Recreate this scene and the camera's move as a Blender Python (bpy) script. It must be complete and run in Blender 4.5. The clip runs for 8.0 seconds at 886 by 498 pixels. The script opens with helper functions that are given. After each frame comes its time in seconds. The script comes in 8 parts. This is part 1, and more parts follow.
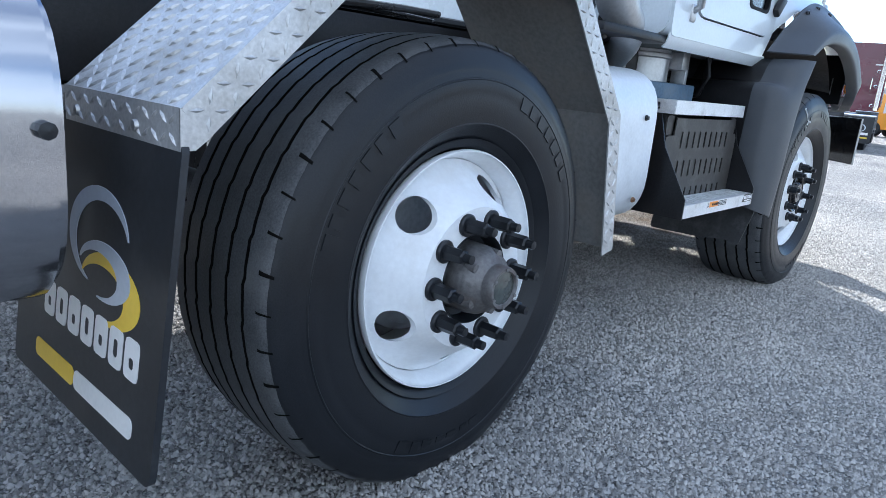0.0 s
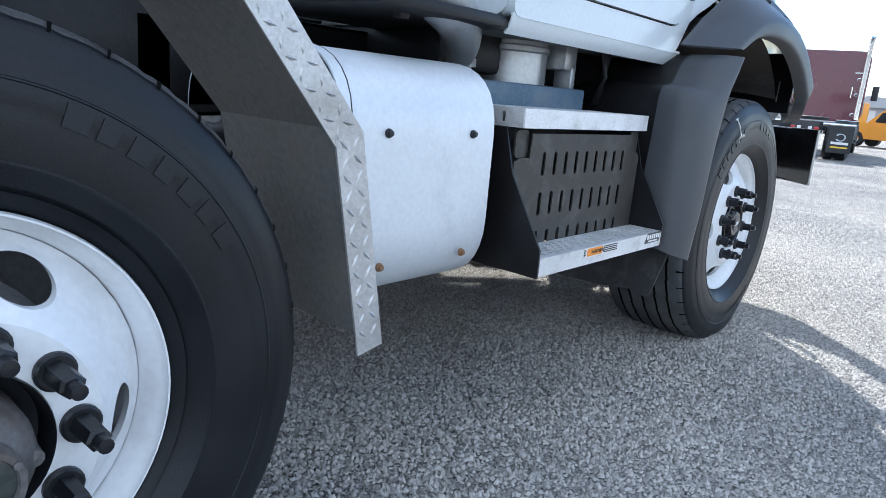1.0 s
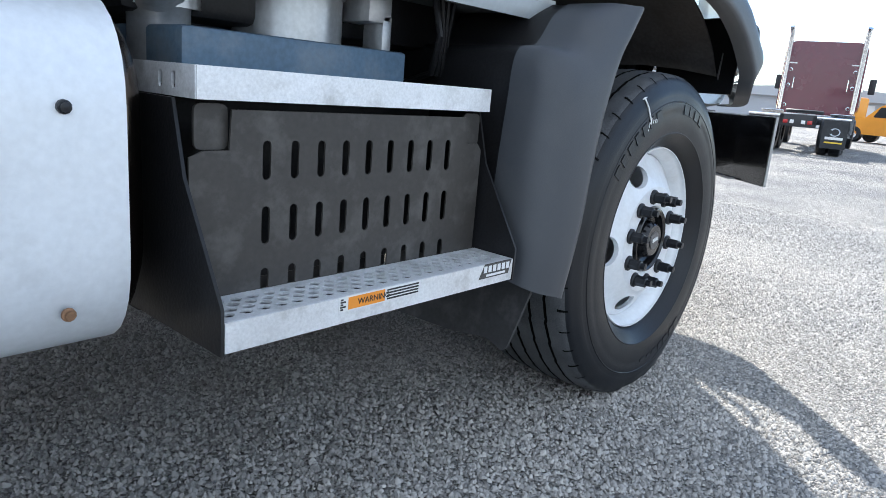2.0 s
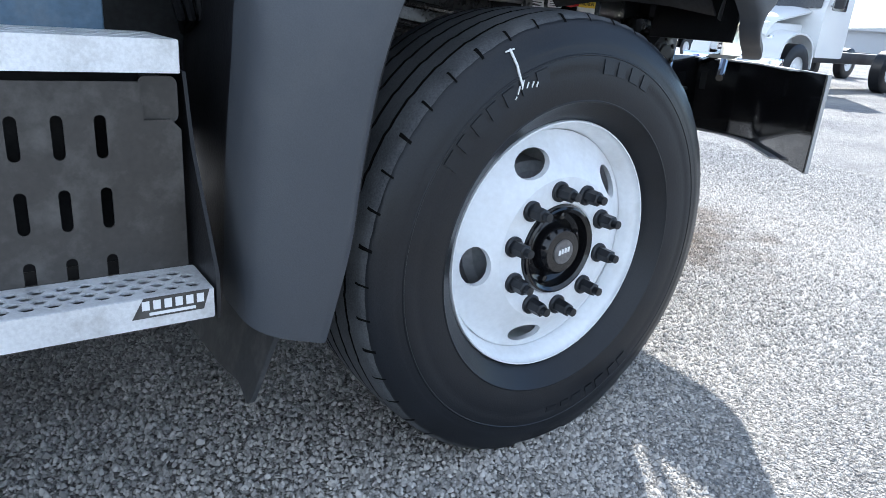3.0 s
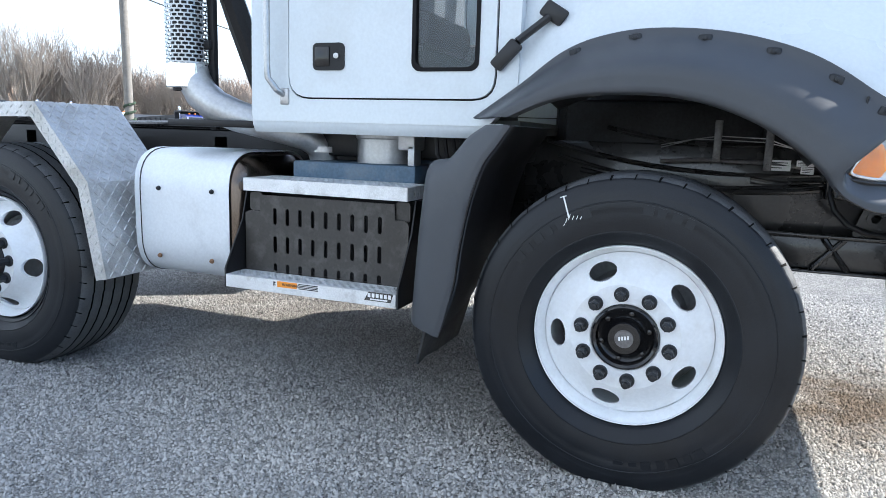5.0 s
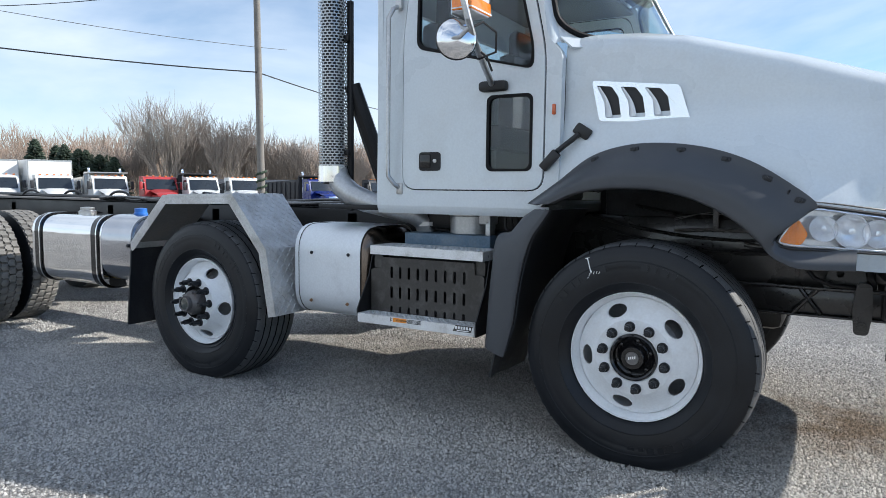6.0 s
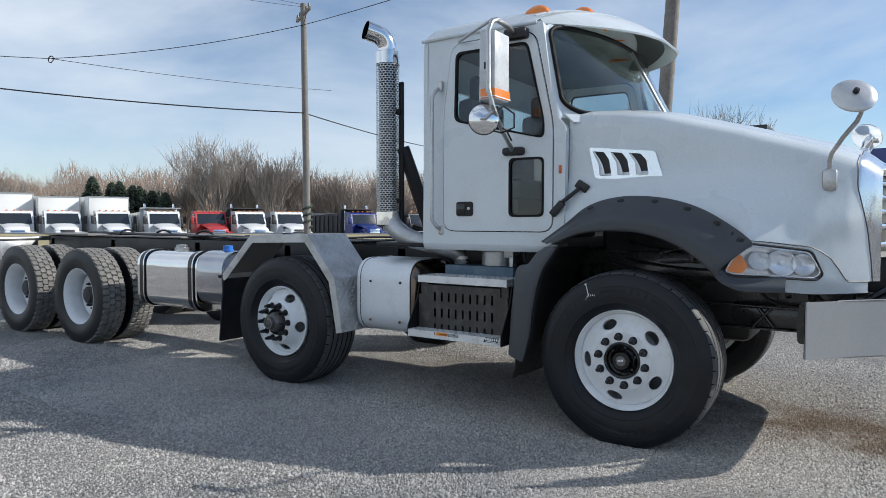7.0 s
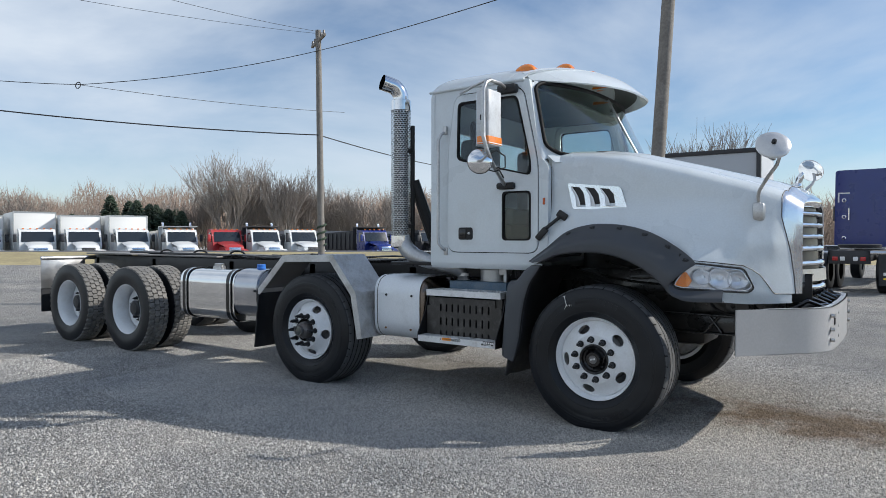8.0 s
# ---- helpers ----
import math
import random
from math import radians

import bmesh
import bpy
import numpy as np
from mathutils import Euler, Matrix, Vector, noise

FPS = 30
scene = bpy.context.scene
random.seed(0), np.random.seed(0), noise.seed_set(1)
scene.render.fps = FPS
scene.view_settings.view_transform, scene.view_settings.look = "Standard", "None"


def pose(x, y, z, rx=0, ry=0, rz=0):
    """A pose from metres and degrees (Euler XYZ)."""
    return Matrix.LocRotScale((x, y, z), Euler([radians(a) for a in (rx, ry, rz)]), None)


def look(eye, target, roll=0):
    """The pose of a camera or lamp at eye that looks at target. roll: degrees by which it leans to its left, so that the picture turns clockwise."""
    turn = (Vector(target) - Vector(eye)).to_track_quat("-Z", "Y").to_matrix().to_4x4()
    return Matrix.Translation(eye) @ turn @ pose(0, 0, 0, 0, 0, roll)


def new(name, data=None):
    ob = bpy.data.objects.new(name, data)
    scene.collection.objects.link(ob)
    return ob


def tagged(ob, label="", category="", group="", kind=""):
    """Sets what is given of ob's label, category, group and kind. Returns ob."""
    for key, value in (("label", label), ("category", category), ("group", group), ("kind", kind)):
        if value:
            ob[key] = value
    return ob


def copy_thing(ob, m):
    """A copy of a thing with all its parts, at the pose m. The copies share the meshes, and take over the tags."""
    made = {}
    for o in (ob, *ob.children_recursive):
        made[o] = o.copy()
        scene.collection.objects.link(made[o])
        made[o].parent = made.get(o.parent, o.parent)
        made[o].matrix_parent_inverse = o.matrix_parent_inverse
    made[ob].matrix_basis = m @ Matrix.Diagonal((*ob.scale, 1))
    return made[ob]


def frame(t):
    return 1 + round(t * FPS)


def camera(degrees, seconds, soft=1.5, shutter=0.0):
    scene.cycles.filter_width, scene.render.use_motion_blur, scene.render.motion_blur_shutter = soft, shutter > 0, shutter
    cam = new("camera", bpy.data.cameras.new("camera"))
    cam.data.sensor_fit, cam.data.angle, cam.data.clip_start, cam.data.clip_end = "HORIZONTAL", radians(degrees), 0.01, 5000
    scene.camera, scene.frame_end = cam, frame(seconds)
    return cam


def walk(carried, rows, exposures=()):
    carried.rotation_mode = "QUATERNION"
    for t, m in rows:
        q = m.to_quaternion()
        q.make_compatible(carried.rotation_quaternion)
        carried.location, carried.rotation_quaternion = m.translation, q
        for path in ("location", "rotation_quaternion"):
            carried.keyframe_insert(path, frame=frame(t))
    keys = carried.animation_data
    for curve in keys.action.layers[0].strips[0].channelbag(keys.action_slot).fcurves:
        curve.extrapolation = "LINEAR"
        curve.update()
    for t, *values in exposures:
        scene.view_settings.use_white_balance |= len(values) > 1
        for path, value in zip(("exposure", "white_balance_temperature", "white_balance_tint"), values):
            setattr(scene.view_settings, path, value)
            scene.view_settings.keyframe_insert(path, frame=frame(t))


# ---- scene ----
cam = camera(66.7, 8.0, soft=0.8)

PATH = [
    (0, (-4.011, -2.188, 0.944), (-2.555, -0.911, 0.445), 5.4),
    (0.5, (-3.517, -2.192, 0.921), (-2.05, -0.913, 0.462), 4.8),
    (1, (-3.016, -2.126, 0.963), (-1.539, -0.859, 0.502), 4.9),
    (1.5, (-2.544, -2.106, 0.958), (-1.057, -0.85, 0.497), 4.9),
    (2, (-2.074, -2.077, 0.933), (-0.599, -0.812, 0.461), 4.9),
    (2.2, (-1.878, -2.074, 0.95), (-0.427, -0.784, 0.47), 4.9),
    (3.3, (-0.833, -2.346, 1.0), (0.063, -0.7, 0.303), 3.9),
    (3.5, (-0.67, -2.424, 1.006), (0.051, -0.681, 0.343), 3.3),
    (4, (-0.309, -2.619, 1.044), (-0.121, -0.732, 0.41), 1.8),
    (4.5, (-0.057, -2.957, 1.097), (-0.375, -1.047, 0.593), 1.2),
    (5, (0.201, -3.349, 1.128), (-0.509, -1.51, 0.793), 1.8),
    (5.2, (0.353, -3.504, 1.127), (-0.462, -1.698, 0.85), 1.8),
    (6.3, (0.947, -4.467, 1.295), (-0.098, -2.768, 1.148), 0.3),
    (6.5, (1.083, -4.619, 1.303), (0.015, -2.933, 1.182), 0.3),
    (7, (1.316, -5.047, 1.327), (0.205, -3.386, 1.242), 0.1),
    (7.5, (1.564, -5.422, 1.322), (0.422, -3.781, 1.28), 0.3),
    (8, (1.854, -5.753, 1.377), (0.715, -4.109, 1.342), -0.0),
]
EXPOSURES = [(0.0, 1.18, 5650, 9), (2.2, 1.20, 6050, 9), (3.3, 1.34, 5700, 9), (4.5, 1.44, 5850, 9), (5.2, 1.20, 6050, 9), (6.3, 0.27, 6150, 9), (8.0, 0.02, 6200, 9)]
walk(cam, [(t, look(eye, target, roll)) for t, eye, target, roll in PATH], EXPOSURES)

# ---- light ----
SUN_DIR = Vector((1.30, 0.98, 1.0)).normalized()
sun = new("sun", bpy.data.lights.new("sun", "SUN"))
sun.data.energy, sun.data.angle, sun.data.color = 4.5, radians(0.6), (1.0, 0.93, 0.83)
sun.matrix_world = look(SUN_DIR * 50, (0, 0, 0))

world = bpy.data.worlds.new("sky")
scene.world = world
world.use_nodes = True
wn, wl = world.node_tree.nodes, world.node_tree.links
sky = wn.new("ShaderNodeTexSky")
sky.sky_type, sky.sun_disc = "NISHITA", False
sky.sun_elevation, sky.sun_rotation = math.asin(SUN_DIR.z), math.atan2(SUN_DIR.x, SUN_DIR.y)
sky.air_density, sky.dust_density, sky.ozone_density, sky.altitude = 1.0, 0.25, 3.0, 200
wc = wn.new("ShaderNodeTexCoord")
wm = wn.new("ShaderNodeMapping")
wm.inputs["Scale"].default_value = (1.0, 1.0, 2.6)
wm.inputs["Rotation"].default_value = (0.05, -0.12, 0.5)
wnoise = wn.new("ShaderNodeTexNoise")
wnoise.inputs["Scale"].default_value, wnoise.inputs["Detail"].default_value = 1.6, 7
wnoise.inputs["Roughness"].default_value, wnoise.inputs["Distortion"].default_value = 0.55, 0.4
wramp = wn.new("ShaderNodeMapRange")
wramp.inputs["From Min"].default_value, wramp.inputs["From Max"].default_value = 0.36, 0.70
wramp.inputs["To Max"].default_value = 0.92
wmix = wn.new("ShaderNodeMix")
wmix.data_type = "RGBA"
wmix.inputs["B"].default_value = (6.5, 7.0, 7.6, 1)
wl.new(wc.outputs["Generated"], wm.inputs["Vector"])
wl.new(wm.outputs[0], wnoise.inputs["Vector"])
# thin cloud thickens towards the west
wdot = wn.new("ShaderNodeVectorMath")
wdot.operation = "DOT_PRODUCT"
wdot.inputs[1].default_value = (-0.14, -0.10, 0.0)
wl.new(wc.outputs["Generated"], wdot.inputs[0])
wsum = wn.new("ShaderNodeMath")
wsum.operation = "ADD"
wl.new(wnoise.outputs["Fac"], wsum.inputs[0])
wl.new(wdot.outputs["Value"], wsum.inputs[1])
wl.new(wsum.outputs[0], wramp.inputs["Value"])
wl.new(wramp.outputs[0], wmix.inputs["Factor"])
wl.new(sky.outputs[0], wmix.inputs["A"])
wl.new(wmix.outputs["Result"], wn["Background"].inputs["Color"])
wn["Background"].inputs["Strength"].default_value = 0.113


# ---- materials ----
def mat(name, color, rough=0.5, metal=0.0, var=0.12, scale=3.0, bump=0.0, bscale=80.0, coat=0.0, dirt=None, dscale=2.0, damount=0.5, spec=0.5):
    """A painted, cast or moulded surface: colour varied at two sizes, fine relief, and stains of a second colour."""
    m = bpy.data.materials.new(name)
    m.use_nodes = True
    n, l = m.node_tree.nodes, m.node_tree.links
    b = n["Principled BSDF"]
    co = n.new("ShaderNodeTexCoord")
    big, fine = n.new("ShaderNodeTexNoise"), n.new("ShaderNodeTexNoise")
    big.inputs["Scale"].default_value, big.inputs["Detail"].default_value = scale, 6
    fine.inputs["Scale"].default_value, fine.inputs["Detail"].default_value = bscale, 3
    l.new(co.outputs["Object"], big.inputs["Vector"])
    l.new(co.outputs["Object"], fine.inputs["Vector"])
    add = n.new("ShaderNodeMath")
    add.operation = "ADD"
    l.new(big.outputs["Fac"], add.inputs[0])
    l.new(fine.outputs["Fac"], add.inputs[1])
    rng = n.new("ShaderNodeMapRange")
    rng.inputs["From Min"].default_value, rng.inputs["From Max"].default_value = 0.7, 1.3
    rng.inputs["To Min"].default_value, rng.inputs["To Max"].default_value = 1 - var, 1 + var
    l.new(add.outputs[0], rng.inputs["Value"])
    hsv = n.new("ShaderNodeHueSaturation")
    hsv.inputs["Color"].default_value = (*color, 1)
    l.new(rng.outputs[0], hsv.inputs["Value"])
    out = hsv.outputs[0]
    if dirt:
        dn = n.new("ShaderNodeTexNoise")
        dn.inputs["Scale"].default_value, dn.inputs["Detail"].default_value, dn.inputs["Roughness"].default_value = dscale, 9, 0.65
        l.new(co.outputs["Object"], dn.inputs["Vector"])
        dr = n.new("ShaderNodeMapRange")
        dr.inputs["From Min"].default_value, dr.inputs["From Max"].default_value = 0.5, 0.72
        dr.inputs["To Max"].default_value = damount
        l.new(dn.outputs["Fac"], dr.inputs["Value"])
        mx = n.new("ShaderNodeMix")
        mx.data_type = "RGBA"
        mx.inputs["B"].default_value = (*dirt, 1)
        l.new(dr.outputs[0], mx.inputs["Factor"])
        l.new(out, mx.inputs["A"])
        out = mx.outputs["Result"]
    l.new(out, b.inputs["Base Color"])
    rr = n.new("ShaderNodeMapRange")
    rr.inputs["From Min"].default_value, rr.inputs["From Max"].default_value = 0.3, 0.7
    rr.inputs["To Min"].default_value, rr.inputs["To Max"].default_value = max(0.02, rough * 0.8), min(1.0, rough * 1.2)
    l.new(big.outputs["Fac"], rr.inputs["Value"])
    l.new(rr.outputs[0], b.inputs["Roughness"])
    b.inputs["Metallic"].default_value = metal
    b.inputs["Specular IOR Level"].default_value = spec
    b.inputs["Coat Weight"].default_value = coat
    b.inputs["Coat Roughness"].default_value = 0.05
    if bump:
        bp = n.new("ShaderNodeBump")
        bp.inputs["Strength"].default_value, bp.inputs["Distance"].default_value = 0.6, bump
        l.new(fine.outputs["Fac"], bp.inputs["Height"])
        l.new(bp.outputs[0], b.inputs["Normal"])
    return m


def glass(name, tint, rough=0.02):
    m = bpy.data.materials.new(name)
    m.use_nodes = True
    b = m.node_tree.nodes["Principled BSDF"]
    b.inputs["Base Color"].default_value = (*tint, 1)
    b.inputs["Transmission Weight"].default_value = 1.0
    b.inputs["Roughness"].default_value = rough
    b.inputs["IOR"].default_value = 1.12
    b.inputs["Specular IOR Level"].default_value = 1.0
    b.inputs["Coat Weight"].default_value = 0.8
    b.inputs["Coat Roughness"].default_value = 0.02
    return m


def yard_tones(n, l, co):
    """Grey and tan patches of the yard, with a ragged oil and earth stains round the front wheel."""
    big = n.new("ShaderNodeTexNoise")
    big.inputs["Scale"].default_value, big.inputs["Detail"].default_value, big.inputs["Roughness"].default_value = 0.55, 7, 0.6
    l.new(co.outputs["Object"], big.inputs["Vector"])
    patch = n.new("ShaderNodeValToRGB")
    patch.color_ramp.elements[0].position, patch.color_ramp.elements[1].position = 0.36, 0.66
    patch.color_ramp.elements[0].color = (0.320, 0.317, 0.310, 1)
    patch.color_ramp.elements[1].color = (0.515, 0.490, 0.453, 1)
    l.new(big.outputs["Fac"], patch.inputs[0])
    rag = n.new("ShaderNodeTexNoise")
    rag.inputs["Scale"].default_value, rag.inputs["Detail"].default_value, rag.inputs["Roughness"].default_value = 2.6, 8, 0.68
    l.new(co.outputs["Object"], rag.inputs["Vector"])
    out = patch.outputs[0]

    def stained(out, move, size, turn, rag_amount, start, full, most, color):
        """A ragged spot: move and size set its place and spread."""
        flat = n.new("ShaderNodeMapping")
        flat.inputs["Location"].default_value, flat.inputs["Scale"].default_value = (*move, 0.0), (*size, 0.0)
        flat.inputs["Rotation"].default_value = (0, 0, radians(turn))
        l.new(co.outputs["Object"], flat.inputs["Vector"])
        away = n.new("ShaderNodeVectorMath")
        away.operation = "LENGTH"
        l.new(flat.outputs[0], away.inputs[0])
        mad = n.new("ShaderNodeMath")
        mad.operation = "MULTIPLY_ADD"
        mad.inputs[1].default_value = rag_amount
        l.new(rag.outputs["Fac"], mad.inputs[0])
        l.new(away.outputs["Value"], mad.inputs[2])
        much = n.new("ShaderNodeMapRange")
        much.inputs["From Min"].default_value, much.inputs["From Max"].default_value = start, full
        much.inputs["To Max"].default_value = most
        l.new(mad.outputs[0], much.inputs["Value"])
        mix = n.new("ShaderNodeMix")
        mix.data_type = "RGBA"
        mix.inputs["B"].default_value = (*color, 1)
        l.new(much.outputs[0], mix.inputs["Factor"])
        l.new(out, mix.inputs["A"])
        return mix.outputs["Result"]

    # paler tan ahead of the truck, brown oil in it, and dark earth between the wheels
    out = stained(out, (-1.0, 0.02), (0.72, 1.55), 8, 2.2, 4.6, 2.4, 0.60, (0.53, 0.49, 0.43))
    out = stained(out, (-1.0, 0.02), (0.72, 1.55), 8, 2.6, 2.35, 1.55, 0.92, (0.20, 0.142, 0.092))
    out = stained(out, (0.95, -0.22), (0.60, 1.35), 0, 1.6, 2.05, 1.15, 0.75, (0.190, 0.168, 0.142))
    return out


def gravel_material(name, stones=True):
    """Crushed limestone: cells of stone, each its own grey, in patches of grey and tan."""
    m = bpy.data.materials.new(name)
    m.use_nodes = True
    n, l = m.node_tree.nodes, m.node_tree.links
    b = n["Principled BSDF"]
    b.inputs["Roughness"].default_value = 0.9
    b.inputs["Specular IOR Level"].default_value = 0.25
    co = n.new("ShaderNodeTexCoord")
    tones_out = yard_tones(n, l, co)
    warp = n.new("ShaderNodeTexNoise")
    warp.inputs["Scale"].default_value = 40
    l.new(co.outputs["Object"], warp.inputs["Vector"])
    wadd = n.new("ShaderNodeMix")
    wadd.data_type = "RGBA"
    wadd.blend_type = "LINEAR_LIGHT"
    wadd.inputs["Factor"].default_value = 0.012
    l.new(co.outputs["Object"], wadd.inputs["A"])
    l.new(warp.outputs["Color"], wadd.inputs["B"])
    heights, tones = [], []
    for sc, wt in ((62, 1.0), (108, 0.85), (190, 0.6)):
        v = n.new("ShaderNodeTexVoronoi")
        v.inputs["Scale"].default_value = sc
        v.inputs["Randomness"].default_value = 1.0
        l.new(wadd.outputs["Result"], v.inputs["Vector"])
        sep = n.new("ShaderNodeSeparateColor")
        l.new(v.outputs["Color"], sep.inputs[0])
        inv = n.new("ShaderNodeMapRange")
        inv.inputs["From Max"].default_value = 0.62
        inv.inputs["To Min"].default_value, inv.inputs["To Max"].default_value = wt, 0.0
        l.new(v.outputs["Distance"], inv.inputs["Value"])
        own = n.new("ShaderNodeMath")
        own.operation = "MULTIPLY_ADD"
        own.inputs[1].default_value, own.inputs[2].default_value = 0.55, -0.2
        l.new(sep.outputs[1], own.inputs[0])
        hgt = n.new("ShaderNodeMath")
        hgt.operation = "ADD"
        l.new(inv.outputs[0], hgt.inputs[0])
        l.new(own.outputs[0], hgt.inputs[1])
        heights.append(hgt.outputs[0])
        tone = n.new("ShaderNodeMapRange")
        tone.inputs["To Min"].default_value, tone.inputs["To Max"].default_value = 0.50, 1.50
        l.new(sep.outputs[0], tone.inputs["Value"])
        # Each stone darkens towards its edge: the gaps' shade is in the colour.
        dist = n.new("ShaderNodeMapRange")
        dist.inputs["From Min"].default_value, dist.inputs["From Max"].default_value = 0.38, 0.80
        dist.inputs["To Min"].default_value, dist.inputs["To Max"].default_value = 1.0, 0.35
        l.new(v.outputs["Distance"], dist.inputs["Value"])
        mul = n.new("ShaderNodeMath")
        mul.operation = "MULTIPLY"
        l.new(tone.outputs[0], mul.inputs[0])
        l.new(dist.outputs[0], mul.inputs[1])
        tones.append(mul.outputs[0])

    def pick(a, b, ha, hb):
        """The tone of whichever stone lies on top."""
        gt = n.new("ShaderNodeMath")
        gt.operation = "GREATER_THAN"
        l.new(hb, gt.inputs[0])
        l.new(ha, gt.inputs[1])
        mixf = n.new("ShaderNodeMix")
        l.new(gt.outputs[0], mixf.inputs["Factor"])
        l.new(a, mixf.inputs["A"])
        l.new(b, mixf.inputs["B"])
        top = n.new("ShaderNodeMath")
        top.operation = "MAXIMUM"
        l.new(ha, top.inputs[0])
        l.new(hb, top.inputs[1])
        return mixf.outputs["Result"], top.outputs[0]

    col, top = pick(tones[0], tones[1], heights[0], heights[1])
    col, top = pick(col, tones[2], top, heights[2])
    hsv = n.new("ShaderNodeHueSaturation")
    l.new(tones_out, hsv.inputs["Color"])
    l.new(col, hsv.inputs["Value"])
    l.new(hsv.outputs[0], b.inputs["Base Color"])
    bp = n.new("ShaderNodeBump")
    bp.inputs["Strength"].default_value, bp.inputs["Distance"].default_value = 1.0, 0.018
    l.new(top, bp.inputs["Height"])
    l.new(bp.outputs[0], b.inputs["Normal"])
    return m


def stone_material(name):
    """Loose stones: each one its own grey or tan."""
    m = bpy.data.materials.new(name)
    m.use_nodes = True
    n, l = m.node_tree.nodes, m.node_tree.links
    b = n["Principled BSDF"]
    b.inputs["Roughness"].default_value = 0.9
    co, geo = n.new("ShaderNodeTexCoord"), n.new("ShaderNodeNewGeometry")
    tones_out = yard_tones(n, l, co)
    tone = n.new("ShaderNodeMapRange")
    tone.inputs["To Min"].default_value, tone.inputs["To Max"].default_value = 0.48, 1.38
    l.new(geo.outputs["Random Per Island"], tone.inputs["Value"])
    hsv = n.new("ShaderNodeHueSaturation")
    l.new(tones_out, hsv.inputs["Color"])
    l.new(tone.outputs[0], hsv.inputs["Value"])
    l.new(hsv.outputs[0], b.inputs["Base Color"])
    return m


M = {}
M["ground"] = gravel_material("gravel_ground")
M["stone"] = stone_material("loose_stone")
M["white"] = mat("white_truck_paint", (0.655, 0.705, 0.735), 0.30, var=0.05, scale=1.5, coat=0.6, dirt=(0.50, 0.50, 0.48), dscale=2.2, damount=0.35)
M["whitealu"] = mat("white_coated_aluminium", (0.74, 0.77, 0.80), 0.42, 0.25, var=0.06, scale=4, dirt=(0.40, 0.41, 0.42), dscale=1.7, damount=0.8)
M["wheelwhite"] = mat("white_wheel_paint", (0.78, 0.80, 0.82), 0.38, var=0.05, scale=6, coat=0.2, dirt=(0.55, 0.53, 0.5), dscale=9, damount=0.35)
M["rubber"] = mat("tyre_sidewall", (0.0095, 0.0110, 0.0140), 0.38, var=0.35, scale=7, bump=0.0006, bscale=300, dirt=(0.0155, 0.0170, 0.0195), dscale=3, damount=0.5, spec=0.34)
M["tread"] = mat("tyre_tread", (0.082, 0.085, 0.090), 0.6, var=0.4, scale=12, bump=0.0012, bscale=260, dirt=(0.13, 0.13, 0.13), dscale=8, damount=0.6, spec=0.3)
# Near black: the shade of tread grooves and notches is in this colour.
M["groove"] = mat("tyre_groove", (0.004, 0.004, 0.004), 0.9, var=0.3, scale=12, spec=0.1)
M["treaddust"] = mat("dusty_drive_tread", (0.165, 0.160, 0.150), 0.8, var=0.35, scale=12, bump=0.0015, bscale=200, dirt=(0.27, 0.255, 0.235), dscale=7, damount=0.8)
M["flare"] = mat("dark_grey_plastic", (0.058, 0.063, 0.072), 0.42, var=0.12, scale=3, bump=0.0004, bscale=420, dirt=(0.095, 0.095, 0.095), dscale=3, damount=0.4, spec=0.4)
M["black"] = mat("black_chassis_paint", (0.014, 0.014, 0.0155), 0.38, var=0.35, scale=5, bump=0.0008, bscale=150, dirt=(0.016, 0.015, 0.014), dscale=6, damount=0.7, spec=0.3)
M["blackgloss"] = mat("black_gloss_enamel", (0.005, 0.005, 0.006), 0.16, var=0.3, scale=4, coat=0.4, dirt=(0.018, 0.018, 0.018), dscale=8, damount=0.6, spec=0.4)
M["framegloss"] = mat("oily_black_frame_paint", (0.024, 0.0235, 0.024), 0.28, var=0.3, scale=5, coat=0.35, dirt=(0.048, 0.045, 0.042), dscale=7, damount=0.6)
M["satin"] = mat("satin_polished_aluminium", (0.46, 0.47, 0.50), 0.15, 1.0, var=0.06, scale=3, bump=0.004, bscale=3)
M["blackrubber"] = mat("black_flap_rubber", (0.016, 0.018, 0.022), 0.5, var=0.3, scale=5, dirt=(0.06, 0.06, 0.06), dscale=5, damount=0.5)
M["dplate"] = mat("aluminium_tread_plate", (0.58, 0.58, 0.58), 0.40, 0.6, var=0.18, scale=6, bump=0.0008, bscale=140, dirt=(0.30, 0.28, 0.25), dscale=5, damount=0.75)
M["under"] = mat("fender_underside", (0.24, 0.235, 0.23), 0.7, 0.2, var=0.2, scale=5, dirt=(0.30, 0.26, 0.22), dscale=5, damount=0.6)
M["alu"] = mat("step_aluminium", (0.76, 0.77, 0.78), 0.40, 0.35, var=0.12, scale=9, bump=0.0006, bscale=200, dirt=(0.35, 0.34, 0.32), dscale=12, damount=0.7)
M["chrome"] = mat("polished_chrome", (0.82, 0.83, 0.85), 0.07, 1.0, var=0.03)
M["polish"] = mat("polished_aluminium", (0.80, 0.80, 0.80), 0.07, 1.0, var=0.05, scale=2, bump=0.010, bscale=2.6)
M["steel"] = mat("brushed_steel", (0.50, 0.50, 0.50), 0.35, 0.9, var=0.15, scale=10)
# Brown tint: the step's dark reflection is painted into the metal.
M["bronze"] = mat("bronze_tinted_aluminium", (0.17, 0.135, 0.11), 0.24, 1.0, var=0.2, scale=5, bump=0.004, bscale=5)
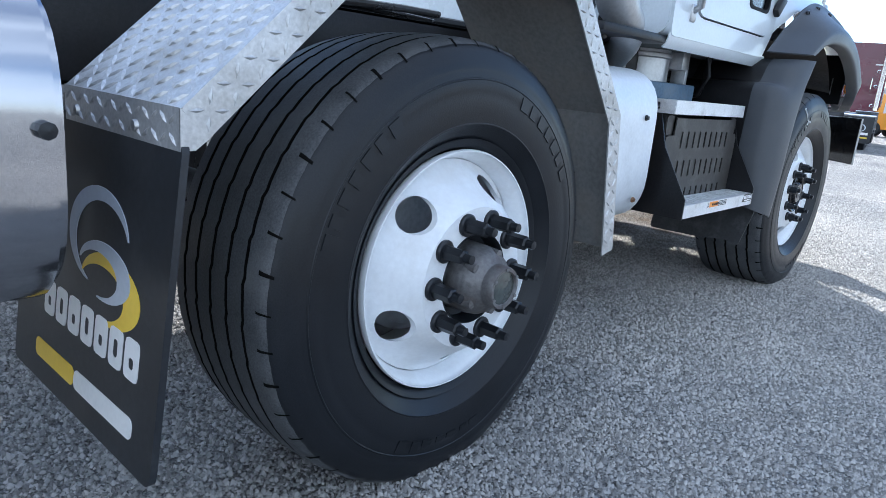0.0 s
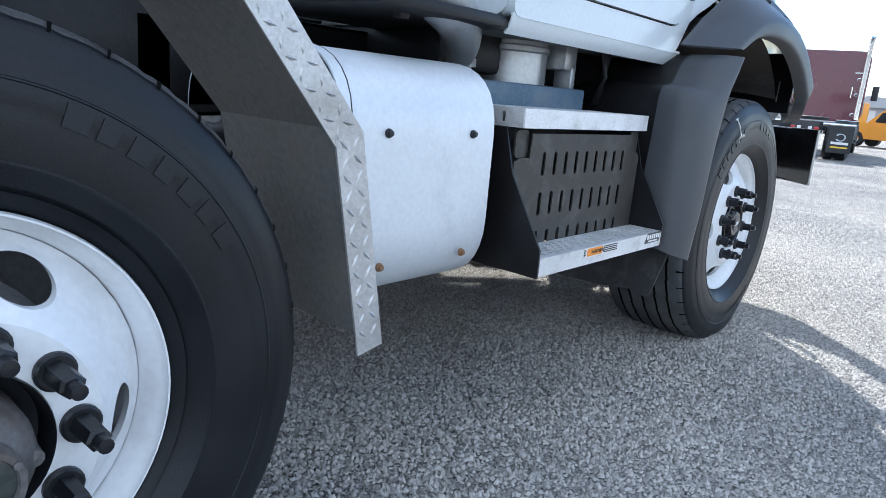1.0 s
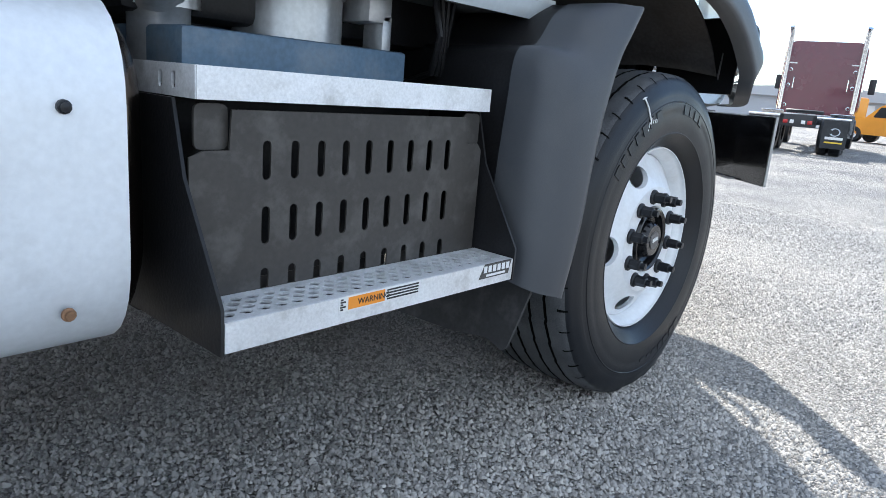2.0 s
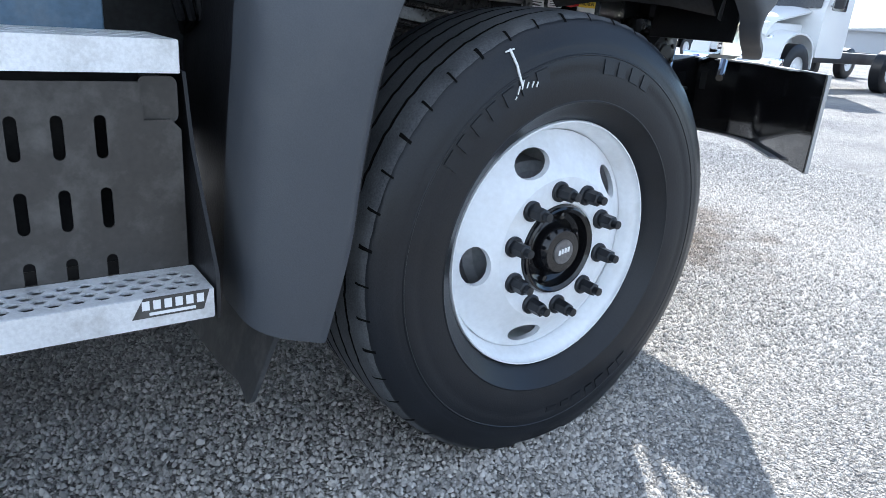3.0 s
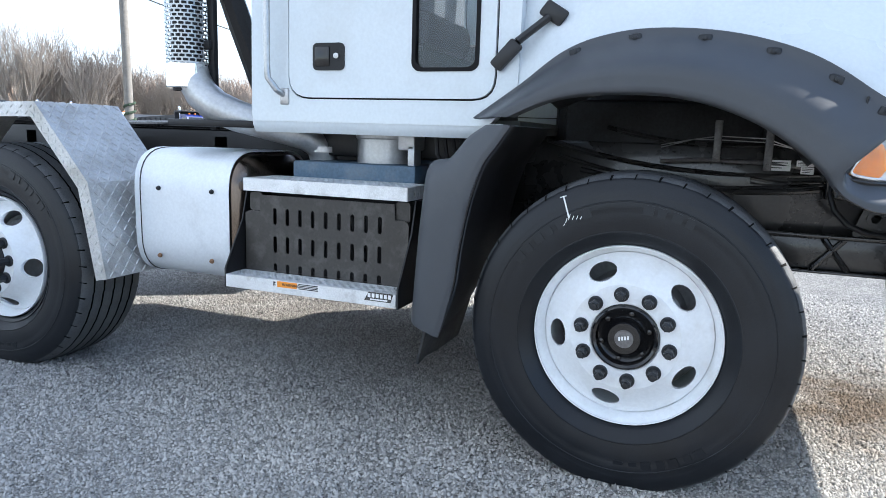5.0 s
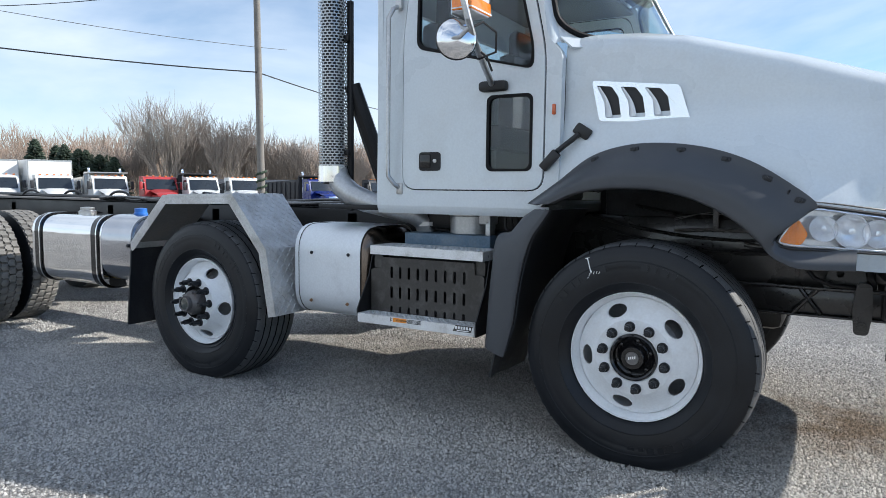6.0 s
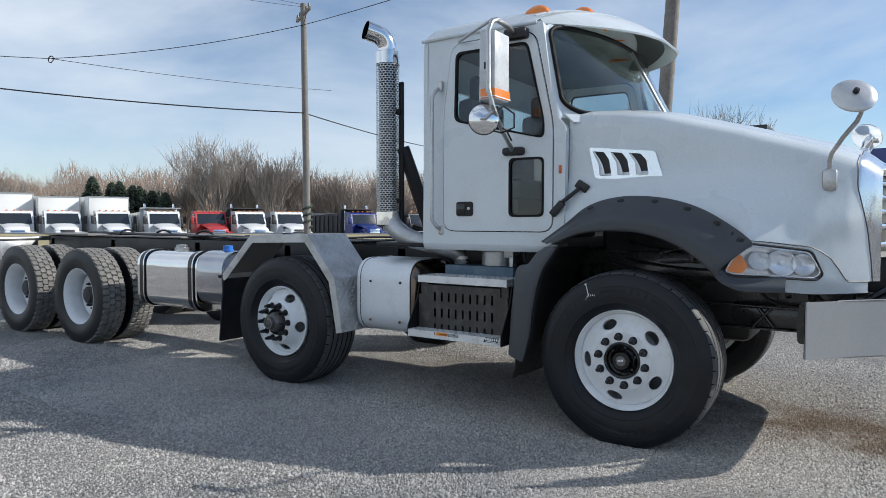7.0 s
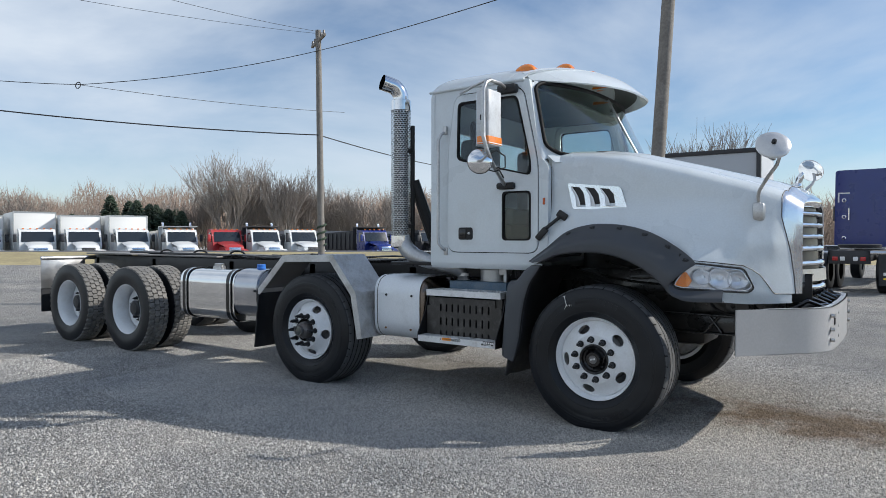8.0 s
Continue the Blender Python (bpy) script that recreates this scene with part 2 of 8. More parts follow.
M["duct"] = mat("dull_silver_duct", (0.52, 0.53, 0.54), 0.36, 0.7, var=0.12, scale=5, dirt=(0.3, 0.3, 0.3), dscale=6, damount=0.4)
M["panel"] = mat("brown_black_step_panel", (0.042, 0.038, 0.034), 0.48, var=0.2, scale=4, dirt=(0.13, 0.125, 0.115), dscale=14, damount=0.55)
M["greyblue"] = mat("grey_blue_box", (0.10, 0.16, 0.225), 0.55, var=0.2, scale=6, dirt=(0.28, 0.28, 0.27), dscale=6, damount=0.5)
M["bumper"] = mat("grey_bumper_paint", (0.42, 0.42, 0.425), 0.34, 0.15, var=0.06, scale=2, coat=0.2, dirt=(0.33, 0.33, 0.33), dscale=3, damount=0.4)
M["nut"] = mat("black_wheel_nut", (0.018, 0.02, 0.024), 0.36, 0.3, var=0.3, scale=30)
M["hubgrey"] = mat("worn_hub_iron", (0.17, 0.165, 0.165), 0.5, 0.5, var=0.3, scale=14, bump=0.001, bscale=120, dirt=(0.09, 0.06, 0.045), dscale=14, damount=0.7)
M["hubglass"] = mat("hub_oil_window", (0.055, 0.065, 0.06), 0.15, var=0.3, scale=20, coat=0.8)
M["drum"] = mat("rusty_brown_iron", (0.05, 0.035, 0.028), 0.8, 0.2, var=0.4, scale=9)
M["drumgrey"] = mat("painted_brake_drum", (0.46, 0.47, 0.48), 0.6, var=0.2, scale=9, dirt=(0.10, 0.055, 0.035), dscale=5, damount=0.9)
M["amber"] = mat("amber_lens", (0.85, 0.23, 0.015), 0.18, var=0.12, scale=30, coat=0.7)
M["redamber"] = mat("red_amber_lens", (0.55, 0.10, 0.02), 0.2, var=0.1, scale=30, coat=0.5)
M["red"] = mat("red_lens", (0.45, 0.02, 0.02), 0.25, var=0.1, coat=0.5)
M["orange"] = mat("orange_sticker", (0.85, 0.30, 0.03), 0.45, var=0.04)
M["yellow"] = mat("yellow_sticker", (0.85, 0.58, 0.05), 0.45, var=0.04)
M["paper"] = mat("white_sticker", (0.78, 0.78, 0.77), 0.5, var=0.05)
M["ink"] = mat("black_print", (0.015, 0.015, 0.016), 0.5, var=0.05)
M["silverprint"] = mat("pale_grey_print", (0.50, 0.54, 0.60), 0.5, var=0.06)
M["seal"] = mat("black_rubber_seal", (0.006, 0.006, 0.007), 0.6, var=0.2, scale=9, spec=0.2)
M["chalk"] = mat("white_chalk", (0.8, 0.8, 0.78), 0.9, var=0.1)
M["brass"] = mat("rusty_bolt", (0.28, 0.16, 0.09), 0.6, 0.5, var=0.3, scale=40)
M["bluecap"] = mat("blue_plastic_cap", (0.03, 0.16, 0.55), 0.4, var=0.06)
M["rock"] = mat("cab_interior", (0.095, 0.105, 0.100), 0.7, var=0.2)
M["seat"] = mat("grey_seat_cloth", (0.10, 0.10, 0.105), 0.9, var=0.2, scale=20)
M["window"] = glass("clear_window_glass", (0.78, 0.89, 0.84))
M["tinted"] = glass("tinted_door_glass", (0.52, 0.60, 0.66))
M["lens"] = glass("headlamp_lens", (0.97, 0.98, 1.0))
M["void"] = mat("soot_black_underbody", (0.034, 0.035, 0.038), 0.45, var=0.4, scale=6, dirt=(0.014, 0.0135, 0.013), dscale=9, damount=0.7, spec=0.25)
M["reflector"] = mat("silvered_lamp_reflector", (0.86, 0.88, 0.90), 0.22, 0.55, var=0.06, scale=30)
M["ventmetal"] = mat("bright_vent_metal", (0.84, 0.87, 0.90), 0.14, 0.9, var=0.05)
M["guardsteel"] = mat("dull_guard_steel", (0.44, 0.45, 0.46), 0.28, 0.9, var=0.15, scale=12)
M["tailgrey"] = mat("worn_grey_plastic", (0.035, 0.036, 0.038), 0.6, var=0.25, scale=8, dirt=(0.16, 0.155, 0.15), dscale=14, damount=0.4)
M["noseshell"] = mat("chromed_nose_plastic", (0.74, 0.76, 0.79), 0.16, 0.85, var=0.04)
M["mirrorback"] = mat("pale_mirror_shell", (0.62, 0.62, 0.62), 0.32, 0.5, var=0.06)
M["mirrorshell"] = mat("white_mirror_housing", (0.58, 0.60, 0.62), 0.35, 0.0, var=0.08, scale=9, dirt=(0.35, 0.35, 0.36), dscale=11, damount=0.7)
M["pole"] = mat("weathered_pole_wood", (0.21, 0.195, 0.175), 0.85, var=0.25, scale=2, bump=0.004, bscale=22, dirt=(0.12, 0.10, 0.085), dscale=5, damount=0.6)
M["wire"] = mat("black_cable", (0.02, 0.02, 0.022), 0.6)
M["bark"] = mat("bare_tree_bark", (0.27, 0.235, 0.205), 0.9, var=0.3, scale=2)
M["twig"] = mat("brown_brush_twigs", (0.27, 0.205, 0.16), 0.95, var=0.4, scale=0.25)
M["conifer"] = mat("dark_conifer_needles", (0.035, 0.055, 0.035), 0.9, var=0.4, scale=0.8)
M["grass"] = mat("winter_grass", (0.36, 0.30, 0.16), 0.95, var=0.3, scale=0.6, bump=0.02, bscale=8)
M["asphalt"] = mat("asphalt_road", (0.10, 0.10, 0.102), 0.85, var=0.15, scale=0.5, bump=0.004, bscale=60)
M["farwhite"] = mat("far_white_paint", (0.74, 0.75, 0.75), 0.4, var=0.06, scale=0.8, coat=0.3)
M["farbox"] = mat("far_white_box_panel", (0.76, 0.76, 0.74), 0.55, var=0.05, scale=0.6)
M["farred"] = mat("far_red_paint", (0.42, 0.035, 0.035), 0.35, var=0.1, coat=0.4)
M["farblue"] = mat("far_blue_paint", (0.010, 0.024, 0.17), 0.3, var=0.1, coat=0.5)
M["fardark"] = mat("far_dark_body", (0.03, 0.03, 0.034), 0.5, var=0.2)
M["maroon"] = mat("maroon_paint", (0.115, 0.013, 0.028), 0.25, var=0.08, coat=0.6)
M["taxi"] = mat("orange_yellow_paint", (0.75, 0.30, 0.02), 0.35, var=0.06, coat=0.4)
M["farglass"] = mat("dark_vehicle_glass", (0.02, 0.025, 0.03), 0.08, var=0.1, coat=0.6)
M["roofgrey"] = mat("pale_grey_roofing", (0.45, 0.47, 0.50), 0.7, var=0.06, scale=0.4)


# ---- mesh helpers ----
from mathutils.geometry import tessellate_polygon

class Geo:
    """Vertices and faces of one part."""

    def __init__(self):
        self.v, self.f, self.mi = [], [], []

    def add(self, verts, faces, mi=0):
        k = len(self.v)
        self.v += [tuple(p) for p in verts]
        self.f += [tuple(i + k for i in q) for q in faces]
        self.mi += [mi] * len(faces)
        return self

    def box(self, x0, x1, y0, y1, z0, z1, b=0.0, mi=0, m=None, seg=2):
        """A box with rounded edges of radius b."""
        if b <= 0:
            vs = [Vector((x, y, z)) for x in (x0, x1) for y in (y0, y1) for z in (z0, z1)]
            fs = [(0, 1, 3, 2), (4, 6, 7, 5), (0, 4, 5, 1), (2, 3, 7, 6), (0, 2, 6, 4), (1, 5, 7, 3)]
        else:
            bm = bmesh.new()
            bmesh.ops.create_cube(bm, size=1)
            for v in bm.verts:
                v.co = Vector(((x0 + x1) / 2 + v.co.x * (x1 - x0), (y0 + y1) / 2 + v.co.y * (y1 - y0), (z0 + z1) / 2 + v.co.z * (z1 - z0)))
            bmesh.ops.bevel(bm, geom=bm.edges[:], offset=b, segments=seg, profile=0.5, affect="EDGES")
            bm.verts.index_update()
            vs, fs = [v.co.copy() for v in bm.verts], [[v.index for v in f.verts] for f in bm.faces]
            bm.free()
        if m is not None:
            vs = [m @ v for v in vs]
        return self.add(vs, fs, mi)

    def lathe(self, prof, n=48, axis="y", o=(0, 0, 0), mi=0, close=False, bend=None):
        """Turns (along, radius) points round an axis. bend(i, k): extra (along, radius) for point k at step i."""
        vs = []
        for i in range(n):
            a = 2 * math.pi * i / n
            c, s = math.cos(a), math.sin(a)
            for k, (h, r) in enumerate(prof):
                if bend:
                    dh, dr = bend(i, k)
                    h, r = h + dh, r + dr
                p = {"y": (r * s, h, r * c), "z": (r * c, r * s, h), "x": (h, r * c, r * s)}[axis]
                vs.append((p[0] + o[0], p[1] + o[1], p[2] + o[2]))
        m, fs = len(prof), []
        for i in range(n):
            j = (i + 1) % n
            for k in range(m if close else m - 1):
                q = (k + 1) % m
                fs.append((i * m + k, i * m + q, j * m + q, j * m + k))
        return self.add(vs, fs, mi)

    def tube(self, pts, r, n=8, mi=0, cap=True):
        """A round bar along points; r a number or one for each point."""
        pts = [Vector(p) for p in pts]
        rs = r if isinstance(r, (list, tuple)) else [r] * len(pts)
        vs, up = [], None
        for i, p in enumerate(pts):
            d = (pts[min(i + 1, len(pts) - 1)] - pts[max(i - 1, 0)]).normalized()
            if up is None:
                up = d.orthogonal().normalized()
            up = (up - d * up.dot(d)).normalized()
            side = d.cross(up)
            vs += [p + rs[i] * (math.cos(2 * math.pi * k / n) * up + math.sin(2 * math.pi * k / n) * side) for k in range(n)]
        fs = [(i * n + k, i * n + (k + 1) % n, (i + 1) * n + (k + 1) % n, (i + 1) * n + k) for i in range(len(pts) - 1) for k in range(n)]
        if cap:
            fs += [tuple(range(n))[::-1], tuple(range((len(pts) - 1) * n, len(pts) * n))]
        return self.add(vs, fs, mi)

    def plate(self, outer, holes=(), axis="y", t0=0.0, t1=0.01, mi=0, m=None):
        """A plate cut to an outline with holes, t0 to t1 thick along an axis. 2D points: (x, z) for y, (x, y) for z, (y, z) for x."""
        from_2d = {"y": lambda a, b, t: Vector((a, t, b)), "z": lambda a, b, t: Vector((a, b, t)), "x": lambda a, b, t: Vector((t, a, b))}[axis]
        loops = [list(outer)] + [list(h) for h in holes]
        tris = tessellate([[Vector((a, b, 0)) for a, b in lp] for lp in loops])
        flat = [p for lp in loops for p in lp]
        n = len(flat)
        vs = [from_2d(a, b, t0) for a, b in flat] + [from_2d(a, b, t1) for a, b in flat]
        fs = [tuple(t) for t in tris] + [tuple(i + n for i in t[::-1]) for t in tris]
        k = 0
        for lp in loops:
            q = len(lp)
            fs += [(k + i, k + (i + 1) % q, k + (i + 1) % q + n, k + i + n) for i in range(q)]
            k += q
        if m is not None:
            vs = [m @ v for v in vs]
        return self.add(vs, fs, mi)

    def sheet(self, fn, nu, nv, mi=0, thick=0.0):
        """A surface fn(u, v), u and v from 0 to 1, with a thickness along its normal."""
        vs = [Vector(fn(i / nu, j / nv)) for i in range(nu + 1) for j in range(nv + 1)]
        w = nv + 1
        fs = [(i * w + j, i * w + j + 1, (i + 1) * w + j + 1, (i + 1) * w + j) for i in range(nu) for j in range(nv)]
        if thick:
            nrm = [Vector() for _ in vs]
            for f in fs:
                c = (vs[f[2]] - vs[f[0]]).cross(vs[f[3]] - vs[f[1]])
                for i in f:
                    nrm[i] += c
            n = len(vs)
            vs = vs + [v - thick * q.normalized() for v, q in zip(vs, nrm)]
            fs = fs + [tuple(i + n for i in f[::-1]) for f in fs]
            rim = [i * w for i in range(nu + 1)] + [nu * w + j for j in range(1, w)] + [i * w + nv for i in range(nu - 1, -1, -1)] + [j for j in range(nv - 1, 0, -1)]
            fs += [(rim[i], rim[(i + 1) % len(rim)], rim[(i + 1) % len(rim)] + n, rim[i] + n) for i in range(len(rim))]
        return self.add(vs, fs, mi)

    def moved(self, fn):
        self.v = [tuple(fn(Vector(p))) for p in self.v]
        return self


def tessellate(loops):
    return tessellate_polygon(loops)


def mesh_of(name, g, mats, sharp=35, weld=0.0):
    me = bpy.data.meshes.new(name)
    me.from_pydata(g.v, [], g.f)
    for m in mats if isinstance(mats, (list, tuple)) else [mats]:
        me.materials.append(m)
    me.polygons.foreach_set("material_index", g.mi)
    bm = bmesh.new()
    bm.from_mesh(me)
    if weld:
        bmesh.ops.remove_doubles(bm, verts=bm.verts, dist=weld)
    bmesh.ops.recalc_face_normals(bm, faces=bm.faces)
    bm.to_mesh(me)
    bm.free()
    me.shade_smooth()
    me.set_sharp_from_angle(angle=radians(sharp))
    me.update()
    return me


def part(name, g, mats, parent=None, label="", at=None, sharp=35, weld=0.0):
    ob = new(name, mesh_of(name, g, mats, sharp, weld))
    ob.parent = parent
    if at is not None:
        ob.matrix_basis = at
    return tagged(ob, label)


def twin(ob, at, parent=None):
    """Another object on the same mesh."""
    o = new(ob.name, ob.data)
    o.parent = parent or ob.parent
    o.matrix_basis = at
    return tagged(o, ob.get("label", ""))


def thing(name, label, category, at=(0, 0, 0), group="", turn=0):
    ob = new(name)
    ob.empty_display_size = 0.3
    ob.matrix_basis = pose(*at, 0, 0, turn)
    return tagged(ob, label, category, group)


def rrect(a0, a1, b0, b1, r, n=5):
    """A rectangle with round corners, as 2D points."""
    out = []
    for ca, cb, s in ((a1 - r, b1 - r, 0), (a0 + r, b1 - r, 90), (a0 + r, b0 + r, 180), (a1 - r, b0 + r, 270)):
        out += [(ca + r * math.cos(radians(s + 90 * i / n)), cb + r * math.sin(radians(s + 90 * i / n))) for i in range(n + 1)]
    return out


def rounded(pts, r, n=4):
    """A polygon with its corners rounded by radius r."""
    out = []
    pts = [Vector(p) for p in pts]
    for i, p in enumerate(pts):
        a, b = pts[i - 1] - p, pts[(i + 1) % len(pts)] - p
        d = min(r, a.length * 0.45, b.length * 0.45)
        s, e = p + a.normalized() * d, p + b.normalized() * d
        for k in range(n + 1):
            t = k / n
            q = s * (1 - t) ** 2 + p * 2 * t * (1 - t) + e * t * t
            out.append((q.x, q.y))
    return out


def words(name, text, size, m, parent, at, depth=0.0004, align="LEFT"):
    """Printed words as a flat mesh."""
    cu = bpy.data.curves.new(name, "FONT")
    cu.body, cu.size, cu.extrude, cu.align_x = text, size, depth, align
    tmp = new(name, cu)
    dg = bpy.context.evaluated_depsgraph_get()
    me = bpy.data.meshes.new_from_object(tmp.evaluated_get(dg))
    bpy.data.objects.remove(tmp)
    me.materials.clear()
    me.materials.append(m)
    ob = new(name, me)
    ob.parent = parent
    ob.matrix_basis = at
    return ob


def lerp(a, b, t):
    return a + (b - a) * t


def curve_at(points, x):
    """Reads y off a line through (x, y) points."""
    xs, ys = zip(*points)
    return float(np.interp(x, xs, ys))


FACE_RIGHT = Matrix.Rotation(radians(90), 4, "X")  # print that is read from the truck's right side


# ---- the ground ----
# the camera's last eye point and view line, towards the road
EYE = Vector((1.854, -5.753, 0))
AHEAD, RIGHT = Vector((-0.5695, 0.822, 0)), Vector((0.822, 0.5695, 0))
g = Geo()
xs = [-400, -200, -90, -70, -60, -52, -46, -42, -38, -34, -30, -26, -22, -18, -14] + [-10 + i * 0.5 for i in range(33)] + [12, 25, 50, 120, 400]
ys = [-400, -150, -50, -15] + [-8 + i * 0.5 for i in range(33)] + [11, 14, 18, 22, 25, 28, 31, 34, 37, 40, 44, 50, 60, 80, 150, 400]
for j, y in enumerate(ys):
    for i, x in enumerate(xs):
        near = abs(x + 2) < 9 and abs(y) < 7.5
        # the land falls away behind the road
        beyond = min(1.0, max(0.0, ((x - EYE.x) * AHEAD.x + (y - EYE.y) * AHEAD.y - 38) / 8))
        g.v.append((x, y, (noise.noise((x * 0.8, y * 0.8, 3)) * 0.008 - 0.004) if near else -0.004 - 0.9 * beyond))
for j in range(len(ys) - 1):
    for i in range(len(xs) - 1):
        k = j * len(xs) + i
        g.f.append((k, k + 1, k + 1 + len(xs), k + len(xs)))
        g.mi.append(0)
tagged(part("ground", g, M["ground"]), "pale grey crushed gravel yard with worn tan patches", "ground", kind="structure")

# loose stones: crushed chips bedded in the yard's surface, joined
rnd = np.random.default_rng(5)
N, NEAR = 430000, 220000
chip = np.array([(0, 0, 0.9), (0.95, 0, -0.3), (0.3, 0.9, -0.3), (-0.8, 0.5, -0.3), (-0.7, -0.6, -0.3), (0.35, -0.9, -0.3)])
cx = np.concatenate([rnd.uniform(-4.6, 3.2, NEAR), rnd.uniform(-6.5, 5.0, N - NEAR)])
cy = np.concatenate([rnd.uniform(-2.6, 0.4, NEAR), rnd.uniform(-5.2, 2.4, N - NEAR)])
size = 0.0033 + 0.0050 * rnd.random(N) ** 2.0
size[NEAR:] += 0.0010 + 0.0040 * rnd.random(N - NEAR) ** 2.0
turn, flat = rnd.uniform(0, 2 * np.pi, N), rnd.uniform(0.6, 1.3, N)
shape = chip[None] * rnd.uniform(0.7, 1.3, (N, 6, 3))
shape[:, 0, :2] += rnd.uniform(-0.45, 0.45, (N, 2))
ca, sa = np.cos(turn)[:, None], np.sin(turn)[:, None]
vx = cx[:, None] + size[:, None] * (ca * shape[:, :, 0] - sa * shape[:, :, 1])
vy = cy[:, None] + size[:, None] * (sa * shape[:, :, 0] + ca * shape[:, :, 1])
vz = size[:, None] * flat[:, None] * shape[:, :, 2] - 0.001
me = bpy.data.meshes.new("loose_stones")
tri = np.array([(0, 1, 2), (0, 2, 3), (0, 3, 4), (0, 4, 5), (0, 5, 1)])
corners = (tri[None] + 6 * np.arange(N)[:, None, None]).ravel().astype(np.int32)
me.vertices.add(6 * N)
me.vertices.foreach_set("co", np.stack([vx, vy, vz], -1).ravel().astype(np.float32))
me.loops.add(len(corners))
me.loops.foreach_set("vertex_index", corners)
me.polygons.add(5 * N)
me.polygons.foreach_set("loop_start", np.arange(0, 15 * N, 3, dtype=np.int32))
me.materials.append(M["stone"])
me.update(calc_edges=True)
me.validate()
tagged(new("loose_stones", me), "loose pale crushed stones lying on the gravel yard", "gravel", kind="stuff")


# ---- the truck ----
truck = thing("dump_truck_chassis", "white heavy truck cab and bare black chassis with dark grey fenders", "truck")

# -- wheels: local origin in the wheel's middle, its outer side towards -y --
HUB_Z = 0.50
R_TYRE = 0.532


def disc_profile(r, out):
    """How far out the steel disc stands at a radius; out: how much farther its middle is dished."""
    return curve_at([(0.10, -0.160 - out), (0.172, -0.160 - out), (0.186, -0.154 - 0.88 * out), (0.235, -0.122 - 0.18 * out), (0.258, -0.104 - 0.02 * out), (0.272, -0.099)], r)


def wheel_disc(phase, out):
    """A pressed steel disc wheel with five hand holes and a rolled rim."""
    g = Geo()
    g.rim = Geo()
    rim = [(0.17, 0.270), (0.175, 0.300), (0.165, 0.300), (0.155, 0.286), (0.10, 0.262), (0.0, 0.255), (-0.08, 0.262), (-0.090, 0.2722), (-0.100, 0.2735),
           (-0.112, 0.276), (-0.124, 0.281), (-0.132, 0.286), (-0.136, 0.2905), (-0.141, 0.2945), (-0.147, 0.2965), (-0.152, 0.2955), (-0.152, 0.2985), (-0.145, 0.3010), (-0.132, 0.2980)]
    g.rim.lathe(rim, 96)
    # flat with the stud holes hidden under the nuts, then the cone with its openings
    g.flat = Geo().lathe([(-0.140 - out, 0.108), (-0.158 - out, 0.110), (-0.1602 - out, 0.113), (-0.1602 - out, 0.1735)], 80)
    r0, r1 = 0.172, 0.272
    hw = math.pi / 5 * 0.222
    turns = sorted([2 * math.pi * i / 40 for i in range(40)] + [math.atan2(r1 - 0.222, hw), math.pi - math.atan2(r1 - 0.222, hw), math.pi + math.atan2(0.222 - r0, hw), 2 * math.pi - math.atan2(0.222 - r0, hw)])
    n = len(turns)
    for k in range(5):
        mid = radians(phase + 72 * k)
        rings = []
        for ring in range(5):
            row = []
            for i in range(n):
                a = turns[i]
                ex, er = 0.047 * math.cos(a), 0.029 * math.sin(a)
                # the same ray out to the edge of this fifth of the disc
                half, up, dn = math.pi / 5, r1 - 0.222, 0.222 - r0
                ca, sa = math.cos(a), math.sin(a)
                t = min(hw / abs(ca) if abs(ca) > 1e-6 else 9, (up / sa if sa > 1e-6 else (dn / -sa if sa < -1e-6 else 9)))
                bx, br = ca * t, sa * t
                q = max(0, ring - 1) / 3
                px, pr = lerp(ex, bx, q), lerp(er, br, q)
                th, r = mid + px / 0.222, 0.222 + pr
                lip = -0.012 if ring == 0 else (0.004 if ring == 1 else 0)
                row.append((r * math.sin(th), disc_profile(r, out) - lip if ring else disc_profile(r, out) + 0.012, r * math.cos(th)))
            rings.append(row)
        vs = [p for row in rings for p in row]
        fs = [(a * n + i, a * n + (i + 1) % n, (a + 1) * n + (i + 1) % n, (a + 1) * n + i) for a in range(4) for i in range(n)]
        g.add(vs, fs)
    return g


TREAD_A, TREAD_B = 12, 40
SIDE = [(-0.122, 0.292), (-0.138, 0.2965), (-0.150, 0.3035), (-0.163, 0.313), (-0.1665, 0.318), (-0.176, 0.326), (-0.1865, 0.342), (-0.1925, 0.3465), (-0.1925, 0.3485), (-0.1912, 0.350), (-0.1945, 0.372), (-0.196, 0.405),
        (-0.1945, 0.418), (-0.1955, 0.422), (-0.1925, 0.441), (-0.1938, 0.4425), (-0.1935, 0.4445), (-0.1915, 0.446), (-0.190, 0.455), (-0.1885, 0.462), (-0.1885, 0.466), (-0.182, 0.482), (-0.1765, 0.497), (-0.172, 0.508), (-0.166, 0.514)]


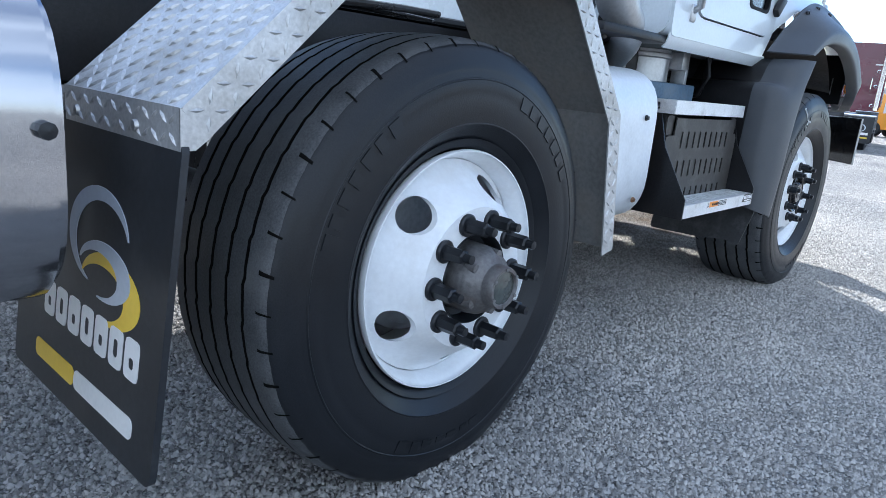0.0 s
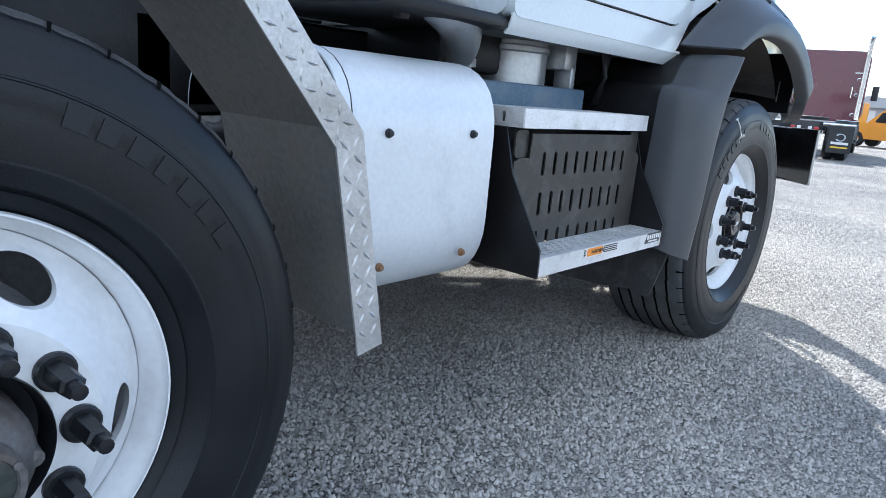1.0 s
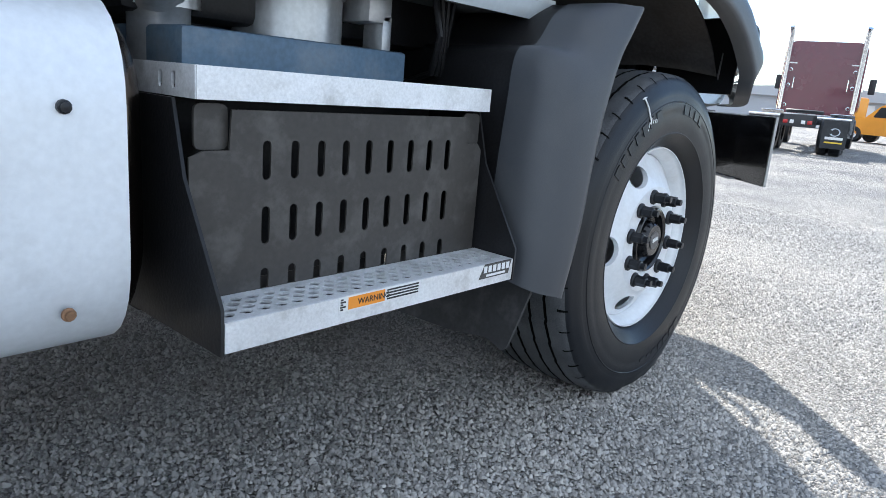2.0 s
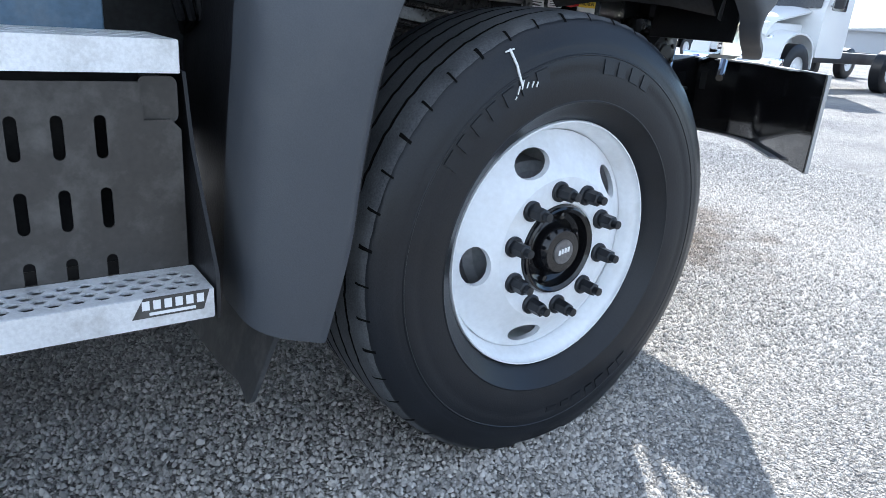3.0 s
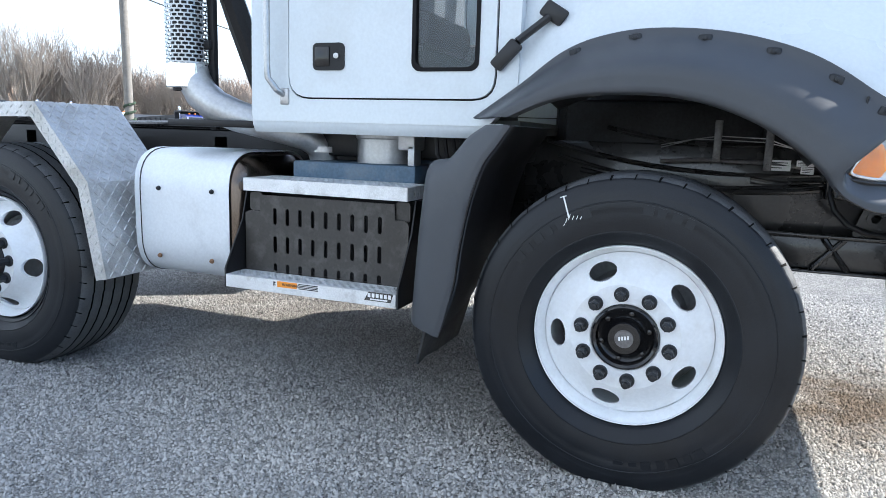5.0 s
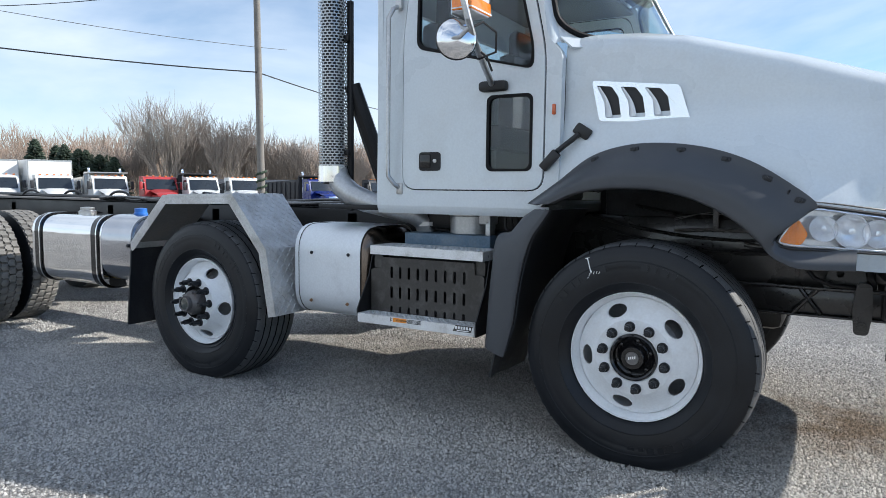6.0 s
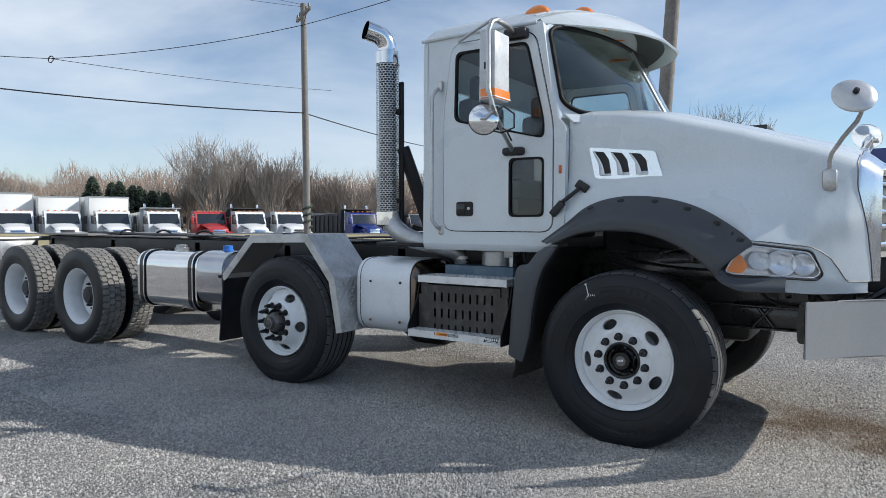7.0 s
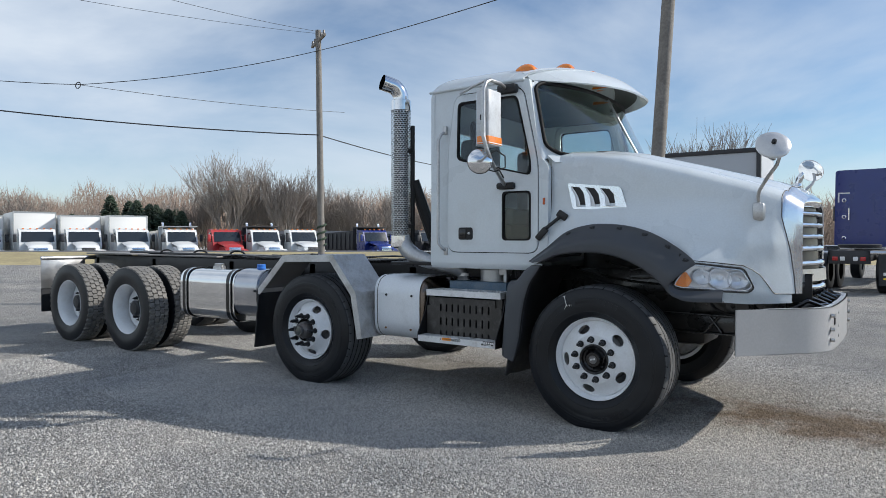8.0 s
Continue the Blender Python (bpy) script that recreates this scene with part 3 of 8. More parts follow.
def rib_tyre():
    """A wide highway tyre: bulged sidewalls and six ribs between crooked grooves."""
    half = [(a, r) for a, r in SIDE]
    tread = []
    edge = 0.160
    cuts = [-0.108, -0.056, 0.0, 0.056, 0.108]
    crown = lambda y: R_TYRE - 0.010 * (abs(y) / edge) ** 2.2
    y = -edge
    tread.append((y, crown(y) - 0.004))
    tread.append((y + 0.006, crown(y)))
    for c in cuts:
        tread += [(c - 0.0048, crown(c)), (c - 0.0036, crown(c) - 0.014), (c + 0.0036, crown(c) - 0.014), (c + 0.0048, crown(c))]
    tread += [(edge - 0.006, crown(edge)), (edge, crown(edge) - 0.004)]
    prof = half + tread + [(-a, r) for a, r in reversed(half)]
    ns, nt = len(half), len(tread)

    def bend(i, k):
        if k in (ns - 2, ns - 1, ns + nt, ns + nt + 1):
            return (0, -0.0012 if i % 4 == 0 else 0)
        if k in (ns, ns + 1):
            return (0.004 if i % 4 == 0 else 0, -0.0008 if i % 4 == 0 else 0)
        if ns + 2 <= k < ns + nt - 2:
            return ((0.0, 0.0, 0.0006, 0.0026, -0.0022, -0.0006)[i % 6], 0)
        return (0, 0)

    g = Geo().lathe(prof, 240, bend=bend)
    m = len(prof)
    # groove faces get the near black that paints in their shade
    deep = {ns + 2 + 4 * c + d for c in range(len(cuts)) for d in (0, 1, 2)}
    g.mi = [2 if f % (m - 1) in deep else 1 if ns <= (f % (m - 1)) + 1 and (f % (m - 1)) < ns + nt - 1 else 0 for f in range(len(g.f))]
    return g


def flatten(g, z):
    """Lets a tyre rest on the ground: nothing below z, a small bulge beside the contact."""
    def fn(p):
        if p.z < z:
            return Vector((p.x * 1.0, p.y * 1.02, z + (p.z - z) * 0.04))
        if p.z < z + 0.10:
            return Vector((p.x, p.y * (1 + 0.05 * (1 - (p.z - z) / 0.10)), p.z))
        return p
    return g.moved(fn)


def drive_tyre():
    """A lugged drive tyre: four rows of staggered blocks."""
    w, R = 0.135, 0.522
    side = [(-0.105, 0.292), (-0.118, 0.300), (-0.126, 0.325), (-0.137, 0.375), (-0.139, 0.410), (-0.134, 0.450), (-0.127, 0.480), (-0.122, 0.498)]
    tread, rows = [], []
    for k, (a, b) in enumerate(((-0.116, -0.066), (-0.056, -0.005), (0.005, 0.056), (0.066, 0.116))):
        for y, d in ((a - 0.003, -0.019), (a, 0.0), (b, 0.0), (b + 0.003, -0.019)):
            tread.append((y, R + d - 0.008 * (abs(y) / 0.118) ** 2))
            rows.append((k, d))
    prof = side + tread + [(-a, r) for a, r in reversed(side)]
    ns = len(side)

    def bend(i, k):
        if ns <= k < ns + len(tread):
            row, d = rows[k - ns]
            j = i + 3 * (row % 2)
            cut = j % 6 == 0
            return (0.010 * (abs(j % 6 - 3) / 1.5 - 1), -0.019 if cut and d == 0 else 0)
        return (0, 0)

    g = Geo().lathe(prof, 276, bend=bend)
    m = len(prof)
    g.mi = [1 if ns - 1 <= (f % (m - 1)) < ns + len(tread) else 0 for f in range(len(g.f))]
    return g


def nut(length, flange=0.021):
    """A wheel nut with its flange, and the stud's end."""
    g = Geo()
    g.lathe([(0.0, 0.0), (0.0, flange), (-0.006, flange), (-0.009, flange * 0.86), (-0.010, 0.001)], 20)
    g.lathe([(-0.008, 0.0175), (-length * 0.72, 0.0165), (-length * 0.76, 0.012), (-length * 0.77, 0.0)], 6)
    g.lathe([(-length * 0.74, 0.0105), (-length, 0.0100), (-length - 0.001, 0.0)], 12)
    return g


def arc_bars(g, r0, r1, spans, y_at):
    """Raised marks on a sidewall, from angle to angle."""
    for a0, a1 in spans:
        n = 4
        vs = []
        for i in range(n + 1):
            a = radians(lerp(a0, a1, i / n))
            for r in (r0, r1):
                for lift in (0.004, -0.0024):
                    vs.append((r * math.sin(a), y_at(r) + lift, r * math.cos(a)))
        fs = []
        for i in range(n):
            k, q = i * 4, i * 4 + 4
            fs += [(k + 1, k + 3, q + 3, q + 1), (k, k + 1, q + 1, q), (k + 3, k + 2, q + 2, q + 3)]
        fs += [(0, 1, 3, 2), (n * 4, n * 4 + 1, n * 4 + 3, n * 4 + 2)]
        g.add(vs, fs)


def side_y(r):
    return curve_at([(b, a) for a, b in SIDE if b > 0.32], r)


wheel_meshes = {}


def steer_wheel(at, phase, nut_phase, lug, front):
    # the pusher's rim is narrowed and its disc dished farther out to fit the camera's view
    out, small, shift = (0.0, 1.0, 0.0) if front else (0.045, 0.957, 0.017)
    disc = wheel_disc(phase, out)
    for g in (disc, disc.rim, disc.flat):
        g.v = [(x * small, y - shift, z * small) for x, y, z in g.v]
    out += shift
    w = part("wheel", disc, M["wheelwhite"], truck, "white painted steel disc wheel", at, weld=0.0004)
    part("rim", disc.rim, M["wheelwhite"], w)
    part("stud_ring", disc.flat, M["wheelwhite"], w)
    if "tyre" not in wheel_meshes:
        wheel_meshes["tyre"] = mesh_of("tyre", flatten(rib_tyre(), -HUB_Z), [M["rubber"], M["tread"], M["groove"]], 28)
        wheel_meshes["drum"] = mesh_of("brake_drum", Geo().lathe([(-0.045, 0.03), (-0.045, 0.165), (-0.03, 0.185), (0.085, 0.19), (0.09, 0.257), (0.115, 0.257), (0.12, 0.03)], 40), M["drumgrey"])
    for nm in ("tyre", "drum"):
        o = new("tyre" if nm == "tyre" else "brake_drum", wheel_meshes[nm])
        o.parent = w
    nm = mesh_of("wheel_nut", nut(lug, 0.024 if front else 0.026), M["nut"], 30)
    for k in range(10):
        a = radians(nut_phase + 36 * k)
        o = new("wheel_nut", nm)
        o.parent, o.matrix_basis = w, pose(0.1429 * small * math.sin(a), -0.160 - out, 0.1429 * small * math.cos(a), 0, 13 * k, 0)
    if front:
        g = Geo().lathe([(-0.10, 0.112), (-0.160, 0.109), (-0.168, 0.105), (-0.170, 0.100), (-0.164, 0.092), (-0.142, 0.086), (-0.136, 0.074), (-0.142, 0.064), (-0.168, 0.058), (-0.177, 0.050), (-0.178, 0.0)], 48)
        cap = part("hub_cap", g, M["blackgloss"], w, "glossy black hub cap")
        for k in range(6):
            a = radians(60 * k + 12)
            g = Geo().lathe([(-0.134, 0.008), (-0.147, 0.008), (-0.149, 0.0)], 8)
            part("cap_bolt", g, M["blackgloss"], w, at=pose(0.078 * math.sin(a), 0, 0.078 * math.cos(a)))
        part("emblem", Geo().lathe([(-0.1775, 0.030), (-0.1805, 0.029), (-0.1810, 0.0)], 32), M["hubgrey"], w, "grey round hub emblem")
        bar = Geo()
        for k in range(4):
            bar.box(-0.017 + 0.009 * k, -0.011 + 0.009 * k, -0.1825, -0.1808, -0.006 + 0.002 * k, 0.006 + 0.002 * k)
        part("emblem_bar", bar, M["paper"], w)
    else:
        part("tyre_bead", Geo().lathe([(-0.10, 0.278), (-0.140, 0.286), (-0.152, 0.290), (-0.160, 0.297), (-0.1675, 0.312), (-0.158, 0.314)], 72), M["rubber"], w)
        g = Geo().lathe([(-0.08, 0.112), (-0.158, 0.1095), (-0.164, 0.107), (-0.160, 0.104), (-0.120, 0.100), (-0.112, 0.075)], 48)
        part("hub_ring", g, M["nut"], w, "black hub flange", pose(0, -out, 0))
        g = Geo().lathe([(-0.10, 0.082), (-0.168, 0.081), (-0.190, 0.077), (-0.208, 0.068), (-0.216, 0.055), (-0.222, 0.050), (-0.246, 0.049), (-0.251, 0.047), (-0.251, 0.040), (-0.246, 0.038)], 48)
        part("hub_cap", g, M["hubgrey"], w, "worn grey iron hub cap", pose(0, -out, 0))
        for k in range(5):
            a = radians(72 * k + 20)
            part("hub_boss", Geo().lathe([(-0.17, 0.013), (-0.208, 0.011), (-0.210, 0.0)], 10), M["hubgrey"], w, at=pose(0.068 * math.sin(a), -out, 0.068 * math.cos(a)))
        part("hub_window", Geo().lathe([(-0.245, 0.0395), (-0.2465, 0.03), (-0.248, 0.0)], 32), M["hubglass"], w, "dark oil window in the hub", pose(0, -out, 0))
        for k in range(6):
            a = radians(60 * k)
            part("cap_bolt", Geo().lathe([(-0.249, 0.005), (-0.254, 0.005), (-0.2545, 0.0)], 6), M["hubgrey"], w, at=pose(0.0435 * math.sin(a), -out, 0.0435 * math.cos(a)))
    # dark patches stand in for shaded torn notches along both shoulders of the tread
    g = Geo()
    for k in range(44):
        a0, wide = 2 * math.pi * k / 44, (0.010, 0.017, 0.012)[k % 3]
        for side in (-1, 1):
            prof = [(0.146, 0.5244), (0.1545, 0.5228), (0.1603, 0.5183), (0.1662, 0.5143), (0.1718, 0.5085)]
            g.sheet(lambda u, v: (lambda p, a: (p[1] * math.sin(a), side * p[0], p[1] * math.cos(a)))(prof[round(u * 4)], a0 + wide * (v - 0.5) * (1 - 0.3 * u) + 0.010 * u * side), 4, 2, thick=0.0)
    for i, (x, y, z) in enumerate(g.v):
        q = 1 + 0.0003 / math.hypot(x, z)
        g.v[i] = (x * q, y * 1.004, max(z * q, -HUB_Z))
    tagged(part("shoulder_wear", g, M["groove"], w, "dark patches for the shade of torn notches on the tread shoulder"), kind="stuff")
    # worn moulded lettering on the sidewall as plain raised bars
    g = Geo()
    for start in ((-58, 4, 140) if front else (-75, 20, 165)):
        for k in range(7 if start != 4 else 4):
            a = start + 6.0 * k
            arc_bars(g, 0.406, 0.436, [(a, a + 4.4 - 0.9 * (k % 2))], side_y)
    tagged(part("sidewall_mark", g, M["rubber"], w, "worn raised moulding on the tyre sidewall"), kind="stuff")
    return w


front_wheel = steer_wheel(pose(0, -1.018, HUB_Z), 49, -7.5, 0.060, True)
front_wheel["label"] = "white steel front wheel with a black hub cap"
pusher_wheel = steer_wheel(pose(-2.845, -1.045, HUB_Z), 27, 17, 0.080, False)
pusher_wheel["label"] = "white steel pusher wheel with long black wheel nuts"
copy_thing(front_wheel, pose(0, 1.018, HUB_Z, 0, 0, 180))
copy_thing(pusher_wheel, pose(-2.845, 1.045, HUB_Z, 0, 0, 180))

# chalk strokes on the front tyre
def chalk(pts, wide):
    g = Geo()
    for (x0, z0), (x1, z1) in zip(pts, pts[1:]):
        d = Vector((x1 - x0, z1 - z0)).normalized() * wide
        vs = []
        for x, z in ((x0, z0), (x1, z1)):
            y = side_y(math.hypot(x, z)) - 0.0034
            vs += [(x - d.y, y, z + d.x), (x + d.y, y, z - d.x), (x - d.y, y + 0.003, z + d.x), (x + d.y, y + 0.003, z - d.x)]
        g.add(vs, [(0, 1, 5, 4), (2, 6, 7, 3), (0, 4, 6, 2), (1, 3, 7, 5), (0, 2, 3, 1), (4, 5, 7, 6)])
    return g


g = chalk([(-0.222, 0.446), (-0.210, 0.418), (-0.196, 0.378)], 0.0022)
g2 = chalk([(-0.232, 0.440), (-0.212, 0.447)], 0.0014)
g.add(g2.v, g2.f)
for x, z, q in ((-0.197, 0.372, 0.018), (-0.185, 0.374, 0.012), (-0.172, 0.376, 0.012), (-0.160, 0.377, 0.010), (-0.206, 0.362, 0.016), (-0.212, 0.352, 0.006)):
    g2 = chalk([(x, z), (x + 0.004, z + q)], 0.0011)
    g.add(g2.v, g2.f)
part("chalk_mark", g, M["chalk"], front_wheel, "white chalk strokes on the tyre")

# drive wheels: deep dish outside, a second tyre behind
rim = Geo().lathe([(0.11, 0.270), (0.115, 0.302), (0.108, 0.302), (0.100, 0.286), (0.02, 0.262), (-0.07, 0.266), (-0.095, 0.284), (-0.108, 0.291), (-0.116, 0.2985), (-0.122, 0.299), (-0.122, 0.304), (-0.112, 0.304)], 80)
rim.lathe([(0.10, 0.268), (0.07, 0.262), (0.055, 0.245), (0.06, 0.20), (0.085, 0.165), (0.09, 0.11)], 64)
drive = None
drive_mesh = mesh_of("tyre", flatten(drive_tyre(), -HUB_Z), [M["rubber"], M["treaddust"]], 28)
hub = Geo().lathe([(0.10, 0.112), (0.06, 0.106), (0.04, 0.094), (0.015, 0.088), (0.010, 0.098), (-0.012, 0.098), (-0.018, 0.080), (-0.030, 0.070), (-0.034, 0.0)], 32)
drive_nut = mesh_of("wheel_nut", nut(0.075, 0.024), M["nut"], 30)
for x in (-5.99, -7.375):
    for s in (1, -1):
        w = part("drive_wheel", rim, M["wheelwhite"], truck, "white deep dished rear wheel", pose(x, -1.095 * s, HUB_Z, 0, 0, 0 if s > 0 else 180)) if drive is None else twin(drive, pose(x, -1.095 * s, HUB_Z, 0, 0, 0 if s > 0 else 180))
        drive = drive or w
        for k, dy in enumerate((0.0, 0.335)):
            o = new("tyre" if k == 0 else "inner_tyre", drive_mesh)
            o.parent, o.matrix_basis = w, pose(0, dy, 0)
        o = new("inner_rim", drive.data)
        o.parent, o.matrix_basis = w, pose(0, 0.335, 0, 0, 0, 180)
        if x == -5.99 and s == 1:
            hub_mesh = mesh_of("hub", hub, M["nut"])
        o = new("hub", hub_mesh)
        o.parent = w
        for q in range(10):
            a = radians(36 * q)
            o = new("wheel_nut", drive_nut)
            o.parent, o.matrix_basis = w, pose(0.1429 * math.sin(a), 0.09, 0.1429 * math.cos(a))

# -- frame --
for s in (-1, 1):
    g = Geo()
    y0 = 0.43 * s
    g.box(-8.20, 1.30, min(y0, y0 - 0.012 * s), max(y0, y0 - 0.012 * s), 0.84, 1.12, 0.002)
    g.box(-8.20, 1.30, min(y0, y0 - 0.09 * s), max(y0, y0 - 0.09 * s), 1.108, 1.12, 0.002)
    g.box(-8.20, 1.30, min(y0, y0 - 0.09 * s), max(y0, y0 - 0.09 * s), 0.84, 0.852, 0.002)
    rail = part("frame_rail", g, M["black"], truck, "black steel frame rail")
for x in (-8.1, -6.65, -5.0, -3.6, -2.2, -1.2, 0.45, 1.1):
    part("cross_member", Geo().box(x - 0.05, x + 0.05, -0.43, 0.43, 0.86, 1.09, 0.01), M["black"], truck)
for x in (0.0, -2.845, -5.99, -7.375):
    g = Geo().tube([(x, -0.95, 0.50), (x, -0.45, 0.47), (x, 0.45, 0.47), (x, 0.95, 0.50)], 0.075, 14)
    if x < -5:
        g.lathe([(-0.18, 0.10), (-0.14, 0.20), (0.0, 0.24), (0.14, 0.20), (0.18, 0.10)], 24, axis="y", o=(x, 0, 0.50))
    part("axle", g, M["black"], truck)
for s in (-1, 1):
    for x in (0.0, -6.68):
        g = Geo()
        ln = 0.75 if x == 0 else 0.95
        for k in range(4):
            L = ln - 0.12 * k
            g.sheet(lambda u, v: (x + lerp(-L, L, u), 0.43 * s + lerp(-0.045, 0.045, v), 0.68 - 0.014 * k + 0.10 * (lerp(-L, L, u)) ** 2), 16, 1, thick=0.012)
        part("leaf_spring", g, M["black"], truck)
# engine mass, sump, drive shaft and the dark works round the front axle
g = Geo().box(-0.45, 1.0, -0.36, 0.36, 0.66, 1.5, 0.06)
g.box(-0.2, 0.55, -0.25, 0.25, 0.52, 0.70, 0.05)
part("engine", g, M["black"], truck, "grimy black engine block")
part("drive_shaft", Geo().tube([(-0.6, 0, 0.78), (-3.0, 0, 0.72), (-5.7, 0, 0.55)], 0.055, 14), M["black"], truck)
part("gearbox", Geo().box(-1.6, -0.45, -0.25, 0.25, 0.62, 1.05, 0.06), M["black"], truck)

# rear deck edge, bracket and the rear flaps
part("rear_plate", Geo().box(-8.2, -7.0, -0.55, 0.55, 1.13, 1.15, 0.004), M["under"], truck, "dull steel plate over the frame end")
for s in (-1, 1):
    part("flap_bracket", Geo().tube([(-8.13, 0.45 * s, 1.08), (-8.13, 1.22 * s, 1.08)], 0.03, 10), M["steel"], truck)
    part("rear_flap", Geo().plate(rounded([(-1.22, 0.334), (-0.62, 0.334), (-0.62, 1.07), (-1.22, 1.07)], 0.02), axis="x", t0=-8.136, t1=-8.124).moved(lambda p: Vector((p.x, p.y if s < 0 else -p.y, p.z))), M["blackrubber"], truck, "black rubber rear flap")
    part("flap_plate", Geo().box(-8.122, -8.116, -1.225 if s < 0 else 0.61, -0.61 if s < 0 else 1.225, 0.66, 1.10, 0.001), M["steel"], truck, "dull steel upper half of the rear flap")
for s in (-1, 1):
    part("rail_cap", Geo().box(-6.99, -5.25, s * 0.40 - 0.06, s * 0.40 + 0.06, 1.122, 1.140, 0.003), M["under"], truck, "dull steel cap on the frame rail")
for k, (y, z, rad) in enumerate(((-0.40, 1.145, 0.013), (-0.36, 1.138, 0.010), (0.38, 1.145, 0.012))):
    part("frame_hose", Geo().tube([(lerp(-5.2, -2.1, i / 16), y + 0.02 * math.sin(1.3 * i + k), z + 0.012 * math.sin(0.9 * i + 2 * k)) for i in range(17)], rad, 8), M["framegloss"], truck)
for k in range(3):
    part("hose_loop", Geo().tube([(-6.55 + 0.75 * k + 0.16 * math.cos(radians(a)), -0.30, 1.135 + 0.07 * math.sin(radians(a))) for a in range(0, 181, 20)], 0.012, 8), M["black"], truck)
part("frame_hose", Geo().tube([(-1.6, -0.3, 1.14), (-3.2, -0.34, 1.13), (-4.6, -0.28, 1.14), (-6.2, -0.33, 1.15), (-7.6, -0.2, 1.16)], 0.022, 8), M["black"], truck)

# -- polished fuel tank, and the smaller fluid tank with its blue cap --
def dshape(y0, y1, z0, z1, r):
    """A tank's cross-section (y, z): round outside, squarer inside."""
    return rounded([(y0, z0), (y1, z0), (y1, z1), (y0, z1)], r, 8)


g = Geo().plate(dshape(-1.13, -0.52, 0.47, 1.02, 0.15), axis="x", t0=-5.01, t1=-4.06)
tank = part("fuel_tank", g, M["polish"], truck, "mirror polished aluminium fuel tank")
for x in (-4.915, -4.14):
    part("tank_strap", Geo().plate(dshape(-1.142, -0.51, 0.458, 1.032, 0.16), [dshape(-1.131, -0.519, 0.469, 1.021, 0.15)], axis="x", t0=x - 0.04, t1=x + 0.04), M["blackgloss"], tank, "black rubber lined strap")
    part("strap_edge", Geo().plate(dshape(-1.146, -0.506, 0.454, 1.036, 0.164), [dshape(-1.131, -0.519, 0.469, 1.021, 0.15)], axis="x", t0=x + 0.024, t1=x + 0.036), M["chrome"], tank, "bright steel band")
part("filler_cap", Geo().lathe([(1.00, 0.07), (1.045, 0.07), (1.05, 0.055), (1.075, 0.055), (1.08, 0.0)], 24, axis="z", o=(-4.66, -0.86, 0)), M["steel"], tank)
g = Geo().plate(dshape(-1.155, -0.60, 0.53, 1.04, 0.20), axis="x", t0=-4.03, t1=-3.67)
g.plate(dshape(-1.14, -0.615, 0.545, 1.025, 0.19), axis="x", t0=-4.045, t1=-3.655)
fluid = part("fluid_tank", g, M["satin"], truck, "satin bright aluminium fluid tank with rounded sides")
part("filler_cap", Geo().lathe([(1.02, 0.05), (1.05, 0.05), (1.055, 0.045), (1.085, 0.045), (1.09, 0.0)], 20, axis="z", o=(-3.87, -0.92, 0)), M["bluecap"], fluid, "blue plastic filler cap")
part("tank_bolt", Geo().lathe([(-1.153, 0.014), (-1.172, 0.013), (-1.174, 0.0)], 8, o=(-3.686, 0, 0.821)), M["nut"], fluid)
for x in (-4.915, -4.14, -3.80):
    part("tank_bracket", Geo().box(x - 0.04, x + 0.04, -0.62, -0.42, 0.46, 1.0, 0.01), M["black"], truck)

# -- tread plate fender over the pusher wheel --
FEN = [(-3.532, 0.862), (-3.175, 1.197), (-2.512, 1.212), (-2.228, 0.880), (-2.150, 0.473)]
FY0, FY1 = -1.242, -0.80


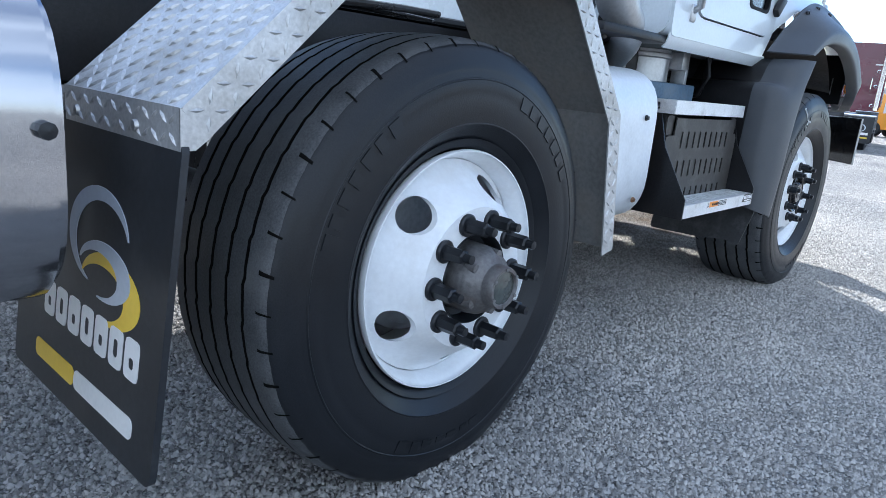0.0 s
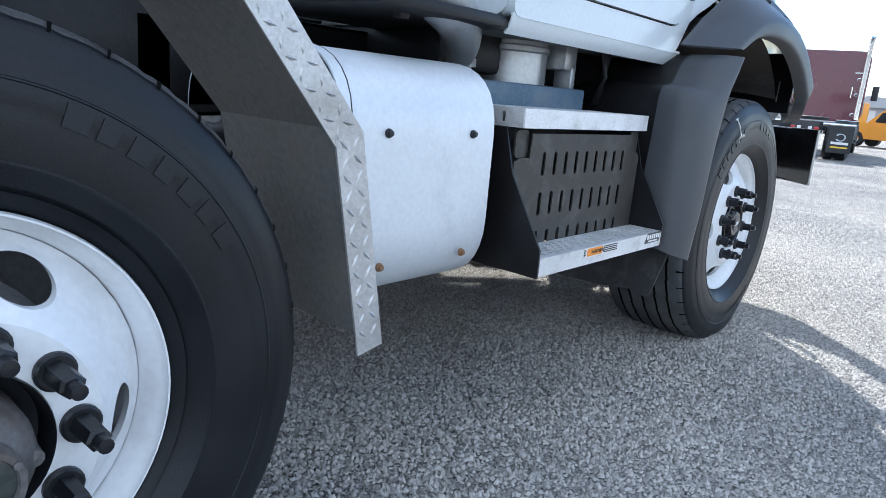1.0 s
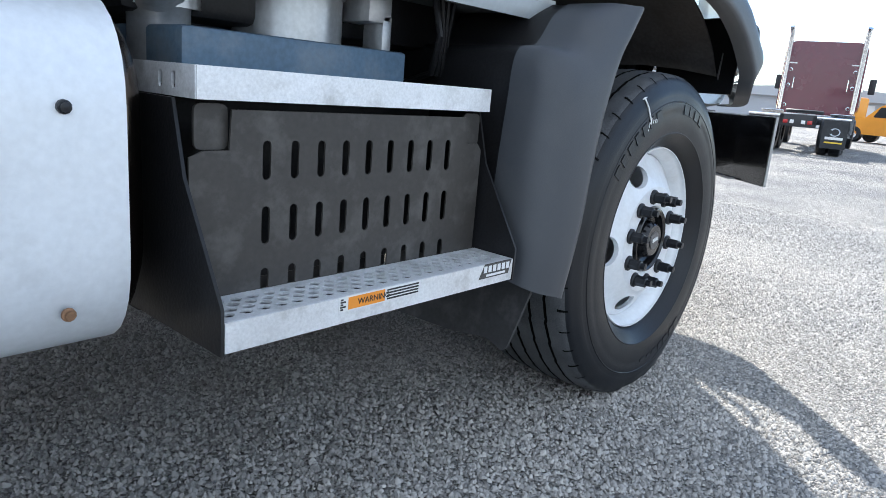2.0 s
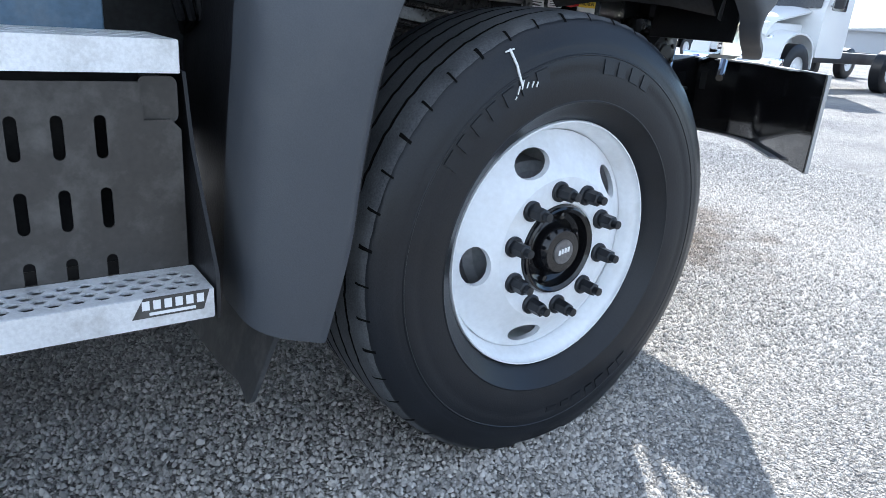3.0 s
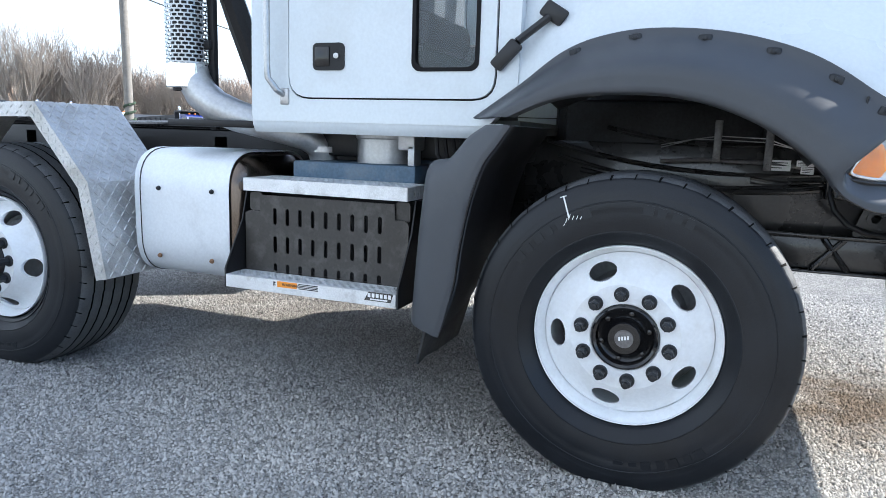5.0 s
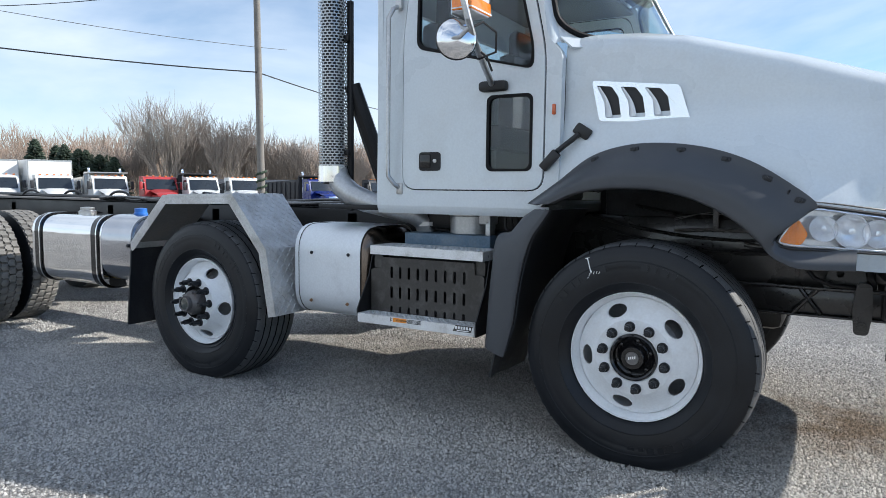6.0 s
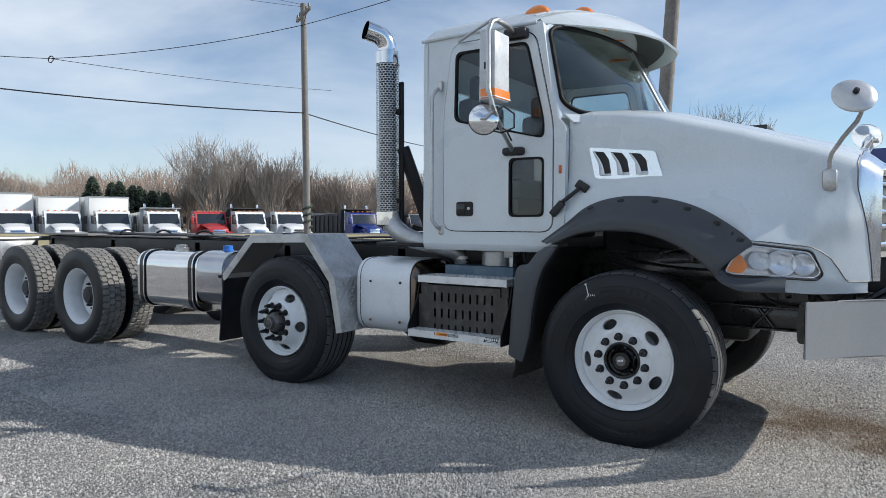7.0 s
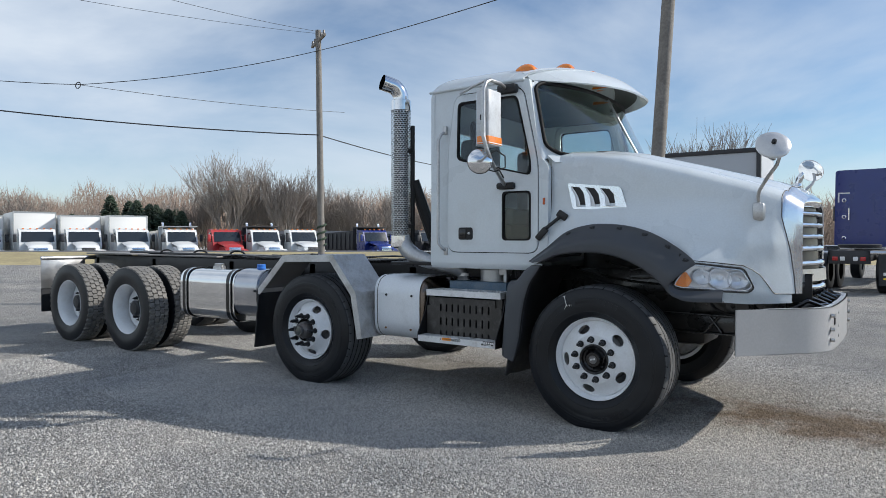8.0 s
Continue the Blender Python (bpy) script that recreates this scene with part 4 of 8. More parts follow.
def fender_half():
    made = []
    outer = Geo()
    pts = [Vector((x, 0, z)) for x, z in FEN]
    nrms = []
    for a, b in zip(pts, pts[1:]):
        d = (b - a).normalized()
        nrms.append(Vector((-d.z, 0, d.x)))
    for q, (a, b, nr) in enumerate(zip(pts, pts[1:], nrms)):
        d = (b - a).normalized()
        m = Matrix(((d.x, 0, nr.x, a.x), (0, 1, 0, 0), (d.z, 0, nr.z, a.z), (0, 0, 0, 1)))
        L = (b - a).length
        lay = 0.003 + 0.0007 * (q % 2)
        outer.box(-0.001, L + 0.001, FY0, FY1, -0.002, 0.002, 0.0, m=m)
        outer.box(-0.001, L + 0.001, FY0 - lay, FY0 + 0.001, -0.060, 0.002, 0.0, m=m)
        # raised lugs, turned by turns
        nu, nv = int(L / 0.030), int((FY1 - FY0) / 0.030)
        for i in range(nu):
            for j in range(nv):
                cu, cv = (i + 0.5) * L / nu, FY0 + 0.012 + (j + 0.5) * (FY1 - FY0 - 0.02) / nv
                ang = radians(45 if (i + j) % 2 else -45)
                c, s = math.cos(ang), math.sin(ang)
                lug = [(-0.0185, 0, 0.002), (0, -0.0046, 0.002), (0.0185, 0, 0.002), (0, 0.0046, 0.002), (-0.009, 0, 0.0060), (0.009, 0, 0.0060)]
                outer.add([m @ Vector((cu + c * x - s * y, cv + s * x + c * y, z)) for x, y, z in lug], [(0, 1, 4), (1, 5, 4), (1, 2, 5), (2, 3, 5), (3, 4, 5), (3, 0, 4)])
        for i in range(2 * int(L / 0.030)):
            cu, low = (i // 2 + 0.5) * 0.030, (-0.016, -0.044)[i % 2]
            ang = radians(40 if (i + i // 2) % 2 else -40)
            c, s = math.cos(ang), math.sin(ang)
            lug = [(-0.013, 0, 0), (0, -0.0042, 0), (0.013, 0, 0), (0, 0.0042, 0), (-0.006, 0, 0.003), (0.006, 0, 0.003)]
            outer.add([m @ Vector((cu + c * x - s * y, FY0 - lay - z, low + s * x + c * y)) for x, y, z in lug], [(0, 1, 4), (1, 5, 4), (1, 2, 5), (2, 3, 5), (3, 4, 5), (3, 0, 4)])
    # turned-down rear edge, with lugs
    x0, z0 = FEN[0]
    outer.plate([(x0 - 0.004, z0 + 0.001), (x0 - 0.004, z0 - 0.062), (x0 + 0.020, z0 - 0.060), (x0 + 0.043, z0 - 0.042)], axis="y", t0=FY0 - 0.0042, t1=FY0 - 0.0012)
    outer.box(x0 - 0.004, x0, FY0 - 0.003, FY1, z0 - 0.062, z0 + 0.002, 0.0)
    for i in range(17):
        for k in range(2):
            ang = radians(40 if (i + k) % 2 else -40)
            c, s = math.cos(ang), math.sin(ang)
            lug = [(-0.014, 0, 0), (0, -0.0045, 0), (0.014, 0, 0), (0, 0.0045, 0), (-0.006, 0, 0.003), (0.006, 0, 0.003)]
            cy, cz = FY0 + 0.02 + 0.029 * i, z0 - 0.016 - 0.030 * k
            outer.add([(x0 - 0.004 - z, cy + c * x - s * y, cz + s * x + c * y) for x, y, z in lug], [(0, 1, 4), (1, 5, 4), (1, 2, 5), (2, 3, 5), (3, 4, 5), (3, 0, 4)])
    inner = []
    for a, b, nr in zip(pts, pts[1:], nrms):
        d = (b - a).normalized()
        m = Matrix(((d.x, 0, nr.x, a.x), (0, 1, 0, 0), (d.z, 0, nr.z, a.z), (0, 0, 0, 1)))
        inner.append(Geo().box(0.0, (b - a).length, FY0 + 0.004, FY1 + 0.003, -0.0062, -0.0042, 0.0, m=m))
    return outer, inner


fo, fi = fender_half()
fender = part("pusher_fender", fo, M["dplate"], truck, "weathered aluminium tread plate fender", sharp=20)
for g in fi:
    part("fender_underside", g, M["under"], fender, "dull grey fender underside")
tw = part("pusher_fender", Geo(), M["dplate"], truck)
tw.data = mesh_of("pusher_fender", Geo().add([(x, -y, z) for x, y, z in fo.v], fo.f), M["dplate"], 20)
tagged(tw, "weathered aluminium tread plate fender")
for y in (-1.10, -0.86):
    part("rivet", Geo().lathe([(0, 0.011), (-0.006, 0.009), (-0.008, 0.0)], 10, axis="x", o=(FEN[0][0] - 0.004, y, FEN[0][1] - 0.040)), M["steel"], fender)
part("fender_arm", Geo().tube([(-2.82, -0.42, 1.02), (-2.82, -0.75, 1.16), (-2.82, -1.2, 1.20)], 0.025, 10), M["black"], truck)
# its rubber flap, with the dealer's mark as plain shapes
fx = FEN[0][0]
flap = part("mud_flap", Geo().plate(rounded([(-1.250, 0.262), (-0.60, 0.262), (-0.60, 0.815), (-1.250, 0.815)], 0.02), axis="x", t0=fx - 0.002, t1=fx + 0.010), M["blackrubber"], truck, "black rubber flap with a dealer mark")


def ring_arc(cy, cz, r, w0, w1, a0, a1, lift, squash=1.0, n=28):
    g = Geo()
    vs = []
    for i in range(n + 1):
        t = i / n
        a = radians(lerp(a0, a1, t))
        w = lerp(w0, w1, math.sin(math.pi * t))
        for rr in (r - w / 2, r + w / 2):
            vs += [(fx - 0.0025 - lift, cy - rr * math.cos(a), cz + squash * rr * math.sin(a)), (fx - 0.0015, cy - rr * math.cos(a), cz + squash * rr * math.sin(a))]
    fs = []
    for i in range(n):
        k = 4 * i
        fs += [(k, k + 2, k + 6, k + 4), (k, k + 4, k + 5, k + 1), (k + 2, k + 3, k + 7, k + 6)]
    return g.add(vs, fs)


# seen from behind, +y lies to the left
MC = -0.97
part("mark_ring", ring_arc(-0.992, 0.609, 0.118, 0.003, 0.040, 16, 252, 0.0010, 0.70), M["silverprint"], flap, "pale grey crescent print")
part("mark_ring", ring_arc(-1.030, 0.528, 0.106, 0.003, 0.066, -98, 165, 0.0004, 0.50), M["yellow"], flap, "yellow crescent print")
part("mark_ring", ring_arc(-1.008, 0.556, 0.094, 0.003, 0.054, -95, 168, 0.0014, 0.47), M["silverprint"], flap, "pale grey crescent print")
for k in range(7):
    y = MC + 0.212 - 0.0615 * k
    part("mark_bar", Geo().plate(rounded([(y - 0.052, 0.412), (y, 0.412), (y, 0.482), (y - 0.052, 0.482)], 0.012, 2), [rrect(y - 0.034, y - 0.016, 0.430, 0.450 + 0.012 * (k % 2), 0.006, 2)], axis="x", t0=fx - 0.0034, t1=fx - 0.0015), M["paper"], flap)
part("mark_stripe", Geo().plate(rrect(MC + 0.045, MC + 0.245, 0.312, 0.350, 0.014), axis="x", t0=fx - 0.0032, t1=fx - 0.0015), M["yellow"], flap, "yellow stripe print")
part("mark_stripe", Geo().plate(rrect(MC - 0.205, MC + 0.043, 0.312, 0.350, 0.014), axis="x", t0=fx - 0.0032, t1=fx - 0.0015), M["paper"], flap, "white stripe print")

for o in (flap, *flap.children):
    o.data.transform(Matrix(((1, 0, 0.11, -0.11 * 0.815), (0, 1, 0, 0), (0, 0, 1, 0), (0, 0, 0, 1))))

# -- white jacketed tank ahead of the fender --
def jacket(t):
    return dshape(-1.078 + t, -0.48 - t, 0.470 + t, 1.032 - t, 0.175 - t)


jk = part("tank_jacket", Geo().plate(jacket(0), [jacket(0.004)], axis="x", t0=-2.113, t1=-1.635), M["whitealu"], truck, "white sheet metal tank jacket with bolts")
part("jacket_seam", Geo().plate(jacket(-0.003), [jacket(0.001)], axis="x", t0=-2.138, t1=-2.108), M["whitealu"], jk, "white end band of the jacket")
part("seam_line", Geo().plate(jacket(-0.0034), [jacket(0.001)], axis="x", t0=-2.1095, t1=-2.1065), M["ink"], jk)
part("inner_tank", Geo().plate(jacket(0.006), axis="x", t0=-2.14, t1=-1.66), M["polish"], truck)
g = Geo()
ends = jacket(0.012)
cy, cz = -0.78, 0.77
g.sheet(lambda u, v: (-1.66 + 0.115 * math.sin(v * math.pi / 2) ** 0.8, *(lambda p, q: (cy + (p[0] - cy) * q, cz + (p[1] - cz) * q))(ends[int(u * (len(ends) - 1) + 0.5)] if u < 1 else ends[0], math.cos(v * math.pi / 2 * 0.98))), len(ends), 8)
part("tank_end", g, M["bronze"], truck, "bulged tank end, the step's brown reflection put into its colour")
for x, z, m in ((-2.004, 0.862, "nut"), (-1.720, 0.862, "nut"), (-2.009, 0.566, "brass"), (-1.727, 0.566, "brass"), (-2.124, 0.945, "brass")):
    y = -1.078 if z < 0.9 else -1.045
    part("jacket_bolt", Geo().lathe([(0.0, 0.0105), (-0.005, 0.010), (-0.006, 0.0075), (-0.011, 0.0068), (-0.012, 0.0)], 10, o=(x, y, z)), M[m], jk)

# -- steps --
def perforated(x0, x1, y0, y1, nx, ny, hx, hy):
    holes = []
    for j in range(ny):
        for i in range(nx - (j % 2)):
            cx = x0 + (x1 - x0) * (i + 0.7 + 0.5 * (j % 2)) / (nx + 0.4)
            cyy = y0 + (y1 - y0) * (j + 0.8) / (ny + 0.6)
            holes.append([(cx - hx, cyy), (cx - hx * 0.35, cyy - hy), (cx + hx * 0.35, cyy - hy), (cx + hx, cyy), (cx + hx * 0.35, cyy + hy), (cx - hx * 0.35, cyy + hy)])
    return holes


def step(name, x0, x1, y0, y1, z0, z1, nx, ny, label, hole=(0.0134, 0.0098)):
    g = Geo().plate([(x0, y0), (x1, y0), (x1, y1), (x0, y1)], perforated(x0, x1, y0 + 0.012, y1 - 0.01, nx, ny, hole[0], hole[1]), axis="z", t0=z1 - 0.004, t1=z1)
    g.box(x0, x1, y0 - 0.003, y0, z0, z1 - 0.0005, 0.0)
    g.box(x0, x1, y1, y1 + 0.003, z0, z1 - 0.0005, 0.0)
    st = part(name, g, M["alu"], truck, label)
    # Added dark sheet under the tread stands in for shade in its holes.
    part("tread_back", Geo().box(x0 + 0.004, x1 - 0.004, y0 + 0.004, y1 - 0.004, z0 + 0.010, z0 + 0.014), M["black"], st)
    for x in (x0, x1):
        part("end_plate", Geo().plate([(y0, z0), (y1, z0), (y1, z1 - 0.001), (y0, z1 - 0.001)], [rrect(lerp(y0, y1, q) - 0.006, lerp(y0, y1, q) + 0.006, z0 + 0.012, z1 - 0.012, 0.005, 3) for q in (0.3, 0.5)], axis="x", t0=x - 0.002, t1=x + 0.002), M["alu"], st)
    return st


lower = step("lower_step", -1.552, -0.806, -1.204, -1.090, 0.503, 0.553, 22, 4, "perforated aluminium lower cab step", (0.0128, 0.0088))
upper = step("upper_step", -1.540, -0.815, -1.100, -0.880, 0.881, 0.932, 21, 6, "perforated aluminium upper cab step")
slots = []
for row, (zc, hh) in enumerate(((0.782, 0.034), (0.668, 0.034), (0.556, 0.034))):
    for k in range(9):
        xc = -1.402 + 0.0588 * k
        slots.append(rrect(xc - 0.0085, xc + 0.0085, zc - hh, zc + hh, 0.0084, 3))
outl = [(-1.545, 0.508), (-0.812, 0.508), (-0.812, 0.790), (-0.826, 0.806), (-0.868, 0.806), (-0.872, 0.866), (-1.470, 0.866), (-1.474, 0.800), (-1.520, 0.800), (-1.545, 0.790)]
part("step_panel", Geo().plate(outl, slots, axis="y", t0=-1.086, t1=-1.082), M["panel"], truck, "brown black slotted steel step panel")
for x in (-1.500, -0.842):
    part("panel_tab", Geo().plate(rounded([(x - 0.030, 0.800), (x + 0.030, 0.800), (x + 0.030, 0.874), (x - 0.030, 0.874)], 0.014, 3), axis="y", t0=-1.074, t1=-1.068), M["panel"], truck, "brown black step bracket tab")
part("step_box", Geo().box(-1.53, -0.84, -0.94, -0.55, 0.52, 0.88, 0.01), M["black"], truck)
for x in (-1.556, -0.797):
    part("step_gusset", Geo().plate([(-1.206, 0.499), (-0.90, 0.499), (-0.90, 0.880), (-1.06, 0.880), (-1.094, 0.76), (-1.206, 0.575)], axis="x", t0=x - 0.003, t1=x + 0.003), M["black"], truck, "black triangular step bracket")
part("step_support", Geo().box(-1.50, -0.82, -0.80, -0.45, 0.44, 0.50, 0.01), M["black"], truck)
g = Geo().box(-1.45, -0.88, -0.885, -0.60, 0.925, 1.000, 0.008)
g.box(-1.30, -0.83, -0.60, -0.55, 0.94, 1.025, 0.008)
part("battery_cover", g, M["greyblue"], truck, "grey blue battery box cover")
# warning sticker and maker's plate on the lower step
part("sticker", Geo().box(-1.330, -1.122, -1.2080, -1.2070, 0.525, 0.553), M["paper"], lower, "orange and black warning sticker")
part("sticker_field", Geo().box(-1.308, -1.218, -1.2086, -1.2081, 0.5275, 0.5505), M["orange"], lower)
words("sticker_words", "WARNING", 0.0165, M["ink"], lower, pose(-1.286, -1.2090, 0.5335) @ FACE_RIGHT)
g = Geo()
for k in range(4):
    g.box(-1.212, -1.126, -1.2086, -1.2081, 0.5285 + 0.0058 * k, 0.5318 + 0.0058 * k)
part("sticker_text", g, M["ink"], lower)
g = Geo()
for k in range(5):
    g.box(-1.326, -1.320 + 0.006 * (k % 2), -1.2086, -1.2081, 0.528 + 0.0046 * k, 0.5312 + 0.0046 * k)
part("sticker_border", g, M["ink"], lower)
part("maker_plate", Geo().plate([(-0.930, 0.521), (-0.822, 0.521), (-0.812, 0.554), (-0.912, 0.554)], axis="y", t0=-1.2080, t1=-1.2070), M["panel"], lower, "dark maker plate with pale print")
g = Geo()
for k in range(6):
    g.box(-0.915 + 0.0165 * k, -0.904 + 0.0165 * k, -1.2088, -1.2080, 0.534, 0.549)
g.box(-0.905, -0.835, -1.2088, -1.2080, 0.5245, 0.5295)
part("maker_print", g, M["paper"], lower)

# -- intake canister, duct and clutter under the cab --
g = Geo().lathe([(0.98, 0.02), (0.98, 0.125), (1.10, 0.125), (1.105, 0.132), (1.12, 0.132), (1.125, 0.125), (1.21, 0.125)], 32, axis="z", o=(-1.095, -0.705, 0))
part("canister", g, M["duct"], truck, "silver intake canister")
g = Geo().tube([(-1.405, -0.71, 0.88), (-1.405, -0.71, 1.00), (-1.415, -0.73, 1.06), (-1.45, -0.78, 1.10), (-1.52, -0.84, 1.125), (-1.60, -0.89, 1.150), (-1.70, -0.93, 1.180), (-1.79, -0.952, 1.215), (-1.86, -0.96, 1.27), (-1.90, -0.96, 1.33), (-1.908, -0.96, 1.39)], [0.060, 0.060, 0.060, 0.060, 0.060, 0.062, 0.068, 0.072, 0.072, 0.072, 0.072], 20)
part("exhaust_elbow", g, M["duct"], truck, "dull silver exhaust elbow under the cab")
part("clamp", Geo().lathe([(1.035, 0.073), (1.035, 0.079), (1.06, 0.079), (1.06, 0.073)], 24, axis="z", o=(-1.405, -0.71, 0)), M["steel"], truck)
g = Geo().box(-0.975, -0.90, -0.85, -0.74, 1.06, 1.17, 0.008)
g.box(-0.93, -0.90, -0.85, -0.78, 0.97, 1.08, 0.004)
part("valve_block", g, M["duct"], truck, "small silver valve block")
for k in range(4):
    part("hose", Geo().tube([(-0.80 + 0.03 * k, -0.88, 1.18), (-0.78 + 0.03 * k, -0.9 + 0.02 * k, 1.05), (-0.74 + 0.02 * k, -0.84, 0.96), (-0.70, -0.7, 0.93)], 0.009, 8), M["black"], truck)
part("cab_mount", Geo().box(-1.50, -0.5, -0.75, 0.75, 1.02, 1.18, 0.02), M["black"], truck)


# -- cab --
LEAN = 0.028


def leaned(g):
    """The cab's sides lean in a little towards the roof."""
    return g.moved(lambda p: Vector((p.x, p.y * (1 - LEAN * max(0.0, p.z - 1.9) / 0.8), p.z)))


DOOR = rounded([(-1.338, 1.262), (-0.505, 1.262), (-0.505, 1.98), (-0.655, 2.60), (-1.285, 2.60), (-1.338, 2.15)], 0.09, 5)
DOOR_GAP = rounded([(-1.345, 1.255), (-0.498, 1.255), (-0.498, 1.985), (-0.648, 2.607), (-1.290, 2.607), (-1.345, 2.15)], 0.094, 5)
WIN = rounded([(-1.250, 2.07), (-0.572, 1.905), (-0.572, 2.02), (-0.705, 2.535), (-1.250, 2.535)], 0.05, 5)
WIN2 = rrect(-0.818, -0.572, 1.372, 1.778, 0.035)
SIDE_OUT = rounded([(-1.52, 1.165), (-0.52, 1.165), (-0.42, 1.30), (-0.415, 1.97), (-0.497, 2.06), (-0.60, 2.66), (-1.52, 2.66)], 0.03, 3)


def grown(loop, d):
    cx, cz = sum(p[0] for p in loop) / len(loop), sum(p[1] for p in loop) / len(loop)
    return [(x + d * (1 if x > cx else -1), z + d * (1 if z > cz else -1)) for x, z in loop]


for s in (-1, 1):
    flip = (lambda p: p) if s < 0 else (lambda p: Vector((p.x, -p.y, p.z)))
    side = part("cab_side", leaned(Geo().plate(SIDE_OUT, [DOOR_GAP], axis="y", t0=-1.035, t1=-0.985)).moved(flip), M["white"], truck, "white painted cab side")
    dr = leaned(Geo().plate(DOOR, [WIN, WIN2], axis="y", t0=-1.041, t1=-1.0)).moved(flip)
    door = part("cab_door", dr, M["white"], truck, "white cab door with two windows")
    part("door_seal", leaned(Geo().plate(grown(DOOR, 0.02), [grown(DOOR, -0.03)], axis="y", t0=-1.024, t1=-1.012)).moved(flip), M["seal"], door, "black rubber door seal")
    for nm, lp in (("side_window", WIN), ("lower_window", WIN2)):
        part(nm, leaned(Geo().plate(lp, axis="y", t0=-1.030, t1=-1.026)).moved(flip), M["tinted"], door, "tinted door glass").visible_shadow = False
        part("window_rubber", leaned(Geo().plate(grown(lp, 0.006), [grown(lp, -0.009)], axis="y", t0=-1.0445, t1=-1.02)).moved(flip), M["seal"], door, "black window rubber")
    h = part("door_handle", Geo().plate(rrect(-1.232, -1.100, 1.372, 1.482, 0.02), axis="y", t0=-1.046, t1=-1.03).moved(flip), M["black"], door, "recessed black door latch")
    part("latch_paddle", Geo().box(-1.222, -1.160, -1.052, -1.040, 1.388, 1.468, 0.005).moved(flip), M["blackgloss"], h)
    part("lock", Geo().lathe([(-1.044, 0.011), (-1.052, 0.011), (-1.053, 0.0)], 12, o=(-1.132, 0, 1.43)).moved(flip), M["steel"], h)
    grab = Geo().tube([(-1.375, -1.03, 2.31), (-1.385, -1.07, 2.29), (-1.405, -1.085, 2.24), (-1.408, -1.085, 1.40), (-1.405, -1.085, 1.34), (-1.375, -1.07, 1.29), (-1.365, -1.035, 1.27)], 0.013, 10).moved(flip)
    gh = part("grab_handle", grab, M["steel"], truck, "bright steel grab handle")
    for z, x in ((2.325, -1.372), (1.265, -1.362)):
        part("handle_foot", Geo().box(x - 0.02, x + 0.02, -1.045, -1.02, z - 0.035, z + 0.035, 0.008).moved(flip), M["steel"], gh)
    part("cab_sill", Geo().sheet(lambda u, v: (lerp(-1.52, -0.47, u), -1.032 + 0.022 * v ** 2.2, 1.175 - 0.055 * v), 8, 6, thick=0.006).moved(flip), M["white"], truck, "white curved cab sill with rust stains")
    part("clearance_lamp", Geo().box(-0.460, -0.442, -1.046, -1.03, 1.665, 1.720, 0.005).moved(flip), M["redamber"], truck, "small red amber side lamp")
part("cab_back", Geo().plate(rrect(-1.02, 1.02, 1.165, 2.66, 0.06), [rrect(-0.76, 0.76, 2.03, 2.36, 0.05)], axis="x", t0=-1.525, t1=-1.49), M["white"], truck, "white cab back wall")
part("rear_window", Geo().plate(rrect(-0.78, 0.78, 2.01, 2.38, 0.05), axis="x", t0=-1.512, t1=-1.507), M["window"], truck).visible_shadow = False
part("cab_floor", Geo().box(-1.5, -0.42, -0.97, 0.97, 1.14, 1.19, 0.01), M["rock"], truck)


def roof_fn(u, v):
    y = lerp(-1.0, 1.0, v)
    w = abs(y)
    front = -0.30 - 0.36 * (w / 0.98) ** 2
    x = lerp(-1.545, front, u)
    edge = (1 - w ** 5) ** 0.5
    rear = min(1.0, (u / 0.10)) ** 0.5
    fall = 1 - 0.30 * max(0.0, (u - 0.55) / 0.45) ** 2
    return (x, y * 1.012, 2.645 + (0.055 + 0.165 * (1 - 0.50 * w * w)) * edge * (0.25 + 0.75 * rear) * fall)


part("cab_roof", Geo().sheet(roof_fn, 24, 32, thick=0.012), M["white"], truck, "white domed cab roof")
part("drip_rail", Geo().tube([(-1.54, -1.015, 2.652), (-1.1, -1.018, 2.658), (-0.64, -1.012, 2.652)], 0.012, 8), M["white"], truck)


def visor_fn(u, v):
    y = lerp(-0.95, 0.95, v)
    a = roof_fn(0.93, (y / 1.012 + 1) / 2)
    tip = (-0.045 - 0.575 * (abs(y) / 0.95) ** 2.2, y, 2.612 + 0.035 * abs(y))
    x, z = lerp(a[0], tip[0], u), lerp(a[2] + 0.006, tip[2], u)
    return (x, y, z + 0.040 * math.sin(math.pi * u) * (1 - 0.75 * abs(y)))


part("sun_visor", Geo().sheet(visor_fn, 10, 28, thick=0.014), M["white"], truck, "white outside sun visor")
# Dark sheet under the white visor: its shade is put into the colour.
part("visor_underside", Geo().sheet(lambda u, v: Vector(visor_fn(lerp(0.05, 0.72, u), lerp(0.01, 0.99, v))) - Vector((0.004, 0, 0.018)), 10, 28, thick=0.003), M["rock"], truck, "dark sheet for the shade under the visor")
for y in (-0.82, -0.42, 0.0, 0.42, 0.82):
    a = roof_fn(0.84, (y + 1) / 2)
    part("roof_lamp", Geo().sheet(lambda u, v: (a[0] + lerp(-0.085, 0.085, u), y + 0.055 * math.cos(math.pi * v), a[2] - 0.006 + 0.070 * math.sin(math.pi * v) * math.sin(math.pi * min(1, 0.12 + 0.88 * u)) ** 0.5), 10, 10), M["amber"], truck, "amber roof marker lamp")


